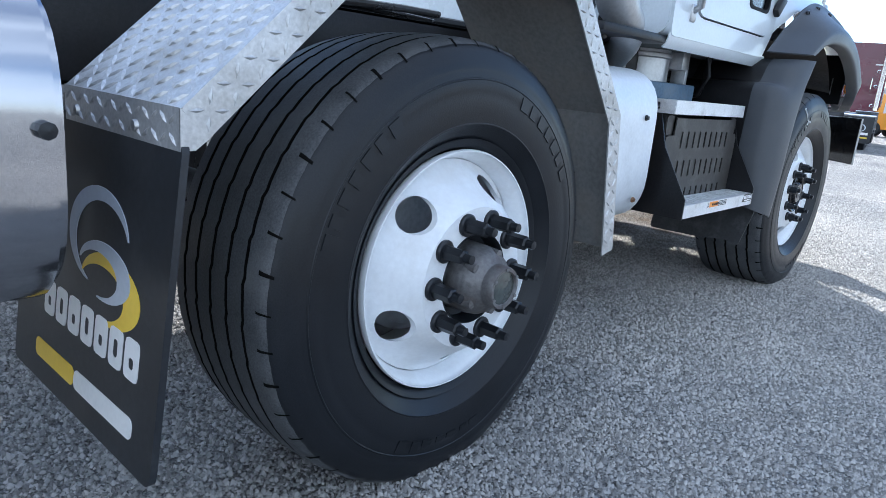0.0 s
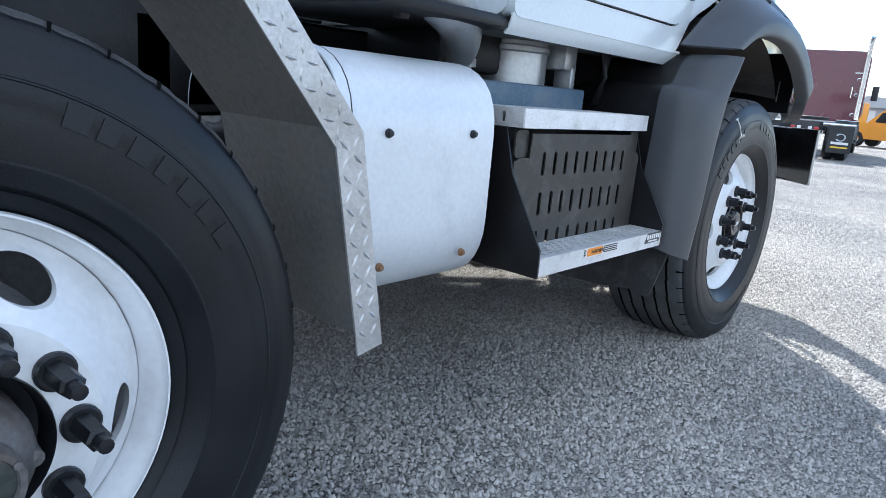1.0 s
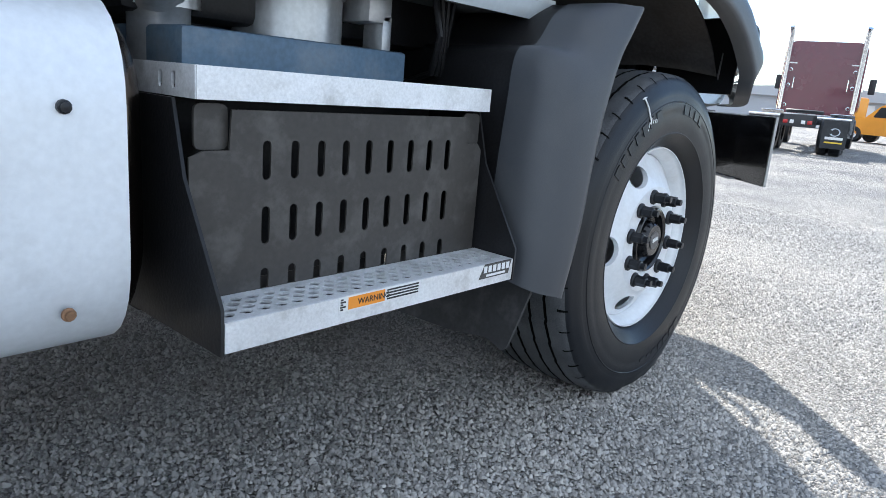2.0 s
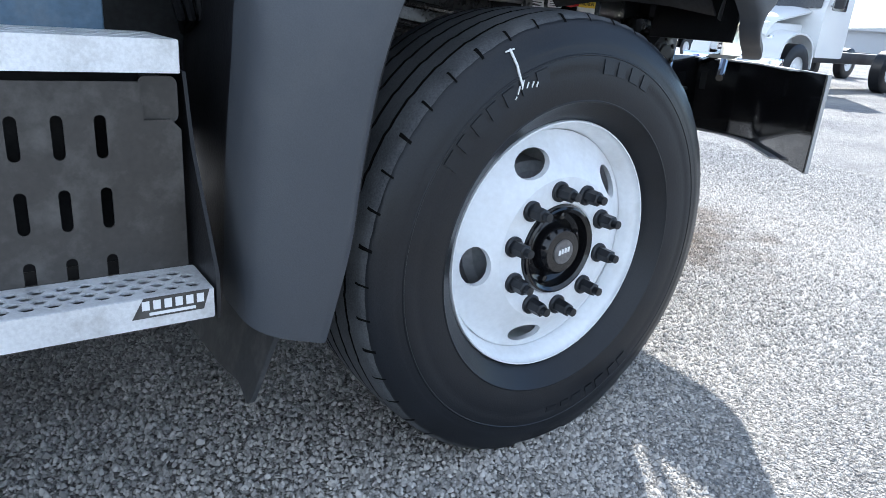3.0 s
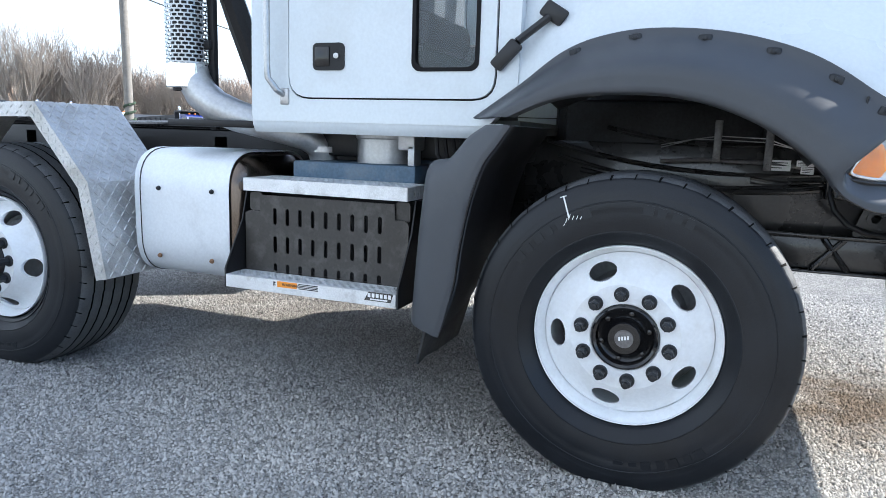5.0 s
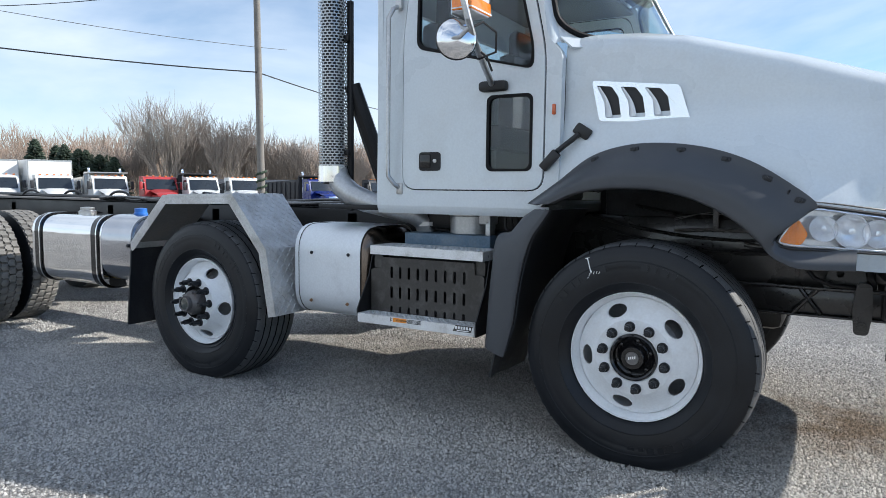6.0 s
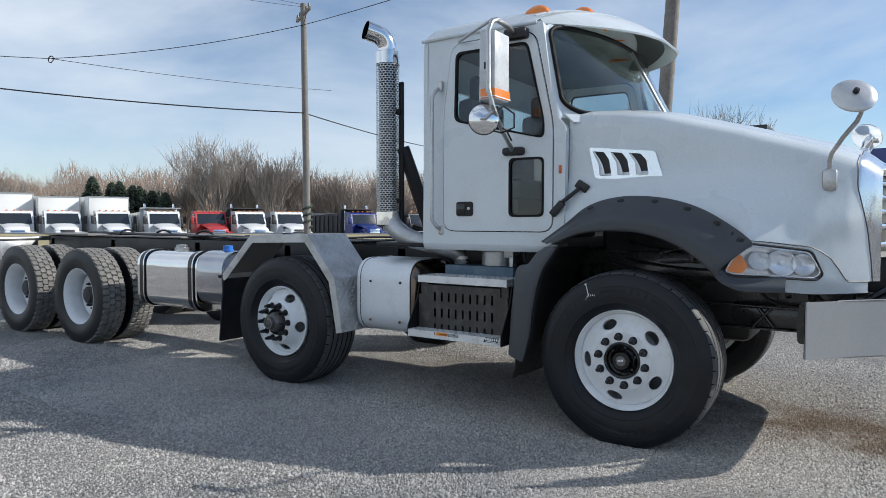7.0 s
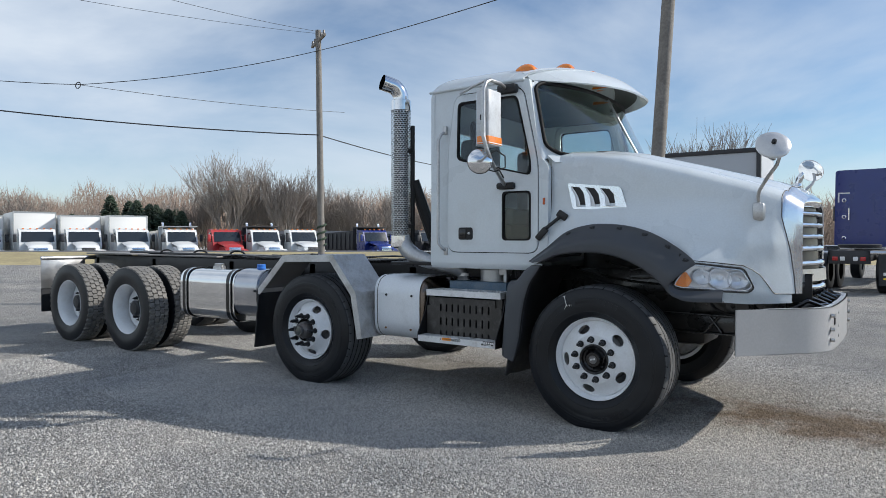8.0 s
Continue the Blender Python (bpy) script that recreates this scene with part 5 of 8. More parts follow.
def shield_full(u, v):
    """The windscreen's bent surface: u up, v across."""
    y = lerp(-0.985, 0.985, v)
    w = 1 - (abs(y) / 0.985) ** 2.6
    return (lerp(-0.452, -0.585, u) + lerp(0.41, 0.235, u) * w, y * (1 - 0.03 * u), lerp(2.062, 2.635, u))


def shield_span(v):
    """The glass ends in rounded corners."""
    q = min(v, 1 - v)
    c0 = 1 - math.sqrt(1 - max(0.0, 1 - q / 0.07) ** 2)
    c1 = 1 - math.sqrt(1 - max(0.0, 1 - q / 0.05) ** 2)
    return 0.20 * c0, 1 - 0.12 * c1


def shield(u, v):
    a, b = shield_span(v)
    return shield_full(lerp(a, b, u), v)


rim_v = [0.5 - 0.5 * math.cos(math.pi * i / 56) for i in range(57)]
ws = part("windscreen", Geo().sheet(lambda u, v: shield(u, 0.5 - 0.5 * math.cos(math.pi * v)), 12, 48, thick=0.005), M["window"], truck, "curved clear windscreen")
ws.visible_shadow = False
edge = [shield(0, v) for v in rim_v] + [shield(i / 12, 1) for i in range(1, 12)] + [shield(1, v) for v in rim_v[::-1]] + [shield(1 - i / 12, 0) for i in range(1, 13)]
part("windscreen_rubber", Geo().tube([(x + 0.004, y * 1.003, z) for x, y, z in edge], 0.016, 8), M["seal"], ws, "black windscreen rubber")
part("windscreen_post", Geo().tube([Vector(shield(i / 8, 0.5)) + Vector((0.004, 0, 0)) for i in range(9)], 0.010, 8), M["steel"], ws, "thin centre post")
for s in (-1, 1):
    side_v = (lambda q: q) if s < 0 else (lambda q: 1 - q)

    def pillar(u, v):
        a = Vector(shield_full(lerp(-0.05, 1.0, u), side_v(0.0)))
        zz = lerp(2.0, 2.64, u)
        b = Vector((lerp(-0.500, -0.645, u), 1.033 * s * (1 - LEAN * max(0, zz - 1.9) / 0.8), zz))
        m = b.lerp(a, v)
        return (m.x + 0.004 * math.sin(math.pi * v), m.y + 0.016 * s * math.sin(math.pi * v), m.z)

    g = Geo().sheet(pillar, 12, 8)
    g.sheet(lambda u, v: shield_full(lerp(-0.06, shield_span(side_v(0.07 * v))[0], u), side_v(0.07 * v)), 4, 10)
    g.sheet(lambda u, v: shield_full(lerp(shield_span(side_v(0.05 * v))[1], 1.02, u), side_v(0.05 * v)), 4, 10)
    part("windscreen_pillar", g, M["white"], truck, "white windscreen pillar")
part("cowl", Geo().sheet(lambda u, v: (Vector(shield_full(-0.02 - 0.10 * u, v)) + Vector((0.05 * u, 0, 0))), 3, 32, thick=0.01), M["white"], truck, "white cowl below the windscreen")
for y0, y1 in ((-0.10, -0.66), (0.62, 0.08)):
    w0 = Vector(shield(0.0, (y0 + 0.985) / 1.97)) + Vector((0.035, 0, -0.005))
    blade = [Vector(shield(0.05 + 0.03 * math.sin(math.pi * i / 8), (lerp(y0 - 0.08, y1, i / 8) + 0.985) / 1.97)) + Vector((0.020, 0, 0)) for i in range(9)]
    arm = part("wiper", Geo().tube([w0, w0.lerp(blade[4], 0.5) + Vector((0.03, 0, 0.015)), blade[4] + Vector((0.012, 0, 0.004))], [0.016, 0.011, 0.008], 8), M["seal"], truck, "black wiper arm")
    part("wiper_blade", Geo().tube(blade, 0.011, 6), M["seal"], arm)
    part("wiper_pivot", Geo().lathe([(0.0, 0.022), (0.035, 0.020), (0.04, 0.0)], 12, axis="z", o=tuple(w0 - Vector((0, 0, 0.02)))), M["ink"], arm)
# cab inside
part("dashboard", Geo().box(-0.62, -0.10, -0.90, 0.90, 1.62, 1.98, 0.06), M["rock"], truck)
for y in (-0.52, 0.52):
    g = Geo().box(-1.32, -0.86, y - 0.26, y + 0.26, 1.50, 1.66, 0.05)
    g.box(-1.40, -1.26, y - 0.26, y + 0.26, 1.60, 2.28, 0.05)
    g.box(-1.38, -1.28, y - 0.13, y + 0.13, 2.26, 2.46, 0.04)
    seat = part("seat", g, M["seat"], truck, "grey cloth cab seat")
part("seat_base", Geo().box(-1.3, -0.9, -0.76, 0.76, 1.19, 1.51, 0.02), M["rock"], truck)
g = Geo().lathe([(0, 0.20), (0.014, 0.215), (0.028, 0.20), (0.014, 0.185)], 28, axis="z", close=True).moved(lambda p: pose(-0.74, 0.52, 1.98, 0, -35, 0) @ p)
part("steering_wheel", g.tube([(-0.74, 0.52, 1.98), (-0.56, 0.52, 1.86)], 0.03, 8), M["ink"], truck)
part("headliner", Geo().box(-1.48, -0.62, -0.95, 0.95, 2.60, 2.63, 0.01), M["rock"], truck)

# -- hood --
ZT = [(-0.42, 2.140), (-0.1, 2.122), (0.14, 2.086), (0.42, 2.010), (0.85, 1.895), (1.10, 1.828), (1.22, 1.782), (1.30, 1.715)]
YS = [(-0.42, 0.965), (0.14, 0.945), (0.60, 0.90), (1.05, 0.815), (1.20, 0.735), (1.27, 0.66), (1.30, 0.62)]
YF = [(-0.42, 1.03), (-0.2, 1.09), (0.1, 1.11), (0.45, 1.12), (0.60, 1.10), (0.80, 1.03), (1.0, 0.93), (1.15, 0.82), (1.25, 0.70), (1.30, 0.63)]
ZB = [(-0.42, 1.29), (-0.38, 1.328), (-0.24, 1.415), (-0.07, 1.462), (0.10, 1.469), (0.28, 1.442), (0.45, 1.383), (0.53, 1.336), (0.60, 1.290), (0.65, 1.252), (0.69, 1.227), (0.98, 1.222), (1.03, 1.200), (1.077, 1.160), (1.110, 1.105), (1.152, 1.032), (1.30, 1.026)]
PY = [(0.50, 1.19), (0.65, 1.165), (0.80, 1.080), (0.95, 0.965), (1.08, 0.862), (1.15, 0.795), (1.25, 0.692), (1.30, 0.63)]


def smooth(t):
    t = min(1.0, max(0.0, t))
    return t * t * (3 - 2 * t)


def hood_side_y(x, z):
    ys, yf = curve_at(YS, x), curve_at(YF, x)
    y = ys + (yf - ys) * smooth((1.72 - z) / 0.42)
    return y + (curve_at(PY, x) - y) * smooth((1.36 - z) / 0.15) * smooth((x - 0.58) / 0.12)


def hood_fn(x, v, s):
    zt, ys, zb = curve_at(ZT, x), curve_at(YS, x), curve_at(ZB, x)
    zs = zt - 0.20 - 0.04 * smooth((x - 0.6) / 0.7)
    if v < 0.5:
        a = v / 0.5 * math.pi / 2
        y = ys * math.sin(a) ** 0.66
        z = zs + (zt - zs) * math.cos(a) ** 0.54
        z -= 0.025 * math.exp(-((abs(y) / ys - 0.72) / 0.10) ** 2)
    else:
        t = (v - 0.5) / 0.5
        z = lerp(zs, zb, t)
        y = hood_side_y(x, z)
    return (x, s * y, z)


nx = 86
for s in (-1, 1):
    nose_x = lambda v: curve_at([(0.0, 1.205), (0.40, 1.182), (0.52, 1.186), (0.62, 1.210), (0.75, 1.238), (0.88, 1.254), (1.0, 1.262)], v)
    g = Geo().sheet(lambda u, v: hood_fn(lerp(-0.42, nose_x(v), u), v, s), nx, 40, thick=0.01)
    hood = part("hood" if s < 0 else "hood_far_half", g, M["white"], truck, "white sloping hood", sharp=50)
    part("nose_shell", Geo().sheet(lambda u, v: hood_fn(lerp(nose_x(v) + 0.005, 1.30, u), v, s), 14, 40, thick=0.01), M["noseshell"], truck, "bright chrome nose shell round the grille", sharp=60)
    part("nose_seam", Geo().tube([Vector(hood_fn(nose_x(i / 40) + 0.0025, i / 40, s)) for i in range(3, 41)], 0.0035, 5), M["ink"], truck)
    y = hood_side_y(-0.05, 1.72) + 0.006
    # side vent: bright frame and three dark slots
    fr = [(-0.286, 1.832), (0.119, 1.788), (0.174, 1.608), (-0.242, 1.626)]
    sl = []
    for k in range(3):
        a, dz = 0.1125 * k, -0.011 * k
        sl.append(rounded([(a - 0.262, 1.806 + dz), (a - 0.190, 1.798 + dz), (a - 0.156, 1.745 + dz * 0.5), (a - 0.139, 1.640), (a - 0.214, 1.643), (a - 0.222, 1.72)], 0.010, 3))
    lay = lambda p: Vector((p.x, s * (p.y + hood_side_y(p.x, 1.72) + 0.05 * max(0, 1.72 - p.z)), p.z))
    vent = part("hood_vent", Geo().plate(rounded(fr, 0.02, 3), sl, axis="y", t0=0.004, t1=0.016).moved(lay), M["ventmetal"], truck, "bright hood side vent with three slots")
    part("vent_back", Geo().plate(rounded(fr, 0.02, 3), axis="y", t0=0.0015, t1=0.005).moved(lay), M["ink"], vent)
    for k in range(3):
        a, dz = 0.1125 * k, -0.011 * k
        fin = Geo().sheet(lambda u, v: (a + lerp(-0.258, -0.210, u) + lerp(-0.010, 0.030 - 0.018 * (1 - u), v) + 0.012 * math.sin(math.pi * u), 0.004 + 0.016 * math.sin(math.pi * v * 0.62) , lerp(1.800 + dz, 1.648, u)), 10, 6, thick=0.003)
        part("vent_fin", fin.moved(lay), M["whitealu"], vent, "white curved vent blade")
    # hood latch: black rubber strap
    g = Geo().box(-0.045, 0.045, -0.012, 0.006, -0.03, 0.03, 0.01).moved(lambda p: pose(-0.315, -(hood_side_y(-0.33, 1.56) + 0.012), 1.575, 0, 35, 0) @ p)
    g.tube([(-0.33, -hood_side_y(-0.33, 1.56) - 0.022, 1.56), (-0.42, -1.062, 1.47)], 0.014, 8)
    g.box(-0.07, 0.05, -0.02, 0.01, -0.026, 0.026, 0.01, m=pose(-0.455, -1.050, 1.430, 0, -48, 0))
    part("hood_latch", g.moved(lambda p: Vector((p.x, -s * p.y, p.z))), M["ink"], truck, "black rubber hood latch")
    # seam between hood and lamp panel
    part("panel_seam", Geo().tube([(x, s * (hood_side_y(x, z) + 0.001), z) for x, z in ((0.69, 1.227), (0.80, 1.2255), (0.90, 1.223), (0.98, 1.220), (1.03, 1.198), (1.077, 1.158), (1.110, 1.103), (1.145, 1.040), (1.155, 1.029), (1.20, 1.027), (1.25, 1.025))], 0.0032, 5), M["ink"], truck)

# -- fender flares and lamps --
OUT = [(-0.580, 1.190), (-0.40, 1.315), (-0.25, 1.418), (-0.08, 1.468), (0.10, 1.472), (0.28, 1.445), (0.45, 1.385), (0.60, 1.292), (0.70, 1.205), (0.60, 1.155), (0.555, 1.09), (0.575, 1.045), (0.66, 1.024), (0.845, 1.028)]
INN = [(-0.40, 1.190), (-0.285, 1.238), (-0.18, 1.258), (-0.06, 1.264), (0.08, 1.258), (0.215, 1.228), (0.345, 1.172), (0.445, 1.104), (0.505, 1.047), (0.525, 1.020), (0.547, 0.998), (0.58, 0.977), (0.66, 0.948), (0.845, 0.942)]


def poly_at(pts, t):
    """A point part of the way along a line, and smooth between its corners."""
    k = t * (len(pts) - 1)
    i = min(int(k), len(pts) - 2)
    f = k - i
    p = [Vector(pts[min(max(j, 0), len(pts) - 1)]) for j in (i - 1, i, i + 1, i + 2)]
    return 0.5 * ((2 * p[1]) + (-p[0] + p[2]) * f + (2 * p[0] - 5 * p[1] + 4 * p[2] - p[3]) * f * f + (-p[0] + 3 * p[1] - 3 * p[2] + p[3]) * f ** 3)


for s in (-1, 1):
    def flare(u, v):
        a, b = poly_at(OUT, u), poly_at(INN, u)
        far = curve_at([(-0.52, 1.235), (0.5, 1.255), (0.62, 1.21), (0.75, 1.13), (0.85, 1.065)], b[0])
        y_out = min(hood_side_y(max(-0.42, a[0]), a[1]) + 0.045, far) if a[1] > 1.12 else far - 0.03
        if v < 0.7:
            t = v / 0.7
            q = a.lerp(b, t * 0.97)
            y = lerp(y_out, far, smooth(t * 1.35) if t < 0.74 else 1.0)
        else:
            t = (v - 0.7) / 0.3
            q = a.lerp(b, 0.97 + 0.03 * min(1, t * 2))
            y = far - 0.004 - 0.06 * max(0, t - 0.15)
        return (q.x, s * y, q.y)

    fl = part("fender_flare", Geo().sheet(flare, 72, 22, thick=0.008), M["flare"], truck, "dark grey plastic fender flare", sharp=50)
    for t in (0.16, 0.245, 0.335, 0.42, 0.5, 0.575):
        a, b = poly_at(OUT, t), poly_at(INN, t)
        q = a.lerp(b, 0.13)
        y = Vector(flare(t, 0.09)).y
        part("flare_bolt", Geo().box(-0.020, 0.020, -0.006, 0.006, -0.015, 0.012, 0.006).lathe([(-0.005, 0.008), (-0.011, 0.007), (-0.012, 0.0)], 8), M["nut"], fl, at=pose(q.x, y + 0.001 * s, q.y, 0, 90 * (t - 0.35), 0 if s < 0 else 180))
    # Added dark sheet hides the pale lamp backs; slanted to fit the camera's view.
    part("lamp_liner", Geo().sheet(lambda u, v: (0.560 + 0.05 * u + 0.13 * v, s * lerp(1.165, 0.80, v), lerp(0.985, 1.275, u)), 6, 4, thick=0.006), M["black"], truck, "added black sheet that hides the back of the headlamp")
    # white panel round the lamp, up to the hood's seam
    seam_z = lambda x: curve_at([(0.68, 1.226), (0.98, 1.2185), (1.03, 1.196), (1.077, 1.156), (1.110, 1.101), (1.152, 1.027), (1.30, 1.021)], x)
    lamp_top = lambda x: curve_at([(0.60, 1.12), (0.66, 1.19), (0.70, 1.208), (0.975, 1.198), (1.0, 1.17), (1.038, 1.078)], x)
    on_panel = lambda x, z: (x, s * (curve_at(PY, x) - 0.035 * smooth((1.05 - z) / 0.12) * smooth((1.25 - x) / 0.2)), z)
    g = Geo().sheet(lambda u, v: on_panel(lerp(0.66, 1.040, u), lerp(lamp_top(lerp(0.66, 1.040, u)), seam_z(lerp(0.66, 1.040, u)), v)), 24, 4)
    g.sheet(lambda u, v: on_panel(lerp(0.795, 1.040, u), lerp(0.958, lerp(1.040, 1.050, u), v)), 16, 6)
    g.sheet(lambda u, v: on_panel(lerp(1.036, 1.245, u), lerp(0.958 + 0.006 * u, seam_z(lerp(1.036, 1.245, u)), v)), 16, 10)
    g.sheet(lambda u, v: (lerp(0.795, 1.245, u), on_panel(lerp(0.795, 1.245, u), 0.958)[1] - s * 0.10 * v, 0.958 + 0.006 * u), 16, 2)
    part("lamp_panel", g, M["white"], truck, "white panel round the headlamp")
    # inner wheel housing
    part("wheel_housing", Geo().sheet(lambda u, v: (poly_at(INN[:11], u).x * 1.0, s * lerp(1.10, 0.50, v), poly_at(INN[:11], u).y + 0.05 + 0.03 * math.sin(3 * v)), 30, 4, thick=0.006), M["void"], truck, "black wheel housing liner")
    # rear guard below the flare, with its rubber tail
    GO = [(-0.500, 1.155), (-0.560, 1.120), (-0.625, 1.045), (-0.700, 1.022), (-0.718, 0.90), (-0.735, 0.70), (-0.745, 0.43)]
    GI = [(-0.400, 1.165), (-0.440, 1.105), (-0.490, 1.030), (-0.532, 0.900), (-0.560, 0.75), (-0.580, 0.60), (-0.625, 0.43)]
    guard = Geo()

    def guard_fn(u, v):
        a, b = poly_at(GO, u), poly_at(GI, u)
        low = 0.05 * smooth((u - 0.86) / 0.14)
        if v < 0.25:
            t = v / 0.25
            return (a.x + 0.03 * (1 - t) ** 2, s * (0.66 + 0.45 * t), a.y + low)
        if v < 0.78:
            t = (v - 0.25) / 0.53
            q = a.lerp(b, t ** 1.15)
            return (q.x - 0.018 * math.sin(math.pi * min(1, t * 1.3)), s * (1.11 + 0.03 * smooth(u * 1.4) * (1 - t) + 0.13 * math.sin(t * math.pi / 2) ** 0.7), q.y + low * (1 - t))
        t = (v - 0.78) / 0.22
        return (b.x + 0.012 * t, s * (1.24 - 0.54 * t), b.y + (0.03 + 0.16 * t * t) * smooth((u - 0.80) / 0.20))

    guard.sheet(lambda u, v: guard_fn(u, lerp(0.235, 0.79, v)), 30, 22, thick=0.008)
    gd = part("wheel_guard", guard, M["flare"], truck, "dark grey plastic wheel guard behind the tyre", sharp=60)
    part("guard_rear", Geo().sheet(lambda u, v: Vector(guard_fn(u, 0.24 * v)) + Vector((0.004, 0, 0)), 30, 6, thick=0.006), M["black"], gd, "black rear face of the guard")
    # Inner face painted black: the wheel well's shade is in its colour.
    part("guard_inside", Geo().sheet(lambda u, v: guard_fn(u, lerp(0.78, 1.0, v)), 30, 8, thick=0.006), M["black"], gd, "inner face of the guard, its shade painted black")
    part("guard_tail", Geo().plate(rounded([(0.72, 0.285), (0.98, 0.290), (1.10, 0.305), (1.165, 0.285), (1.195, 0.45), (1.19, 0.64), (0.72, 0.64)], 0.02, 4), axis="x", t0=-0.640, t1=-0.630).moved(lambda p: Vector((p.x - 0.28 * (0.64 - p.z), s * p.y, p.z))), M["tailgrey"], gd, "worn dark rubber guard tail")
    # Added sheet darkens the gap behind the step; its edge fits the view.
    part("splash_panel", Geo().plate([(-0.88, 0.40), (-0.835, 0.40), (-0.824, 0.47), (-0.838, 0.51), (-0.815, 0.545), (-0.829, 0.59), (-0.806, 0.60), (-0.800, 0.64), (-0.778, 0.645), (-0.768, 0.69), (-0.74, 0.70), (-0.56, 0.72), (-0.56, 1.02), (-0.88, 1.02)], axis="y", t0=s * 0.60 - 0.004, t1=s * 0.60 + 0.004), M["void"], gd, "added black sheet in the gap, with a torn edge")
    # headlamp: shell, bowls, amber corner and clear lens
    LP = rounded([(0.572, 1.052), (0.640, 1.040), (1.010, 1.047), (1.038, 1.078), (0.980, 1.194), (0.705, 1.204), (0.632, 1.160)], 0.024, 5)
    lamp_y = lambda x: curve_at([(0.55, 1.196), (0.65, 1.175), (0.80, 1.090), (0.95, 0.975), (1.08, 0.860)], x)
    wrap = lambda off: (lambda p: Vector((p.x, s * (lamp_y(p.x) + off + p.y), p.z)))

    def strip(loop, y0, y1, n=14):
        """A plate cut into upright strips, so that it can follow the curved corner."""
        gg = Geo()
        x0, x1 = min(p[0] for p in loop), max(p[0] for p in loop)
        pts = [Vector((p[0], p[1])) for p in loop]

        def span(x):
            zs = []
            for a, b in zip(pts, pts[1:] + pts[:1]):
                if (a.x - x) * (b.x - x) <= 0 and abs(a.x - b.x) > 1e-9:
                    zs.append(a.y + (b.y - a.y) * (x - a.x) / (b.x - a.x))
            return (min(zs), max(zs)) if zs else (1.1, 1.1)

        return gg.sheet(lambda u, v: (lerp(x0 + 0.001, x1 - 0.001, u), y0, lerp(*span(lerp(x0 + 0.001, x1 - 0.001, u)), v)), n, 4, thick=abs(y1 - y0) or 0.003)

    lamp = part("headlamp", strip(grown(LP, 0.012), -0.085, -0.080).moved(wrap(-0.002)), M["steel"], truck, "clear headlamp with an amber corner")
    part("lamp_rim", Geo().tube([(x, s * (lamp_y(x) + 0.004), z) for x, z in grown(LP, 0.008) + [grown(LP, 0.008)[0]]], 0.006, 8), M["ink"], lamp)
    part("lamp_back", strip(LP, -0.055, -0.052).moved(wrap(0)), M["reflector"], lamp, "silver reflector back")
    part("lamp_edge", Geo().tube([(x, s * (lamp_y(x) + 0.002), z) for x, z in grown(LP, -0.004) + [grown(LP, -0.004)[0]]], 0.004, 6), M["reflector"], lamp)
    part("lamp_lens", strip(LP, 0.004, 0.001, 20).moved(wrap(0)), M["lens"], lamp, "clear headlamp lens").visible_shadow = False
    part("amber_corner", strip(rounded([(0.578, 1.055), (0.664, 1.046), (0.690, 1.092), (0.654, 1.150), (0.630, 1.153)], 0.012, 3), -0.004, -0.010, 12).moved(wrap(0)), M["amber"], lamp, "amber turn lens")
    for x, rr in ((0.745, 0.9), (0.850, 1.18), (0.950, 1.0)):
        part("lamp_bowl", Geo().lathe([(0.0, 0.060), (0.02, 0.055), (0.05, 0.03), (0.055, 0.012), (0.03, 0.011), (0.028, 0.0)], 24).moved(lambda p: Vector((x + p.x * rr, s * (lamp_y(x + p.x) - 0.010 - p.y * 0.75), 1.120 + p.z * rr))), M["reflector"], lamp, "chrome reflector bowl")

# -- grille --
def gx(y, z):
    return 1.345 - 0.13 * (abs(y) / 0.52) ** 2 + (1.72 - z) * 0.05


def on_nose(off):
    return lambda p: Vector((gx(p.y, p.z) + off + p.x, p.y, p.z))


def nose_frame(u, v):
    """Chrome shell between the hood's mouth and the grille."""
    a = 2 * math.pi * u
    sq = lambda c, e: math.copysign(abs(c) ** e, c)
    oy, oz = 0.625 * sq(math.cos(a), 0.45), 1.370 + 0.375 * sq(math.sin(a), 0.55)
    iy, iz = 0.455 * sq(math.cos(a), 0.30), 1.355 + 0.275 * sq(math.sin(a), 0.35)
    y, z = lerp(oy, iy, v), lerp(oz, iz, v)
    return (gx(y, z) - 0.02 + 0.035 * math.sin(math.pi * v) - 0.055 * (1 - v) ** 2, y, z)


shell = part("grille_surround", Geo().sheet(nose_frame, 96, 10), M["chrome"], truck, "chrome grille surround")
part("grille_mesh", Geo().sheet(lambda u, v: (gx(lerp(-0.47, 0.47, u), lerp(1.07, 1.64, v)) - 0.045, lerp(-0.47, 0.47, u), lerp(1.07, 1.64, v)), 14, 8, thick=0.004), M["black"], shell)
for k in range(5):
    z = 1.225 + 0.088 * k
    part("grille_bar", Geo().sheet(lambda u, v: (gx(lerp(-0.46, 0.46, u), z) - 0.012 + 0.016 * math.cos(2 * math.pi * v), lerp(-0.46, 0.46, u), z + 0.017 * math.sin(2 * math.pi * v)), 20, 8), M["chrome"], shell, "chrome grille bar")
part("badge_panel", Geo().sheet(lambda u, v: (gx(lerp(-0.46, 0.46, u), lerp(1.095, 1.185, v)) - 0.004, lerp(-0.46, 0.46, u), lerp(1.095, 1.185, v)), 14, 2, thick=0.01), M["steel"], shell, "steel badge panel with dark bars")
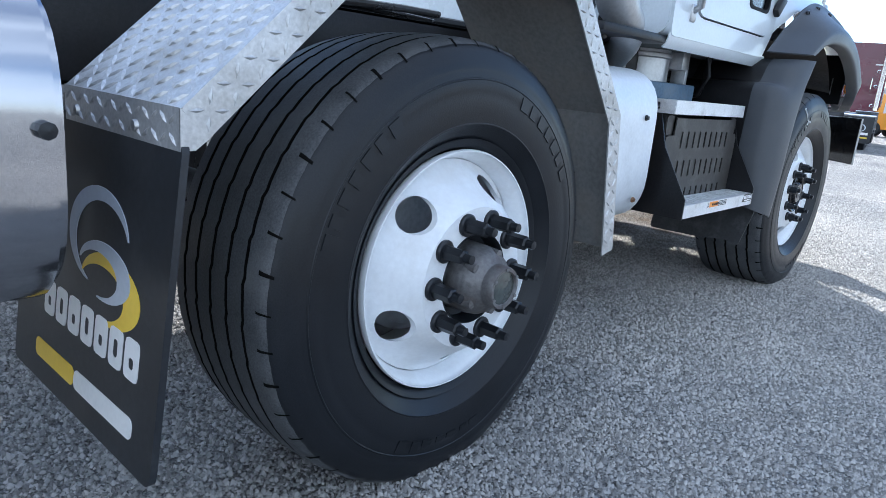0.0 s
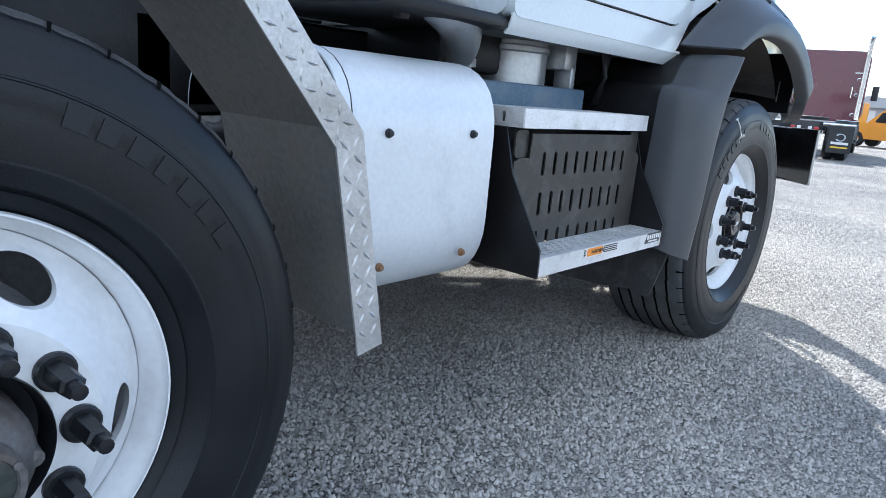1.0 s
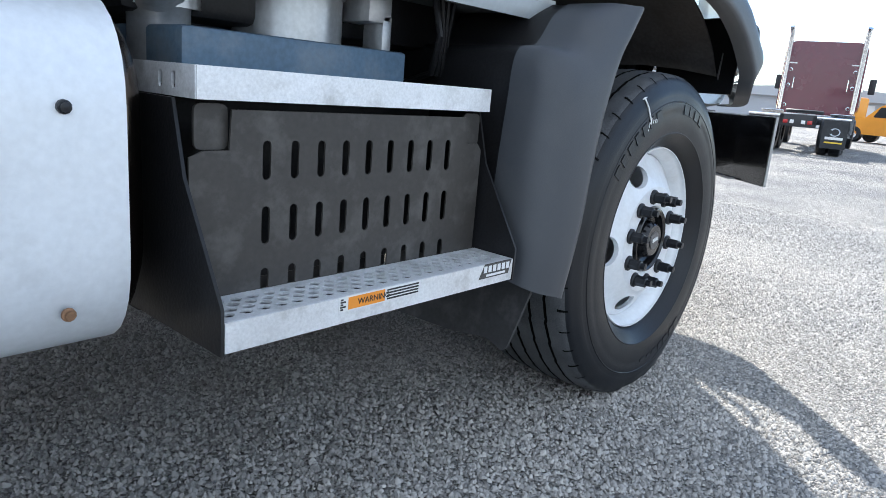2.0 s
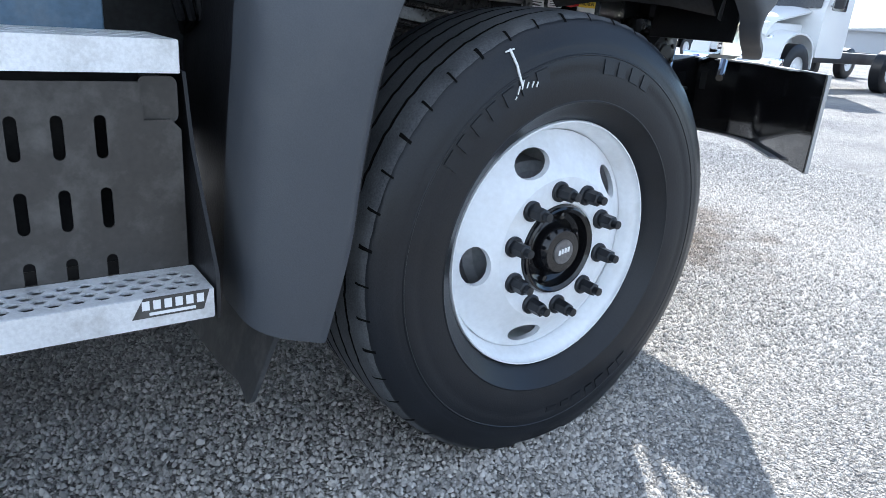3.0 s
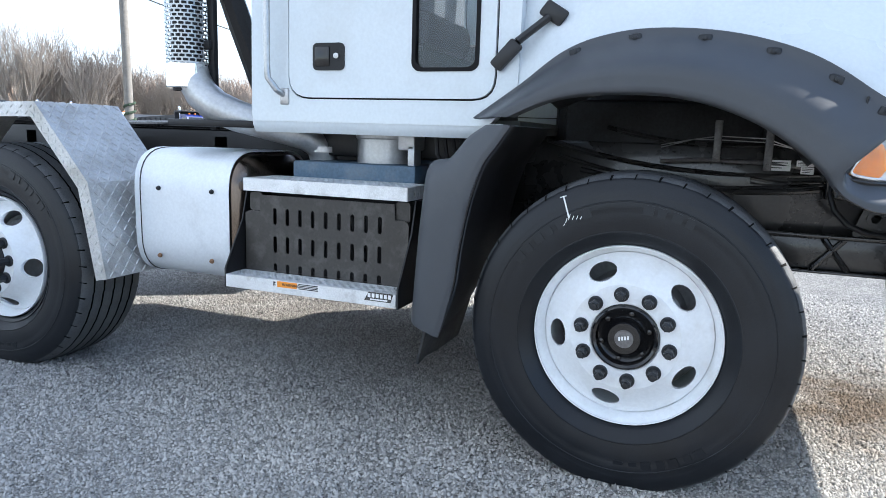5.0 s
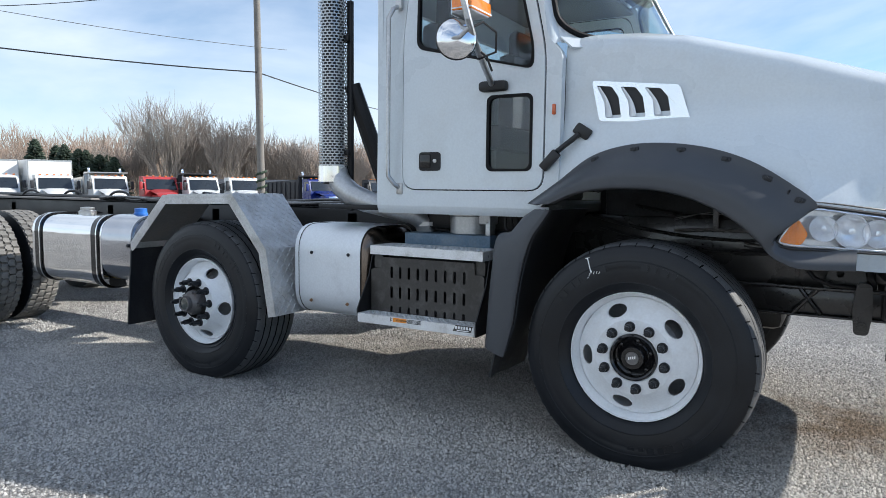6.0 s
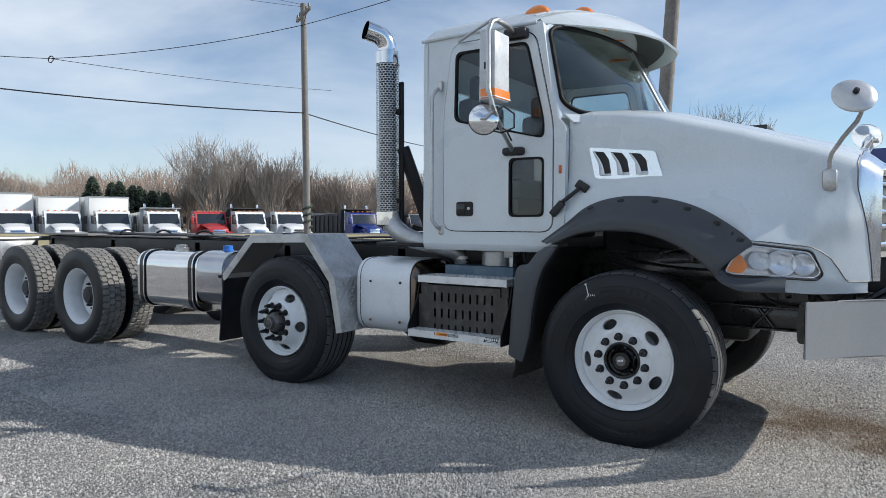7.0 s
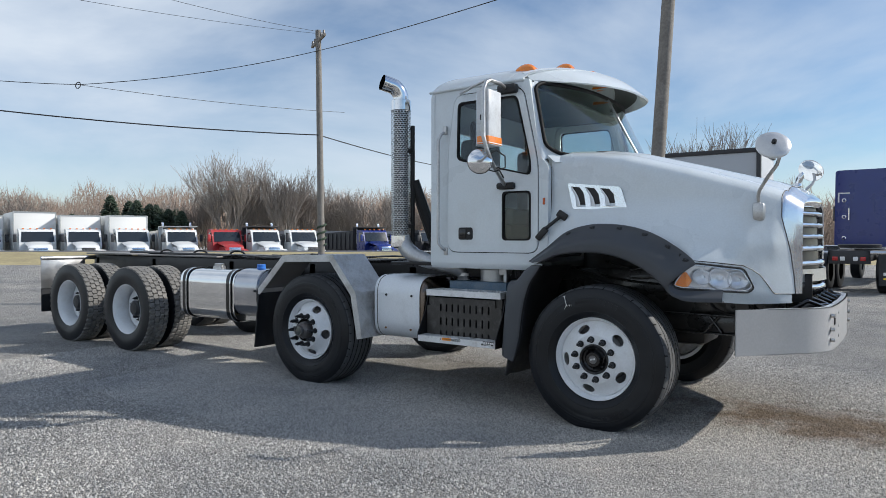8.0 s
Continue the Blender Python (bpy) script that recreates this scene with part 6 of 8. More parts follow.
for k in range(4):
    y = -0.38 + 0.205 * k
    part("badge_bar", Geo().box(0.0, 0.006, y, y + 0.15, 1.105, 1.175).moved(on_nose(-0.004)), M["ink"], shell)
    part("badge_cut", Geo().box(0.004, 0.009, y + 0.045, y + 0.10, 1.118, 1.160).moved(on_nose(-0.004)), M["steel"], shell)
part("hood_ornament", Geo().lathe([(0.0, 0.035), (0.012, 0.034), (0.03, 0.022), (0.07, 0.028), (0.10, 0.018), (0.115, 0.0)], 14, axis="z").moved(lambda p: Vector((1.18 + p.x + 0.35 * p.z, p.y, 1.800 + p.z))), M["chrome"], truck, "small plain chrome hood ornament")
part("radiator", Geo().box(1.08, 1.18, -0.48, 0.48, 0.95, 1.66, 0.01), M["black"], truck)

# -- bumper --
plan = [(0.965, -1.232), (1.12, -1.068), (1.275, -0.904)] + [(1.275 * (1 - q) ** 2 + 2 * 1.402 * q * (1 - q) + 1.440 * q * q, -0.904 * (1 - q) ** 2 - 2 * 0.806 * q * (1 - q) - 0.640 * q * q) for q in (0.15, 0.3, 0.45, 0.6, 0.75, 0.9, 1.0)] + [(1.457, -0.40), (1.465, 0.0)]
plan += [(x, -y) for x, y in reversed(plan[:-1])]


def inset(d):
    """The bumper's line moved in by d."""
    out = []
    for i, (x, y) in enumerate(plan):
        a, b = Vector(plan[max(i - 1, 0)]), Vector(plan[min(i + 1, len(plan) - 1)])
        t = (b - a).normalized()
        out.append((x - t.y * d, y + t.x * d))
    return out


back, inner, inner2 = inset(0.010), inset(0.012), inset(0.016)
bump = part("bumper", Geo().plate(plan + back[::-1], axis="z", t0=0.626, t1=0.918), M["bumper"], truck, "grey painted steel bumper with rounded corners")
part("bumper_back", Geo().plate(inner + inner2[::-1], axis="z", t0=0.628, t1=0.916), M["blackgloss"], bump, "black painted inside of the bumper")
for z in (0.912, 0.626):
    lip = inset(0.045)
    part("bumper_lip", Geo().plate(plan[1:-1] + lip[1:-1][::-1], axis="z", t0=z, t1=z + 0.006), M["bumper"], bump)
for y in (-0.52, 0.52):
    # Dark blocks paint the shade of two openings; the bumper isn't cut.
    part("tow_opening", Geo().box(1.430, 1.4475, y - 0.045, y + 0.045, 0.79, 0.86, 0.0).moved(lambda p: Vector((p.x + 0.0035, p.y, p.z))), M["ink"], bump, "dark block for the shade of a square opening")
    for dy in (-0.14, 0.14):
        for z in (0.70, 0.77, 0.86):
            part("bumper_bolt", Geo().lathe([(1.436, 0.014), (1.460, 0.012), (1.462, 0.0)], 10, axis="x", o=(0, y + dy, z)), M["steel"], bump)
for y in (-0.43, 0.43):
    part("bumper_bracket", Geo().box(1.0, 1.43, y - 0.02, y + 0.02, 0.66, 0.92, 0.004), M["blackgloss"], truck)
for k in range(6):
    g = Geo().tube([(1.15 + 0.03 * k, -0.75 + 0.25 * k, 0.86), (1.30, -0.66 + 0.25 * k, 0.95), (1.38, -0.5 + 0.22 * k, 0.90)], 0.014, 8)
    part("bumper_pipe", g, M["blackgloss"], truck, "black pipe behind the bumper")

# -- works seen through the wheel arch --
part("spring_hanger", Geo().plate(rounded([(0.860, 0.600), (0.918, 0.600), (0.932, 0.70), (0.925, 0.84), (0.865, 0.84), (0.850, 0.72)], 0.02, 3), axis="y", t0=-0.58, t1=-0.45).lathe([(-0.592, 0.0), (-0.592, 0.018), (-0.58, 0.020)], 12, o=(0.890, 0, 0.645)), M["framegloss"], truck, "black spring hanger")
part("steering_box", Geo().lathe([(-0.60, 0.0), (-0.60, 0.030), (-0.592, 0.034), (-0.590, 0.062), (-0.57, 0.072), (-0.55, 0.088), (-0.44, 0.095)], 28, o=(1.02, 0, 0.93)).box(0.93, 1.14, -0.52, -0.44, 0.83, 1.05, 0.03), M["framegloss"], truck, "black steering gear box")
for k in range(6):
    a = radians(60 * k)
    part("gear_bolt", Geo().lathe([(-0.588, 0.008), (-0.600, 0.008), (-0.601, 0.0)], 6, o=(1.02 + 0.048 * math.sin(a), 0, 0.93 + 0.048 * math.cos(a))), M["framegloss"], truck)
lower_rail = part("lower_arm", Geo().box(0.30, 1.30, -0.485, -0.42, 0.665, 0.790, 0.008), M["framegloss"], truck, "black lower frame extension")
part("rail_lip", Geo().box(0.30, 1.30, -0.520, -0.470, 0.790, 0.802, 0.003), M["framegloss"], lower_rail)
part("rail_flange", Geo().box(0.30, 1.30, -0.515, -0.470, 0.655, 0.665, 0.003), M["framegloss"], lower_rail)
for x, lean in ((0.60, 0.10), (0.72, -0.09), (0.98, 0.0), (1.12, 0.05)):
    part("rail_brace", Geo().tube([(x, -0.50, 0.668), (x + lean, -0.50, 0.788)], 0.011, 8), M["framegloss"], lower_rail)
web = part("bracket_web", Geo().plate(rounded([(0.720, 0.800), (0.905, 0.800), (0.900, 0.880), (0.835, 0.985), (0.790, 0.985), (0.745, 0.88)], 0.02, 3), [[(0.795 + 0.017 * math.cos(2 * math.pi * q / 12), 0.870 + 0.017 * math.sin(2 * math.pi * q / 12)) for q in range(12)]], axis="y", t0=-0.475, t1=-0.462), M["framegloss"], truck, "black cast bracket web")
part("web_boss", Geo().lathe([(-0.46, 0.034), (-0.486, 0.032), (-0.486, 0.019), (-0.46, 0.018)], 20, o=(0.795, 0, 0.870)), M["framegloss"], web)
# hoses and lines that hang in soft bows along the frame
for k, (x0, z0, x1, z1, bow, rad) in enumerate(((-0.45, 1.12, 0.60, 1.02, 0.05, 0.010), (-0.40, 1.06, 0.62, 0.985, 0.06, 0.008), (-0.30, 1.00, 0.60, 0.965, 0.04, 0.012), (0.36, 0.998, 0.64, 1.000, 0.012, 0.006), (0.36, 0.980, 0.64, 0.985, 0.014, 0.006), (0.38, 0.962, 0.62, 0.968, 0.010, 0.007), (-0.20, 1.18, 0.45, 1.13, 0.03, 0.009))):
    pts = [(lerp(x0, x1, i / 12), -0.452 - 0.012 * math.sin(0.5 * i + k), lerp(z0, z1, i / 12) - 4 * bow * (i / 12) * (1 - i / 12)) for i in range(13)]
    part("hose", Geo().tube(pts, rad, 8), M["framegloss"], truck, "thin black engine hose")
part("hose", Geo().tube([(0.640, -0.50, 1.02), (0.628, -0.52, 0.955), (0.645, -0.54, 0.90), (0.690, -0.55, 0.850), (0.760, -0.55, 0.820), (0.870, -0.53, 0.812)], 0.010, 10), M["black"], truck, "thick black hose")
for k in range(2):
    part("wire_lead", Geo().tube([(0.02, -0.50, 1.115 - 0.01 * k), (0.14, -0.505, 1.140), (0.23, -0.505, 1.155 - 0.014 * k), (0.40, -0.505, 1.150 - 0.014 * k), (0.50, -0.50, 1.115)], 0.0022, 6), M["steel"], truck, "thin pale wire")
part("air_line", Geo().tube([(0.02, -0.49, 1.050), (0.18, -0.495, 1.062), (0.40, -0.495, 1.060), (0.55, -0.49, 1.045)], 0.008, 8), M["hubgrey"], truck, "grey air line")
for x, z0, z1 in ((0.228, 1.060, 1.215), (0.410, 1.030, 1.215)):
    part("strut", Geo().box(x - 0.014, x + 0.014, -0.520, -0.505, z0, z1, 0.003).lathe([(-0.520, 0.009), (-0.528, 0.008), (-0.529, 0.0)], 8, o=(x, 0, z0 + 0.018)), M["hubgrey"], truck, "grey brown steel strut")
for x, z, w, h in ((0.445, 1.052, 0.092, 0.040), (0.540, 1.062, 0.060, 0.022), (0.548, 1.036, 0.044, 0.026)):
    lab = part("label_plate", Geo().box(x - w / 2, x + w / 2, -0.500, -0.496, z - h / 2, z + h / 2), M["paper"], truck, "small white printed label")
    for k in range(3):
        part("label_line", Geo().box(x - w * 0.42, x + w * (0.38 - 0.1 * k), -0.5012, -0.5002, z + h * (0.22 - 0.24 * k), z + h * (0.30 - 0.24 * k)), M["ink"], lab)
part("red_lead", Geo().tube([(0.575, -0.50, 1.066), (0.61, -0.505, 1.062), (0.645, -0.50, 1.068)], 0.006, 8), M["red"], truck, "short red cable")
part("engine_block", Geo().box(-0.40, 0.40, -0.40, 0.40, 0.72, 1.30, 0.05), M["void"], truck)
part("frame_cover", Geo().box(-0.55, 0.95, -0.445, -0.41, 0.79, 1.12, 0.01), M["framegloss"], truck, "oily black frame side")
# caution sticker on the housing
cau = part("caution_sticker", Geo().box(0.598, 0.682, -0.525, -0.522, 0.985, 1.105), M["paper"], truck, "white and yellow caution sticker")
part("sticker_field", Geo().box(0.599, 0.681, -0.5262, -0.5255, 1.078, 1.104), M["yellow"], cau)
words("sticker_words", "CAUTION", 0.0155, M["ink"], cau, pose(0.603, -0.5268, 1.0845) @ FACE_RIGHT)
g = Geo()
for k in range(6):
    g.box(0.604, 0.676 - 0.008 * (k % 3), -0.5262, -0.5255, 1.004 + 0.011 * k, 1.008 + 0.011 * k)
part("sticker_text", g, M["ink"], cau)
part("sticker_board", Geo().box(0.56, 0.72, -0.520, -0.46, 0.95, 1.15, 0.01), M["blackgloss"], truck)
for o in (cau, *cau.children, bpy.data.objects["sticker_board"]):
    if o.parent == truck:
        o.location += Vector((0.052, 0.03, -0.018))

# -- exhaust stack --
SX, SY = -1.908, -0.96
g = Geo()
cols, rows_n, r = 20, 66, 0.089
z0, z1 = 1.40, 2.56
for j in range(rows_n):
    for i in range(cols):
        t0 = (i + 0.5 * (j % 2)) / cols * 2 * math.pi
        dt, dz = 2 * math.pi / cols, (z1 - z0) / rows_n
        zz = z0 + j * dz
        P = lambda a, b: (SX + r * math.cos(t0 + a * dt), SY + r * math.sin(t0 + a * dt), zz + b * dz)
        vs = [P(a, b) for a, b in ((0, 0), (0.5, 0), (1, 0), (1, 1), (0.5, 1), (0, 1), (0.12, 0.20), (0.5, 0.15), (0.88, 0.20), (0.88, 0.80), (0.5, 0.85), (0.12, 0.80))]
        g.add(vs, [(0, 1, 7, 6), (1, 2, 8, 7), (2, 3, 9, 8), (3, 4, 10, 9), (4, 5, 11, 10), (5, 0, 6, 11)])
stack = part("exhaust_guard", g, M["guardsteel"], truck, "perforated bright steel exhaust guard", sharp=60)
part("guard_band", Geo().lathe([(2.55, 0.090), (2.55, 0.093), (2.635, 0.093), (2.64, 0.088), (2.64, 0.06)], 40, axis="z", o=(SX, SY, 0)), M["polish"], stack)
part("guard_band", Geo().lathe([(1.300, 0.06), (1.300, 0.089), (1.305, 0.093), (1.41, 0.093), (1.41, 0.090)], 40, axis="z", o=(SX, SY, 0)), M["polish"], stack)
part("exhaust_pipe", Geo().lathe([(1.29, 0.066), (2.62, 0.066)], 32, axis="z", o=(SX, SY, 0)), M["void"], stack)
BR = 0.120
turns = [(BR * (1 - math.cos(radians(q))), BR * math.sin(radians(q))) for q in range(0, 78, 7)] + [(BR * (1 - math.cos(radians(77))) + 0.085, BR * math.sin(radians(77)) + 0.020)]
bend = [(SX, SY, 2.60)] + [(SX - 0.50 * q, SY - 0.87 * q, 2.650 + h) for q, h in turns]
part("exhaust_tip", Geo().tube(bend, 0.070, 28, cap=False), M["polish"], stack, "bent bright exhaust tip")
part("tip_inside", Geo().tube(bend, 0.066, 28, cap=False).lathe([(2.64, 0.0), (2.64, 0.066)], 16, axis="z", o=(SX, SY, 0)), M["groove"], stack)
part("stack_post", Geo().box(-1.826, -1.792, -0.93, -0.90, 1.12, 2.42, 0.006), M["black"], truck, "black stack support post")
part("stack_brace", Geo().tube([(-1.822, -0.88, 1.93), (-1.745, -0.80, 1.60), (-1.64, -0.70, 1.18)], [0.05, 0.055, 0.06], 10), M["black"], truck, "black slanting intake pipe")
for z in (1.5, 2.2):
    part("stack_bracket", Geo().box(-1.87, -1.80, -0.95, -0.91, z - 0.02, z + 0.02, 0.004), M["black"], truck)
part("stack_foot", Geo().box(-2.0, -1.50, -1.02, -0.45, 1.13, 1.16, 0.006), M["black"], truck)

# -- mirrors --
for s in (-1, 1):
    k = Matrix.Diagonal((1, -s, 1, 1)) if s > 0 else Matrix.Identity(4)
    mv = lambda p: k @ p
    arm = Geo().tube([(-0.79, -1.05, 2.595), (-0.755, -1.20, 2.600), (-0.700, -1.44, 2.575), (-0.706, -1.485, 2.555), (-0.722, -1.50, 2.50), (-0.722, -1.495, 2.16), (-0.705, -1.48, 2.07), (-0.722, -1.38, 1.985), (-0.745, -1.25, 1.915), (-0.775, -1.10, 1.845), (-0.785, -1.06, 1.83)], 0.016, 10)
    arm.tube([(-1.22, -1.035, 2.605), (-0.95, -1.25, 2.60), (-0.715, -1.46, 2.575)], 0.010, 8).moved(mv)
    ma = part("door_mirror", arm, M["steel"], truck, "tall west coast door mirror with amber lamps")
    part("mirror_head", Geo().box(-0.800, -0.690, -1.475, -1.290, 2.105, 2.510, 0.010).moved(mv), M["mirrorshell"], ma, "bright mirror housing")
    part("mirror_glass", Geo().box(-0.804, -0.7995, -1.462, -1.303, 2.10, 2.485, 0.0).moved(mv), M["chrome"], ma)
    part("mirror_lamp", Geo().box(-0.790, -0.686, -1.481, -1.284, 2.112, 2.172, 0.006).moved(mv), M["amber"], ma, "amber mirror lamp")
    part("lamp_stripe", Geo().box(-0.792, -0.684, -1.4825, -1.2825, 2.118, 2.124).moved(mv), M["paper"], ma)
    part("mirror_mark", Geo().box(-0.765, -0.745, -1.4775, -1.4755, 2.29, 2.33).moved(mv), M["ink"], ma)
    part("convex_mirror", Geo().lathe([(0.0, 0.090), (-0.012, 0.092), (-0.016, 0.087), (-0.03, 0.055), (-0.034, 0.0)], 32).moved(lambda p: mv(pose(-0.780, -1.453, 1.988, 0, 0, 38) @ p)), M["chrome"], ma, "round convex mirror")
    part("convex_back", Geo().lathe([(-0.006, 0.096), (0.004, 0.096), (0.02, 0.084), (0.035, 0.05), (0.04, 0.0)], 28).moved(lambda p: mv(pose(-0.780, -1.451, 1.988, 0, 0, 38) @ p)), M["ink"], ma, "black mirror rim")
    part("mirror_strut", Geo().tube([(-0.785, -1.485, 1.985), (-0.75, -1.475, 1.99), (-0.712, -1.46, 2.03)], 0.011, 8).moved(mv), M["steel"], ma)
    part("mirror_foot", Geo().box(-0.86, -0.70, -1.085, -1.03, 1.800, 1.855, 0.02).moved(mv), M["ink"], ma, "black mirror bracket")
    part("mirror_foot", Geo().box(-0.86, -0.69, -1.075, -1.0, 2.555, 2.625, 0.02).moved(mv), M["ink"], ma, "black mirror bracket")
    part("mirror_cable", Geo().tube([(-0.72, -1.44, 2.03), (-0.68, -1.38, 2.07), (-0.64, -1.32, 2.03), (-0.66, -1.28, 1.95), (-0.74, -1.30, 1.92), (-0.80, -1.35, 1.94), (-0.76, -1.36, 1.985), (-0.70, -1.30, 1.93), (-0.72, -1.20, 1.88)], 0.006, 6).moved(mv), M["ink"], ma)
    # round mirror on the hood
    hm = part("hood_mirror", Geo().tube([(1.058, -0.832, 1.63), (1.058, -0.845, 1.69), (1.068, -0.86, 1.73), (1.124, -0.90, 1.815), (1.185, -0.955, 1.885), (1.203, -0.985, 1.925), (1.195, -1.01, 1.97), (1.180, -1.02, 2.015)], 0.012, 10).moved(mv), M["steel"], truck, "round hood mirror on a bent arm")
    part("mirror_foot", Geo().box(1.022, 1.098, -0.865, -0.795, 1.515, 1.645, 0.02).moved(mv), M["steel"], hm, "bright mirror foot")
    part("mirror_disc", Geo().lathe([(0.0, 0.104), (-0.010, 0.106), (-0.016, 0.101), (-0.030, 0.065), (-0.036, 0.0)], 36).moved(lambda p: mv(pose(1.168, -1.00, 2.005, -32, 0, 20) @ Vector((p.x, p.y, p.z)))), M["mirrorback"], hm, "pale domed mirror back")
    part("mirror_face", Geo().lathe([(0.0015, 0.0), (0.0015, 0.098), (0.0, 0.104)], 36).moved(lambda p: mv(pose(1.168, -1.00, 2.005, -32, 0, 20) @ p)), M["chrome"], hm)
    part("mirror_hub", Geo().lathe([(-0.030, 0.016), (-0.055, 0.014), (-0.058, 0.0)], 12).moved(lambda p: mv(pose(1.168, -1.00, 2.005, -32, 0, 20) @ p)), M["ink"], hm)


# the cab, hood, stack and mirrors are warped to fit the camera's view: lower, the nose shorter
def fitted_to_view(p):
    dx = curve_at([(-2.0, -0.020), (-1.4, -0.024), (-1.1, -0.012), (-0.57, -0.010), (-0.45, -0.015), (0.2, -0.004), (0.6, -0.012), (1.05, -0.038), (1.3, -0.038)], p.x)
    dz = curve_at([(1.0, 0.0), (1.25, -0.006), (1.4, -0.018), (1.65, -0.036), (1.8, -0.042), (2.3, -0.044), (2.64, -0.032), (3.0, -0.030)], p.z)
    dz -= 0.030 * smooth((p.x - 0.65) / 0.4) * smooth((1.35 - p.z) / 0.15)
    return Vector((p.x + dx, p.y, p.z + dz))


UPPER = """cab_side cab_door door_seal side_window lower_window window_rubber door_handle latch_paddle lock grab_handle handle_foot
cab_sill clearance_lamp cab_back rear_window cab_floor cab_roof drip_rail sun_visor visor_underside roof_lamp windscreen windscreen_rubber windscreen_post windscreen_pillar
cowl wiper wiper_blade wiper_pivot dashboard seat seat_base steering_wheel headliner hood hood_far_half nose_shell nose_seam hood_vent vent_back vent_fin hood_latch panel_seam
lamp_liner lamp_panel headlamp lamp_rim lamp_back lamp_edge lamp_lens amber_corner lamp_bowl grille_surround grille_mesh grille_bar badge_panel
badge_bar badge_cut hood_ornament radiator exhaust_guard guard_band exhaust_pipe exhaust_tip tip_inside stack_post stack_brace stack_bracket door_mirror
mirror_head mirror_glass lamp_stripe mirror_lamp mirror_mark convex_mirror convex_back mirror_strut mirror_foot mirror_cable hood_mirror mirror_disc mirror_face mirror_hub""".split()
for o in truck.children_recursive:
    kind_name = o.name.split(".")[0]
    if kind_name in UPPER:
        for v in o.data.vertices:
            v.co = fitted_to_view(v.co)
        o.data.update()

# ---- round about ----


def afar(depth, side):
    """A place on the far side of the yard: so far ahead, so far to the right of the camera's last view line."""
    p = EYE + AHEAD * depth + RIGHT * side
    return p.x, p.y


VIEW_TURN = math.degrees(math.atan2(AHEAD.y, AHEAD.x))

# grassy bank and road that close the yard
g = Geo()
prof = [(32.5, -0.03), (34.5, 0.05), (37, 0.28), (39, 0.45), (40, 0.50)]
g.sheet(lambda u, v: (*afar(lerp(32.5, 40, u), lerp(-70, 60, v)), curve_at(prof, lerp(32.5, 40, u)) + 0.03 * noise.noise((u * 6, v * 60, 1))), 16, 70)
tagged(part("grass_verge", g, M["grass"]), "dry tan winter grass bank beside the road", "grass", kind="structure")
g = Geo().sheet(lambda u, v: (*afar(lerp(39.9, 43.4, u), lerp(-75, 65, v)), 0.49 + 0.06 * math.sin(math.pi * u)), 6, 20, thick=1.4)
tagged(part("road", g, M["asphalt"]), "grey asphalt road beyond the verge", "road", kind="structure")
g = Geo().sheet(lambda u, v: (*afar(lerp(43.3, 140, u), lerp(-160, 150, v)), -0.68), 20, 20, thick=0.2)
tagged(part("far_lot", g, M["ground"]), "far gravel lot behind the road", "ground", kind="structure")


def wheel_set(par, xs, half, r, z):
    tyre = mesh_of("wheel", Geo().lathe([(-0.14, r * 0.5), (-0.15, r * 0.9), (-0.12, r), (0.12, r), (0.15, r * 0.9), (0.14, r * 0.5), (0.10, r * 0.45), (0.10, 0.0)], 24), M["rubber"])
    rim_m = mesh_of("rim", Geo().lathe([(-0.13, r * 0.54), (-0.10, r * 0.5), (-0.07, 0.1), (-0.11, 0.08), (-0.11, 0.0)], 20), M["wheelwhite"])
    for x in xs:
        for s in (-1, 1):
            w = new("wheel", tyre)
            w.parent, w.matrix_basis = par, pose(x, half * -s, z, 0, 0, 0 if s > 0 else 180)
            o = new("rim", rim_m)
            o.parent = w


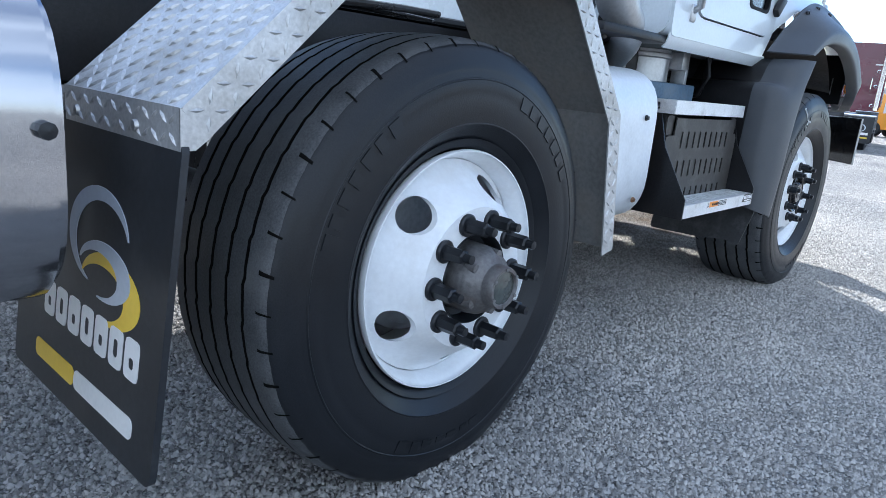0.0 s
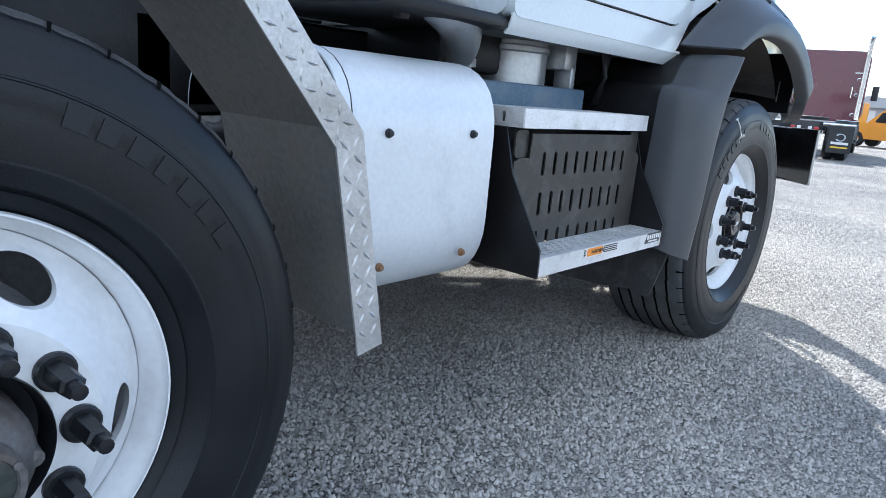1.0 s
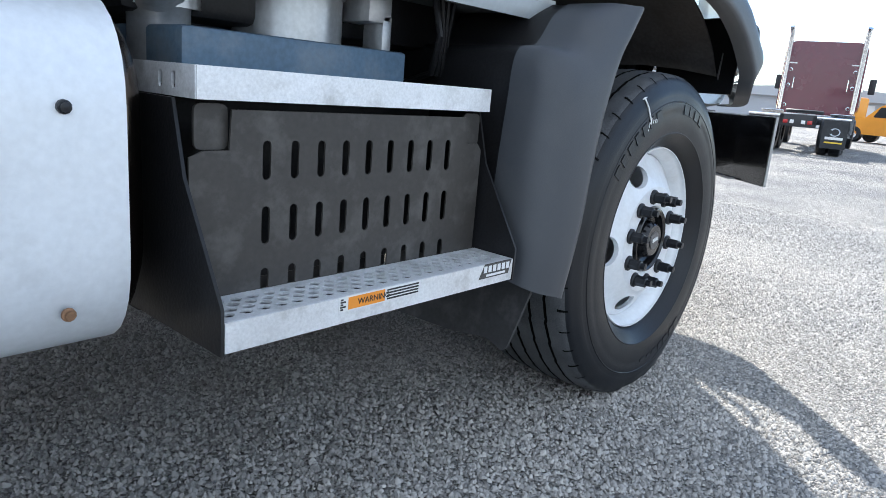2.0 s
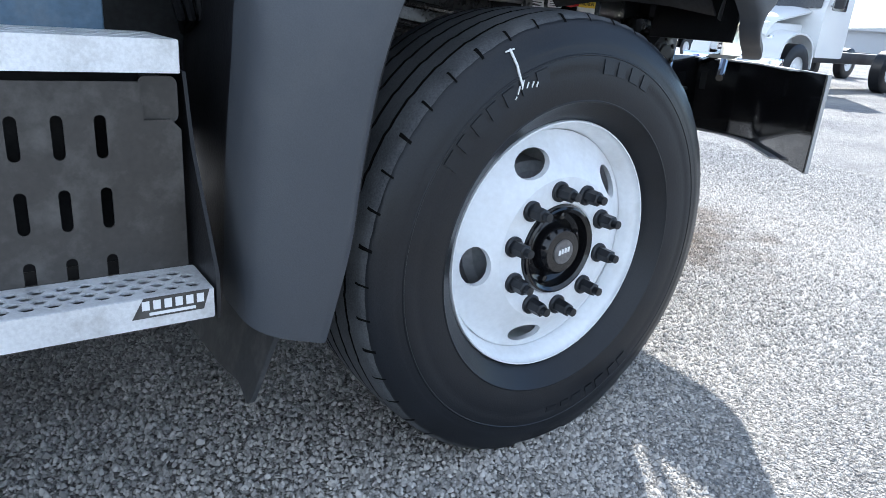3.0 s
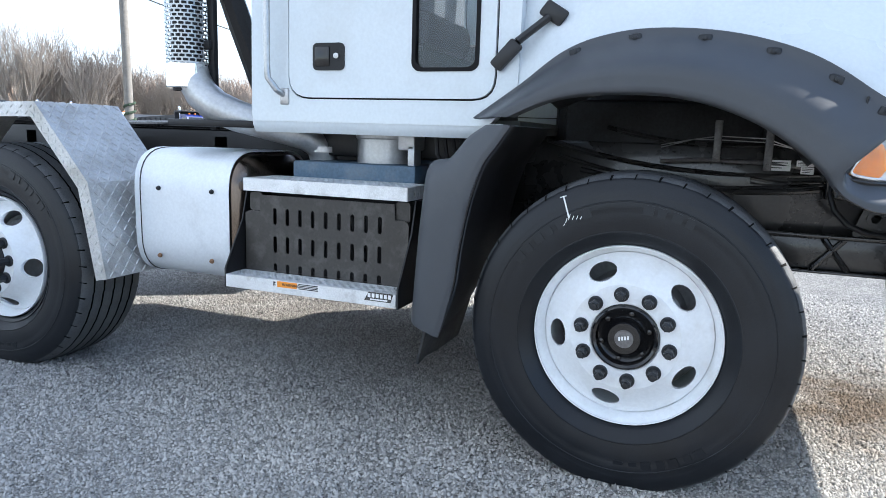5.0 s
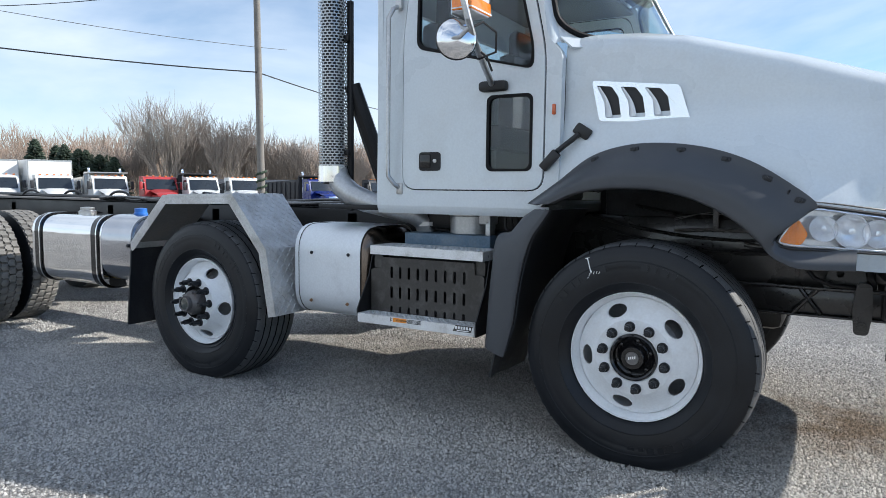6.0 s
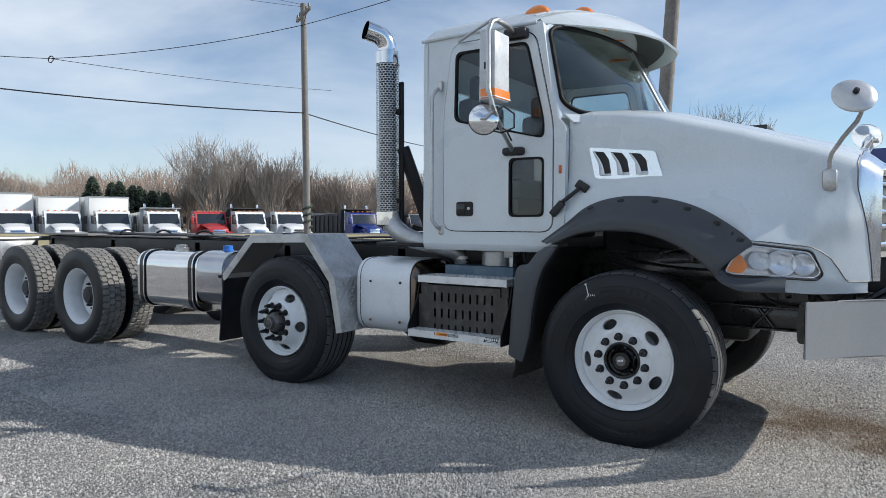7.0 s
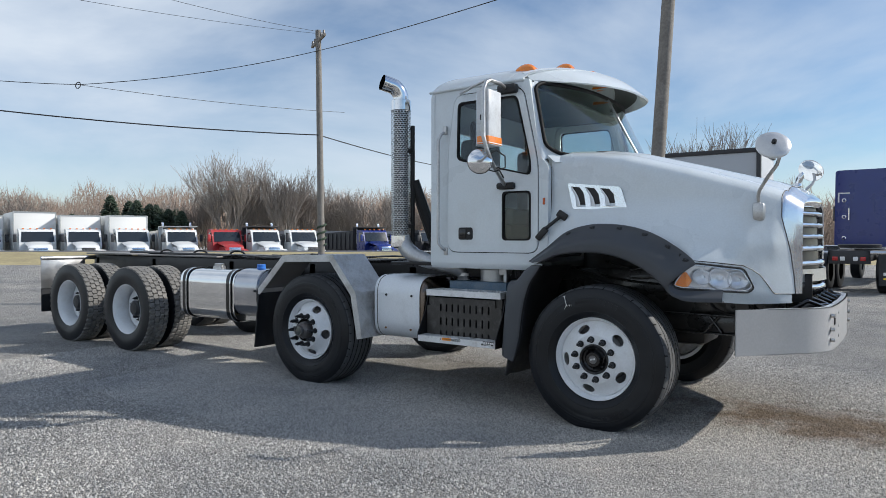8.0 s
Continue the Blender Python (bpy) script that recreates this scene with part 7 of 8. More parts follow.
def yard_truck(place, turn, paint, label, body, base=-0.68, chrome_grille=True, big=1.0):
    """A parked truck that faces +x: hood, cab, glass, grille, lamps, mirrors and what it carries."""
    t = thing("parked_truck", label, "truck", (*place, base), "trucks parked beyond the road", turn)
    P = M[paint]
    hood = Geo().sheet(lambda u, v: (lerp(0.35, 1.75, u), lerp(-0.78, 0.78, v) * (1 - 0.16 * u), lerp(1.75, 1.45, u) - 0.10 * (2 * v - 1) ** 4 - 0.25 * max(0, u - 0.85) / 0.15), 10, 14, thick=0.04)
    hood.box(0.35, 1.70, -0.64, 0.64, 0.75, 1.40, 0.05)
    part("hood", hood, P, t)
    for s in (-1, 1):
        part("fender", Geo().sheet(lambda u, v: (1.15 + 0.62 * math.cos(math.pi * (1 - u)), s * lerp(0.60, 1.08, v), 0.55 + 0.68 * math.sin(math.pi * u) ** 0.6 - 0.05 * v), 12, 4, thick=0.04), P, t)
        part("headlamp", Geo().box(1.50, 1.66, s * 0.62 - 0.14, s * 0.62 + 0.14, 0.98, 1.14, 0.04), M["chrome"], t)
        m = part("mirror", Geo().box(0.30, 0.40, s * 1.30 - 0.10, s * 1.30 + 0.10, 1.75, 2.25, 0.03), P if paint != "farwhite" else M["fardark"], t)
        part("mirror_arm", Geo().tube([(0.2, s * 1.0, 2.2), (0.32, s * 1.3, 2.2), (0.32, s * 1.3, 1.8), (0.2, s * 1.0, 1.8)], 0.02, 6), M["steel"], m)
        part("side_window", Geo().plate(rounded([(-0.45, 1.72), (0.18, 1.72), (0.02, 2.38), (-0.45, 2.38)], 0.05, 3), axis="y", t0=s * 1.062, t1=s * 1.068), M["farglass"], t)
    cab = Geo().plate(rounded([(-0.75, 0.75), (0.42, 0.75), (0.40, 1.70), (0.08, 2.50), (-0.10, 2.60), (-0.75, 2.60)], 0.08, 4), axis="y", t0=-1.06, t1=1.06)
    part("cab", cab, P, t)
    part("windscreen", Geo().sheet(lambda u, v: (lerp(0.405, 0.115, u) + 0.05 * math.sin(math.pi * v) + 0.014, lerp(-0.96, 0.96, v) * (1 - 0.05 * u), lerp(1.75, 2.42, u)), 4, 12, thick=0.01), M["farglass"], t, "dark windscreen")
    gr = part("grille", Geo().box(1.68, 1.775, -0.42, 0.42, 0.72, 1.36, 0.05), M["chrome" if chrome_grille else "fardark"], t)
    for k in range(6):
        part("grille_bar", Geo().box(1.776, 1.786, -0.36, 0.36, 0.78 + 0.09 * k, 0.815 + 0.09 * k), M["fardark"], gr)
    part("bumper", Geo().box(1.70, 1.92, -1.15, 1.15, 0.42, 0.70, 0.04), M["chrome" if chrome_grille else "fardark"], t)
    for k in range(5):
        part("roof_lamp", Geo().box(-0.05, 0.06, -0.8 + 0.4 * k - 0.06, -0.8 + 0.4 * k + 0.06, 2.59, 2.66, 0.02), M["amber"], t)
    wheel_set(t, (1.15, -3.2, -4.4) if body != "none" else (1.15, -3.2), 0.98, 0.5, 0.5)
    part("chassis", Geo().box(-6.2, 1.6, -0.42, 0.42, 0.62, 0.88, 0.02), M["fardark"], t)
    if body == "box":
        b = part("cargo_box", Geo().box(-7.6, -0.95, -1.24, 1.24, 1.02, 3.58 * big, 0.04), M["farbox"], t, "white cargo box")
        for s in (-1, 1):
            part("box_trim", Geo().tube([(-0.95, s * 1.235, 1.05), (-0.95, s * 1.235, 3.56 * big)], 0.035, 6), M["steel"], b)
            part("side_rail", Geo().box(-7.6, -0.95, s * 1.245 - 0.01, s * 1.245 + 0.01, 1.02, 1.14), M["steel"], b)
            for k in range(9):
                part("side_seam", Geo().box(-7.2 + 0.7 * k, -7.185 + 0.7 * k, s * 1.243 - 0.004, s * 1.243 + 0.004, 1.15, 3.48 * big), M["steel"], b)
        part("top_rail", Geo().box(-0.955, -0.94, -1.24, 1.24, 3.48 * big, 3.575 * big), M["steel"], b)
    elif body.startswith("dump"):
        D = M[{"dumpwhite": "farbox", "dumpdark": "fardark", "dumpgrey": "steel"}[body]]
        dump = Geo()
        for s in (-1, 1):
            dump.plate([(-5.9, 1.1), (-1.15, 1.1), (-0.95, 2.55), (-5.9, 2.35)], axis="y", t0=s * 1.20, t1=s * 1.24)
        dump.box(-5.9, -1.0, -1.2, 1.2, 1.05, 1.15)
        dump.box(-1.10, -1.02, -1.22, 1.22, 1.1, 2.80, 0.01)
        dump.plate([(-1.05, 2.72), (-0.1, 2.78), (-0.1, 2.84), (-1.05, 2.84)], axis="y", t0=-1.2, t1=1.2)
        b = part("dump_body", dump, D, t, "open dump body with a cab shield")
        for k in range(7):
            for s in (-1, 1):
                part("body_rib", Geo().box(-5.6 + 0.68 * k, -5.52 + 0.68 * k, s * 1.27 - 0.035, s * 1.27 + 0.035, 1.1, 2.35, 0.01), D, b)
        for s in (-1, 1):
            part("exhaust_tube", Geo().tube([(-0.88, s * 0.95, 1.2), (-0.88, s * 0.95, 2.95), (-0.95, s * 0.95, 3.08)], 0.07, 10), M["chrome"], t)
    return t


HEAD = VIEW_TURN + 180 + 38
# the row is placed by picture column to fit the camera's view
for px, d, paint, body, label, big in (
    (66, 45.0, "farwhite", "box", "white box truck parked with its front to the road", 1.06),
    (148, 45.8, "farwhite", "box", "white box truck with a dark grille", 1.0),
    (234, 46.4, "farwhite", "box", "white box truck with a chrome grille", 1.0),
    (320, 47.0, "farwhite", "dumpgrey", "white dump truck with a grey tarp frame", 1.0),
    (400, 47.6, "farred", "none", "red service truck with amber roof lights", 1.0),
    (468, 48.2, "farwhite", "dumpdark", "white dump truck with a dark body and chrome stacks", 1.0),
    (535, 49.4, "farwhite", "none", "white day cab truck", 1.0),
    (662, 51.0, "farblue", "dumpdark", "blue dump truck with a dark body", 1.0),
    (-30, 44.8, "farwhite", "box", "white box truck at the row's end", 1.0),
    (760, 53.0, "fardark", "none", "dark truck half hidden in the row", 1.0),
):
    yard_truck(afar(d, (px - 784) / 1191 * d), HEAD, paint, label, body, chrome_grille=px not in (148, 535), big=big)
# low dark shed roof and hedge line behind the row
tagged(part("shed", Geo().box(-5.8, 5.8, -1.5, 1.5, 0, 2.35, 0.05).plate([(-1.8, 2.30), (1.8, 2.30), (0, 2.62)], axis="x", t0=-6.0, t1=6.0), M["fardark"], at=pose(*afar(60, -10.0), -0.68, 0, 0, VIEW_TURN - 90)), "long dark low shed behind the trucks", "shed")

# -- tractors parked on the near side of the yard --
def tractor(place, turn, paint, label, stacks=True):
    """A road tractor seen from behind: frame, drive wheels, flaps, lamps and the back of its sleeper. It faces +x."""
    t = thing("road_tractor", label, "truck", (*place, 0), "tractors parked in the yard", turn)
    part("chassis", Geo().box(0.0, 8.2, -0.45, -0.35, 0.80, 1.05, 0.01).box(0.0, 8.2, 0.35, 0.45, 0.80, 1.05, 0.01).box(0.0, 0.12, -0.45, 0.45, 0.72, 1.05, 0.01), M["fardark"], t)
    wheel_set(t, (0.75, 2.05), 0.98, 0.51, 0.51)
    for y in (-0.66, 0.66):
        tyre = mesh_of("inner_wheel", Geo().lathe([(-0.13, 0.28), (-0.14, 0.46), (-0.11, 0.51), (0.11, 0.51), (0.14, 0.46), (0.13, 0.28)], 24), M["rubber"])
        for x in (0.75, 2.05):
            o = new("inner_wheel", tyre)
            o.parent, o.matrix_basis = t, pose(x, y, 0.51)
    wheel_set(t, (7.4,), 1.0, 0.52, 0.52)
    part("fifth_wheel", Geo().lathe([(1.10, 0.0), (1.10, 0.48), (1.18, 0.50), (1.20, 0.46), (1.20, 0.0)], 28, axis="z", o=(1.45, 0, 0)), M["fardark"], t, "black fifth wheel plate")
    for s in (-1, 1):
        f = part("mud_flap", Geo().box(-0.02, -0.005, s * 0.93 - 0.30, s * 0.93 + 0.30, 0.22, 0.98, 0.0), M["blackrubber"], t, "black flap with a pale mark")
        part("flap_mark", Geo().plate([(p[0] * 0.13 + s * 0.93, p[1] * 0.11 + 0.66) for p in [(math.cos(radians(a)), math.sin(radians(a))) for a in range(30, 331, 20)]] + [(p[0] * 0.09 + s * 0.93 - 0.01, p[1] * 0.085 + 0.66) for p in [(math.cos(radians(a)), math.sin(radians(a))) for a in range(330, 29, -20)]], axis="x", t0=-0.026, t1=-0.021), M["silverprint"], f)
        part("flap_bar", Geo().box(-0.026, -0.021, s * 0.93 - 0.21, s * 0.93 + 0.21, 0.46, 0.53), M["paper"], f)
        part("flap_stripe", Geo().box(-0.026, -0.021, s * 0.93 - 0.21, s * 0.93 + 0.21, 0.36, 0.40), M["yellow"], f)
        part("flap_hanger", Geo().tube([(0.0, s * 0.45, 1.0), (0.0, s * 1.25, 1.0)], 0.04, 8), M["chrome"], t)
        part("quarter_fender", Geo().sheet(lambda u, v: (2.05 + 0.62 * math.sin(lerp(0.1, 1.7, u)), s * lerp(0.62, 1.24, v), 0.55 + 0.60 * math.cos(lerp(0.1, 1.7, u))), 10, 2, thick=0.01), M["chrome"], t)
        if stacks:
            part("exhaust_tube", Geo().tube([(4.45, s * 1.05, 1.2), (4.45, s * 1.05, 3.65), (4.35, s * 1.08, 3.85)], 0.075, 12), M["chrome"], t, "chrome stack")
        part("tail_lamp", Geo().box(-0.02, 0.02, s * 0.30 - 0.06, s * 0.30 + 0.06, 0.80, 0.90, 0.01), M["red"], t)
        part("reverse_lamp", Geo().box(-0.02, 0.02, s * 0.14 - 0.05, s * 0.14 + 0.05, 0.80, 0.90, 0.01), M["paper"], t)
        part("mirror", Geo().box(6.2, 6.35, s * 1.42 - 0.10, s * 1.42 + 0.10, 1.9, 2.4, 0.03), M["fardark"], t)
    part("deck_plate", Geo().box(2.9, 4.4, -0.7, 0.7, 1.05, 1.09, 0.005), M["steel"], t)
    sl = Geo().plate(rounded([(-1.18, 1.10), (1.18, 1.10), (1.16, 3.42), (-1.16, 3.42)], 0.34 if stacks else 0.10, 6), axis="x", t0=4.6, t1=6.3)
    slp = part("sleeper", sl, M[paint], t, "tall sleeper cab back")
    for s in (-1, 1):
        part("reflective_corner", Geo().box(4.590, 4.598, s * 0.93 - 0.16, s * 0.93 + 0.16, 2.70, 2.74).box(4.590, 4.598, s * 1.07 - 0.02, s * 1.07 + 0.02, 2.44, 2.72), M["paper"], slp)
        part("grab_bar", Geo().tube([(4.6, s * 0.78, 1.85), (4.52, s * 0.78, 1.9), (4.52, s * 0.78, 2.25), (4.6, s * 0.78, 2.3)], 0.018, 6), M["chrome"], slp)
        for z in (1.35, 2.0, 2.5):
            part("round_lamp", Geo().lathe([(4.60, 0.06), (4.585, 0.06), (4.58, 0.04), (4.60, 0.035)], 16, axis="x", o=(0, s * 0.92, z)), M["chrome"], slp)
    part("cab", Geo().box(6.25, 7.2, -1.08, 1.08, 1.05, 2.72, 0.12), M[paint], t)
    part("hood", Geo().box(7.1, 8.7, -0.78, 0.78, 0.85, 1.85, 0.12), M[paint], t)
    return t


tractor((16.7, 2.7), 9, "maroon", "maroon sleeper tractor with chrome stacks and black flaps").scale = (0.93, 0.93, 0.91)
tractor((25.0, 0.4), 2, "farwhite", "white tractor further along the yard row")
tractor((0.64, 13.48), 84, "farblue", "blue sleeper tractor with black mud flaps", stacks=False)
tractor((25.5, 14.8), 66, "farblue", "blue sleeper tractor beside a red truck")
yard_truck((20.5, 10.5), 180, "farred", "red and white truck parked across the yard", "none", base=0)
yard_truck((14.35, 6.6), 180, "farwhite", "white day cab truck with a bright front wheel", "none", base=0)

# orange car beyond the maroon tractor
car = thing("orange_car", "orange yellow estate car parked across the yard", "car", (33.5, 2.9, 0), "", 75)
part("body", Geo().plate(rounded([(-2.3, 0.35), (2.3, 0.35), (2.3, 0.95), (1.2, 1.08), (-2.2, 1.10)], 0.15, 4), axis="y", t0=-0.9, t1=0.9), M["taxi"], car)
part("cabin", Geo().plate(rounded([(-2.15, 1.05), (1.1, 1.05), (0.45, 1.66), (-1.95, 1.68)], 0.12, 4), axis="y", t0=-0.82, t1=0.82), M["taxi"], car)
for s in (-1, 1):
    for a, b in ((-1.85, -0.95), (-0.85, 0.0), (0.1, 0.75)):
        part("window", Geo().plate(rounded([(a, 1.12), (b, 1.12), (b - (0.25 if b > 0.5 else 0), 1.56), (a, 1.56)], 0.06, 3), axis="y", t0=s * 0.825, t1=s * 0.83), M["farglass"], car)
wheel_set(car, (-1.4, 1.4), 0.80, 0.34, 0.34)
part("roof_lamp", Geo().box(-0.6, 0.3, -0.4, 0.4, 1.68, 1.78, 0.04), M["amber"], car)
bus = thing("yellow_machine", "yellow work machine standing beyond the tractors", "machine", (58, 10.0, 0), "", 20)
part("body", Geo().box(-2.2, 2.2, -1.1, 1.1, 0.7, 2.6, 0.2), M["taxi"], bus)
part("boom", Geo().tube([(1.5, 0, 2.4), (3.0, 0, 4.2), (4.4, 0, 3.2)], 0.22, 10), M["taxi"], bus)
wheel_set(bus, (-1.4, 1.4), 1.0, 0.6, 0.6)
shop = thing("workshop_building", "pale grey metal workshop with a shallow roof", "building", (70, 14, 0), "", 8)
part("wall", Geo().box(-6, 6, -16, 16, 0, 2.5), M["roofgrey"], shop)
part("roof", Geo().plate([(-17, 2.45), (17, 2.45), (0, 3.6)], axis="x", t0=-6.5, t1=6.5), M["roofgrey"], shop)
part("door", Geo().box(-6.1, -6.0, -4, 0, 0, 2.2), M["farwhite"], shop)
# pale box trailer behind the hood
tr = thing("box_trailer", "pale grey box trailer with a dark top rail", "trailer", (-2.95, 14.9, 0), "", 0)
body = part("trailer_box", Geo().box(-3.2, 1.5, -1.2, 1.2, 1.1, 3.66, 0.02), M["roofgrey"], tr)
part("top_rail", Geo().box(-3.25, 1.55, -1.23, 1.23, 3.64, 3.76, 0.01), M["fardark"], body)
part("corner_post", Geo().box(1.45, 1.56, -1.24, -1.12, 1.1, 3.74, 0.01), M["fardark"], body)
part("trailer_door", Geo().box(-0.2, 0.5, -1.215, -1.20, 1.3, 3.2, 0.0), M["roofgrey"], body)
wheel_set(tr, (-2.2, -1.0), 1.0, 0.5, 0.5)
part("trailer_leg", Geo().box(0.9, 1.05, -0.6, -0.45, 0, 1.1).box(0.9, 1.05, 0.45, 0.6, 0, 1.1), M["fardark"], tr)


# -- poles and wires --
def pole(x, y, h, r, lean=0.0, arms=True, label="weathered grey wooden utility pole"):
    t = thing("utility_pole", label, "pole", (x, y, 0), "utility poles")
    part("post", Geo().tube([(0, 0, -0.2), (lean * 0.5, 0, h * 0.5), (lean, 0, h)], [r, r * 0.88, r * 0.76], 14), M["pole"], t)
    if arms:
        a = part("cross_arm", Geo().box(-1.15, 1.15, -0.06, 0.06, -0.06, 0.06, 0.01), M["pole"], t, at=pose(lean, 0, h - 0.5, 0, 0, 150))
        for k in (-1.0, -0.55, 0.55, 1.0):
            part("insulator", Geo().lathe([(0.06, 0.03), (0.10, 0.07), (0.16, 0.06), (0.24, 0.05), (0.26, 0.0)], 10, axis="z"), M["hubgrey"], a, at=pose(k, 0, 0))
        for s in (-1, 1):
            part("arm_brace", Geo().tube([(s * 0.6, 0, -0.05), (0, 0.02, -0.55)], 0.02, 6), M["hubgrey"], a)
    return t


pole(-21.15, 17.3, 11.2, 0.17, -0.18)
pole(-2.84, 8.9, 13.5, 0.155, 0.85, arms=False, label="thick weathered pole behind the cab")
vine = part("cable_guard", Geo().tube([(-21.15 + 0.2 * math.cos(a * 0.9), 17.3 + 0.2 * math.sin(a * 0.9), 1.0 + 0.045 * a) for a in range(24)], 0.05, 6), M["conifer"])
tagged(vine, "dark green creeper round the pole's foot", "creeper")


def wire(a, b, sag, r=0.012, label="thin black overhead power line"):
    a, b = Vector(a), Vector(b)
    pts = [a.lerp(b, i / 30) - Vector((0, 0, sag * 4 * (i / 30) * (1 - i / 30))) for i in range(31)]
    tagged(part("overhead_wire", Geo().tube(pts, r, 5), M["wire"]), label, "wire", "overhead wires")


POLE_TOP = afar(32.0, -5.88)
COIL = afar(30.0, -16.2)
wire((*POLE_TOP, 10.2), (-2.3, 8.9, 7.65), 0.12, 0.016)
wire((*POLE_TOP, 10.2), (*COIL, 8.15), 0.25, 0.016)
wire((*COIL, 8.15), (*afar(26.5, -22.0), 7.95), 0.1, 0.016)
wire((*COIL, 8.15), (*afar(40.0, -5.84), 8.77), 0.15, 0.013)
wire((*POLE_TOP, 6.22), (*afar(25.0, -20.5), 6.55), 0.2, 0.028, "thick black overhead cable")
wire((*POLE_TOP, 6.22), (*afar(60.0, 2.5), 7.3), 0.25, 0.028, "thick black overhead cable")
wire((*POLE_TOP, 11.0), (*afar(24.0, -13.8), 9.94), 0.1, 0.008)
wire((*POLE_TOP, 11.1), (*afar(21.0, -9.8), 9.1), 0.1, 0.008)
tagged(part("wire_coil", Geo().tube([(COIL[0] + 0.22 * math.cos(k * 0.8), COIL[1], 8.12 + 0.14 * math.sin(k * 0.8)) for k in range(20)], 0.02, 5), M["wire"]), "coil of black cable on the power line", "cable")


# -- bare trees --
def bare_tree(seed, height, spread, stems):
    """A leafless tree: tapered trunk, limbs that fork upwards, and many fine twigs."""
    rg = random.Random(seed)
    wood, twigs = Geo(), Geo()

    def grow(p, d, length, r, level):
        n = 3
        pts, rs, q = [p], [r], p
        for k in range(n):
            d = (d + Vector((rg.uniform(-1, 1), rg.uniform(-1, 1), rg.uniform(-0.2, 0.7))) * 0.13).normalized()
            q = q + d * length / n
            pts.append(q)
            rs.append(r * (1 - 0.45 * (k + 1) / n))
        (wood if level == 0 else twigs).tube(pts, rs, 5 if level < 2 else 3, cap=False)
        if level < 4:
            for k in range(rg.randint(3, 5) if level < 3 else 4):
                t = rg.uniform(0.35, 1.0)
                i = min(int(t * n), n - 1)
                b = pts[i].lerp(pts[i + 1], t * n - i)
                out = Vector((rg.uniform(-1, 1), rg.uniform(-1, 1), 0)).normalized()
                nd = (d * 0.9 + out * rg.uniform(0.35, 0.75) * spread + Vector((0, 0, 0.35))).normalized()
                grow(b, nd, length * rg.uniform(0.55, 0.8), max(rs[i] * 0.6, 0.015), level + 1)

    for s in range(stems):
        a = 2 * math.pi * s / max(stems, 1) + rg.uniform(0, 1)
        lean = 0.28 * spread if stems > 1 else 0.03
        grow(Vector((0.15 * math.cos(a), 0.15 * math.sin(a), -0.3)) * (stems > 1) + Vector((0, 0, -0.2)), Vector((lean * math.cos(a), lean * math.sin(a), 1)).normalized(), height * 0.40, 0.11 if stems > 1 else 0.20, 0)
    return wood, twigs


tree_kinds = [bare_tree(3, 12, 0.85, 7), bare_tree(8, 10, 0.9, 6), bare_tree(15, 9, 1.15, 1), bare_tree(21, 10, 0.85, 4)]
tree_mesh = [(mesh_of("trunk", a, M["bark"], 60), mesh_of("crown", b, M["bark"], 60)) for a, b in tree_kinds]
spots = [(8, 82, 1, 0.7), (95, 84, 3, 0.62), (118, 80, 2, 1.0), (170, 83, 2, 1.05), (188, 86, 3, 0.65), (425, 78, 1, 0.95), (468, 78, 0, 0.95), (520, 80, 3, 0.95), (558, 78, 2, 0.8), (590, 82, 1, 0.8), (632, 80, 3, 0.75), (672, 79, 2, 1.0), (705, 80, 1, 0.8), (405, 74, 0, 1.08), (445, 76, 3, 1.0), (505, 76, 1, 1.08), (535, 79, 0, 0.85), (610, 80, 1, 0.85), (655, 78, 2, 1.0), (30, 78, 2, 1.25), (62, 80, 2, 1.15),
         (150, 84, 2, 0.75), (305, 78, 2, 1.1), (325, 82, 3, 0.9), (360, 82, 1, 0.8), (690, 82, 3, 0.9), (735, 84, 2, 0.9), (-40, 82, 1, 1.0), (-110, 80, 2, 1.0),
         (480, 86, 2, 0.9), (575, 88, 3, 0.9), (240, 90, 2, 0.8), (780, 84, 1, 0.9), (850, 84, 0, 0.8), (1256, 60, 0, 1.16), (1236, 66, 2, 0.85), (1420, 80, 0, 0.7)]
rg = random.Random(4)
for px, d, k, sc in spots:
    t = thing("bare_tree", ("leafless grey brown tree with many upright limbs", "leafless spreading tree at the wood's edge")[k == 2], "tree", (*afar(d, (px - 784) / 1191 * d), -0.7), "bare trees at the wood's edge", rg.uniform(0, 360))
    t.scale = (sc, sc, sc)
    for nm, me in zip(("trunk", "crown"), tree_mesh[k]):
        o = new(nm, me)
        o.parent = t

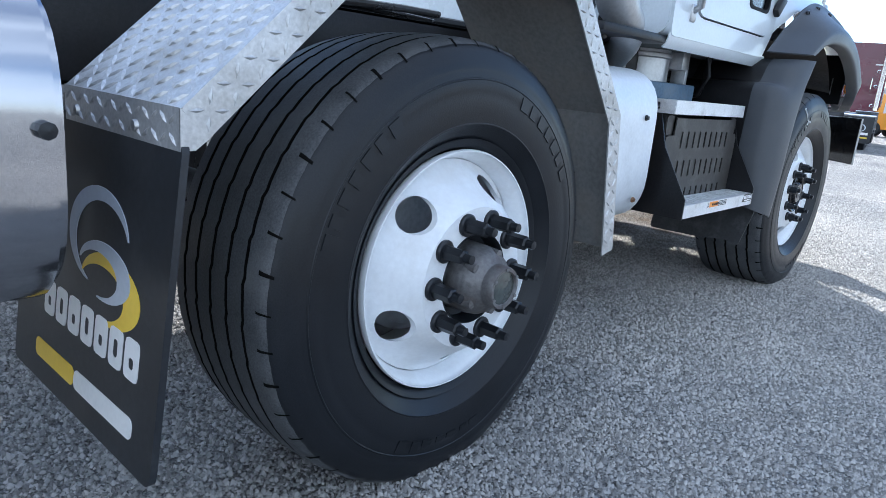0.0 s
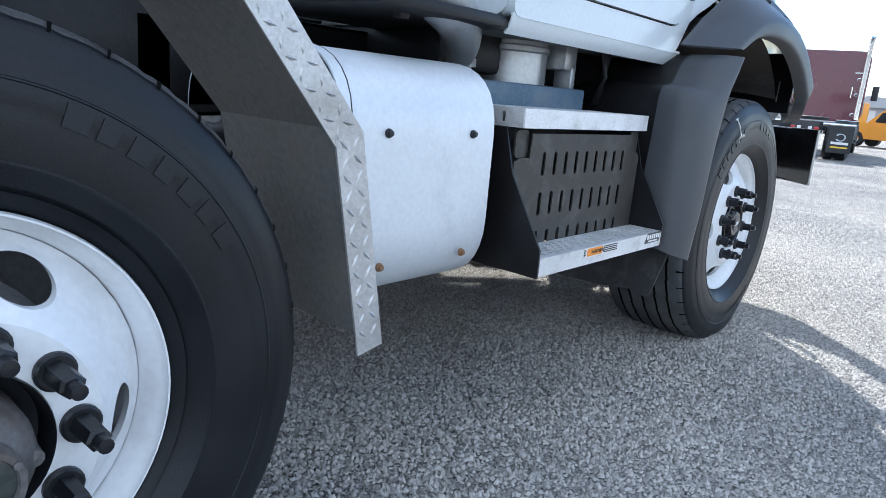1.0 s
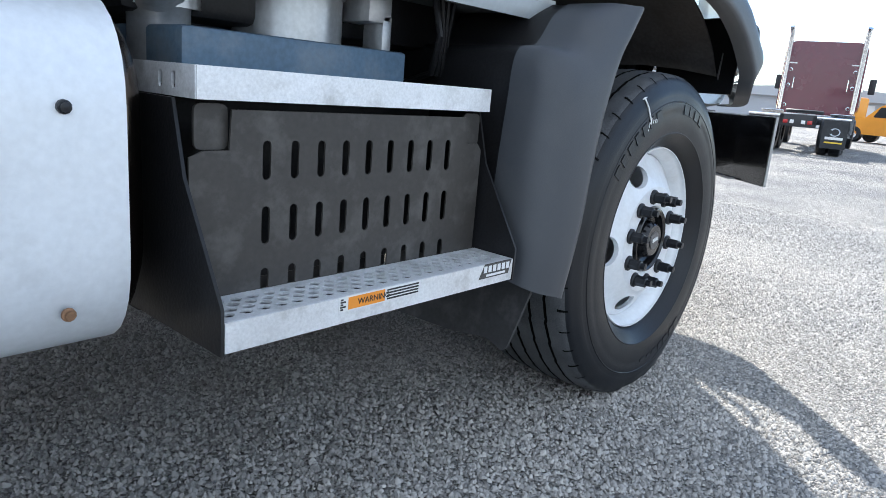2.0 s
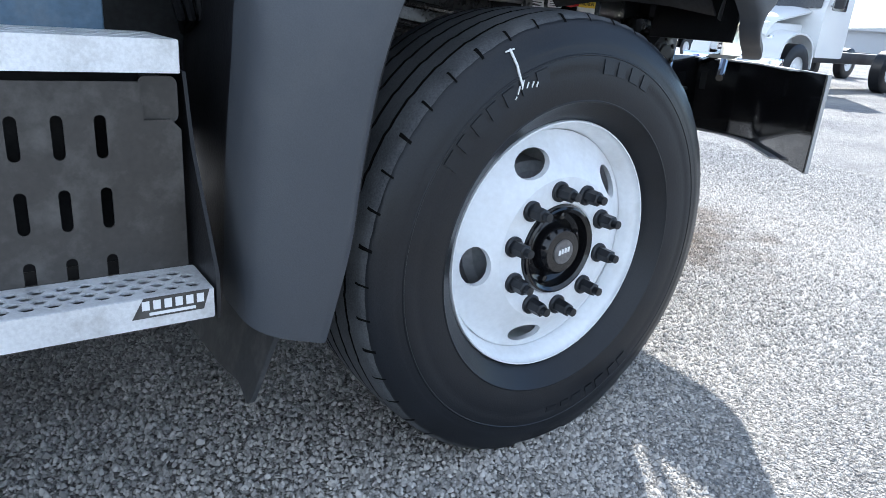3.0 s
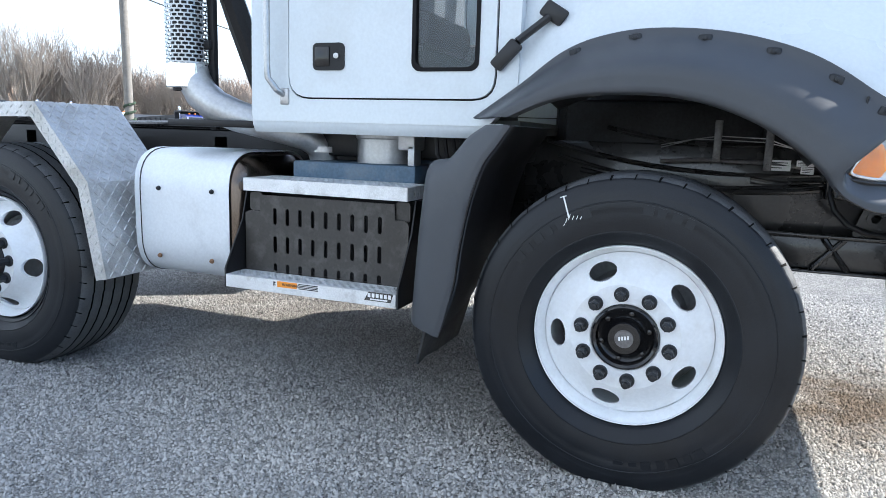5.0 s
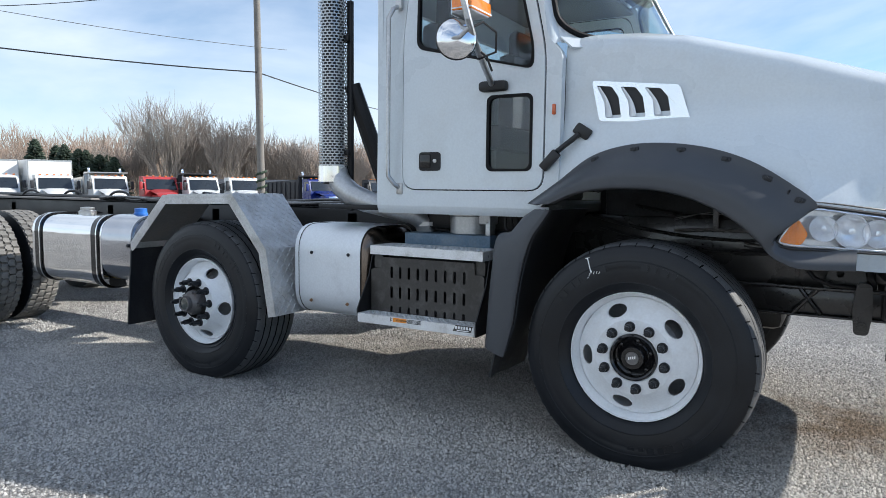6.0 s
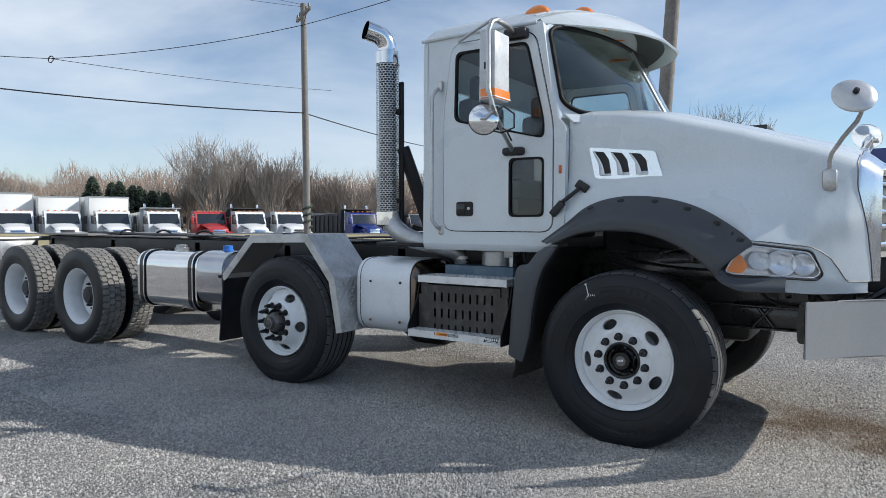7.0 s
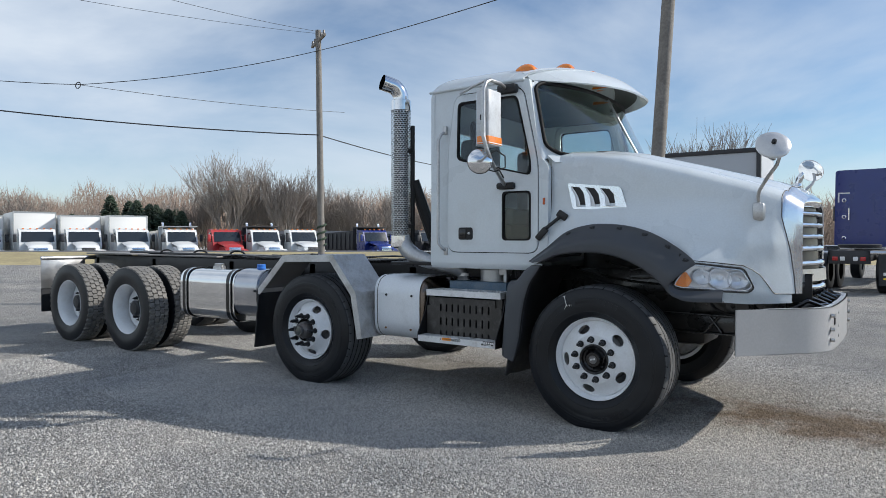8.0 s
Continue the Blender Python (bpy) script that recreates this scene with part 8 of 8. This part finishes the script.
# brushwood: thousands of thin stems and twigs as one mass
g = Geo()
rg = random.Random(9)
for k in range(80000):
    px = rg.uniform(-420, 1900)
    d = rg.uniform(84, 118)
    x, y = afar(d, (px - 784) / 1191 * d)
    top = (6.2 + 2.6 * noise.noise((px * 0.014, d * 0.05, 5)) + 1.2 * noise.noise((px * 0.06, d * 0.1, 2))) * (d / 92)
    z = top * rg.random() ** 1.4
    h = rg.uniform(0.8, 2.4)
    r = rg.uniform(0.012, 0.05) + 0.03 * (1 - z / max(top, 1))
    lx, ly = rg.gauss(0, 0.7), rg.gauss(0, 0.7)
    g.add([(x - r, y, z), (x + r, y + r, z), (x, y - r, z), (x + lx, y + ly, z + h)], [(0, 1, 3), (1, 2, 3), (2, 0, 3)])
tagged(part("brushwood", g, M["twig"], sharp=180), "brown leafless brushwood along the far lot", "brushwood", kind="stuff")


def conifer(seed, h):
    rg = random.Random(seed)
    g = Geo()
    for k in range(640):
        t = rg.random() ** 0.8
        z = h * (0.06 + 0.92 * t)
        R = (1 - t) ** 0.7 * h * 0.26 * rg.uniform(0.45, 1.25) + 0.12
        a = rg.uniform(0, 6.3)
        c, s = math.cos(a), math.sin(a)
        w = 0.10 + 0.16 * (1 - t)
        tip = (c * R, s * R, z - 0.12 * R + rg.uniform(-0.1, 0.25))
        g.add([(c * R * 0.15, s * R * 0.15, z), (tip[0] * 0.65 - s * w, tip[1] * 0.65 + c * w, z - 0.05), tip, (tip[0] * 0.65 + s * w, tip[1] * 0.65 - c * w, z - 0.05), (tip[0] * 0.6, tip[1] * 0.6, z + 0.16)], [(0, 1, 4), (1, 2, 4), (2, 3, 4), (3, 0, 4), (0, 3, 2, 1)])
    return g


con = [(mesh_of("crown", conifer(s, h), M["conifer"], 180), mesh_of("trunk", Geo().tube([(0, 0, -0.3), (0, 0, h * 0.95)], [0.14, 0.03], 6), M["bark"])) for s, h in ((1, 6.0), (2, 5.2), (3, 6.6))]
for i, px in enumerate((206, 218, 229, 243, 254, 266, 277, 288, 299, 312, 322, 196, 128)):
    d = 74 + (i * 7) % 5
    t = thing("conifer", "dark green conifer behind the parked trucks", "tree", (*afar(d, (px - 784) / 1191 * d), -0.7), "conifers", 40 * i)
    t.scale = (1.35, 1.35, 0.80 + 0.08 * ((i * 5) % 4))
    for nm, me in zip(("crown", "trunk"), con[i % 3]):
        o = new(nm, me)
        o.parent = t
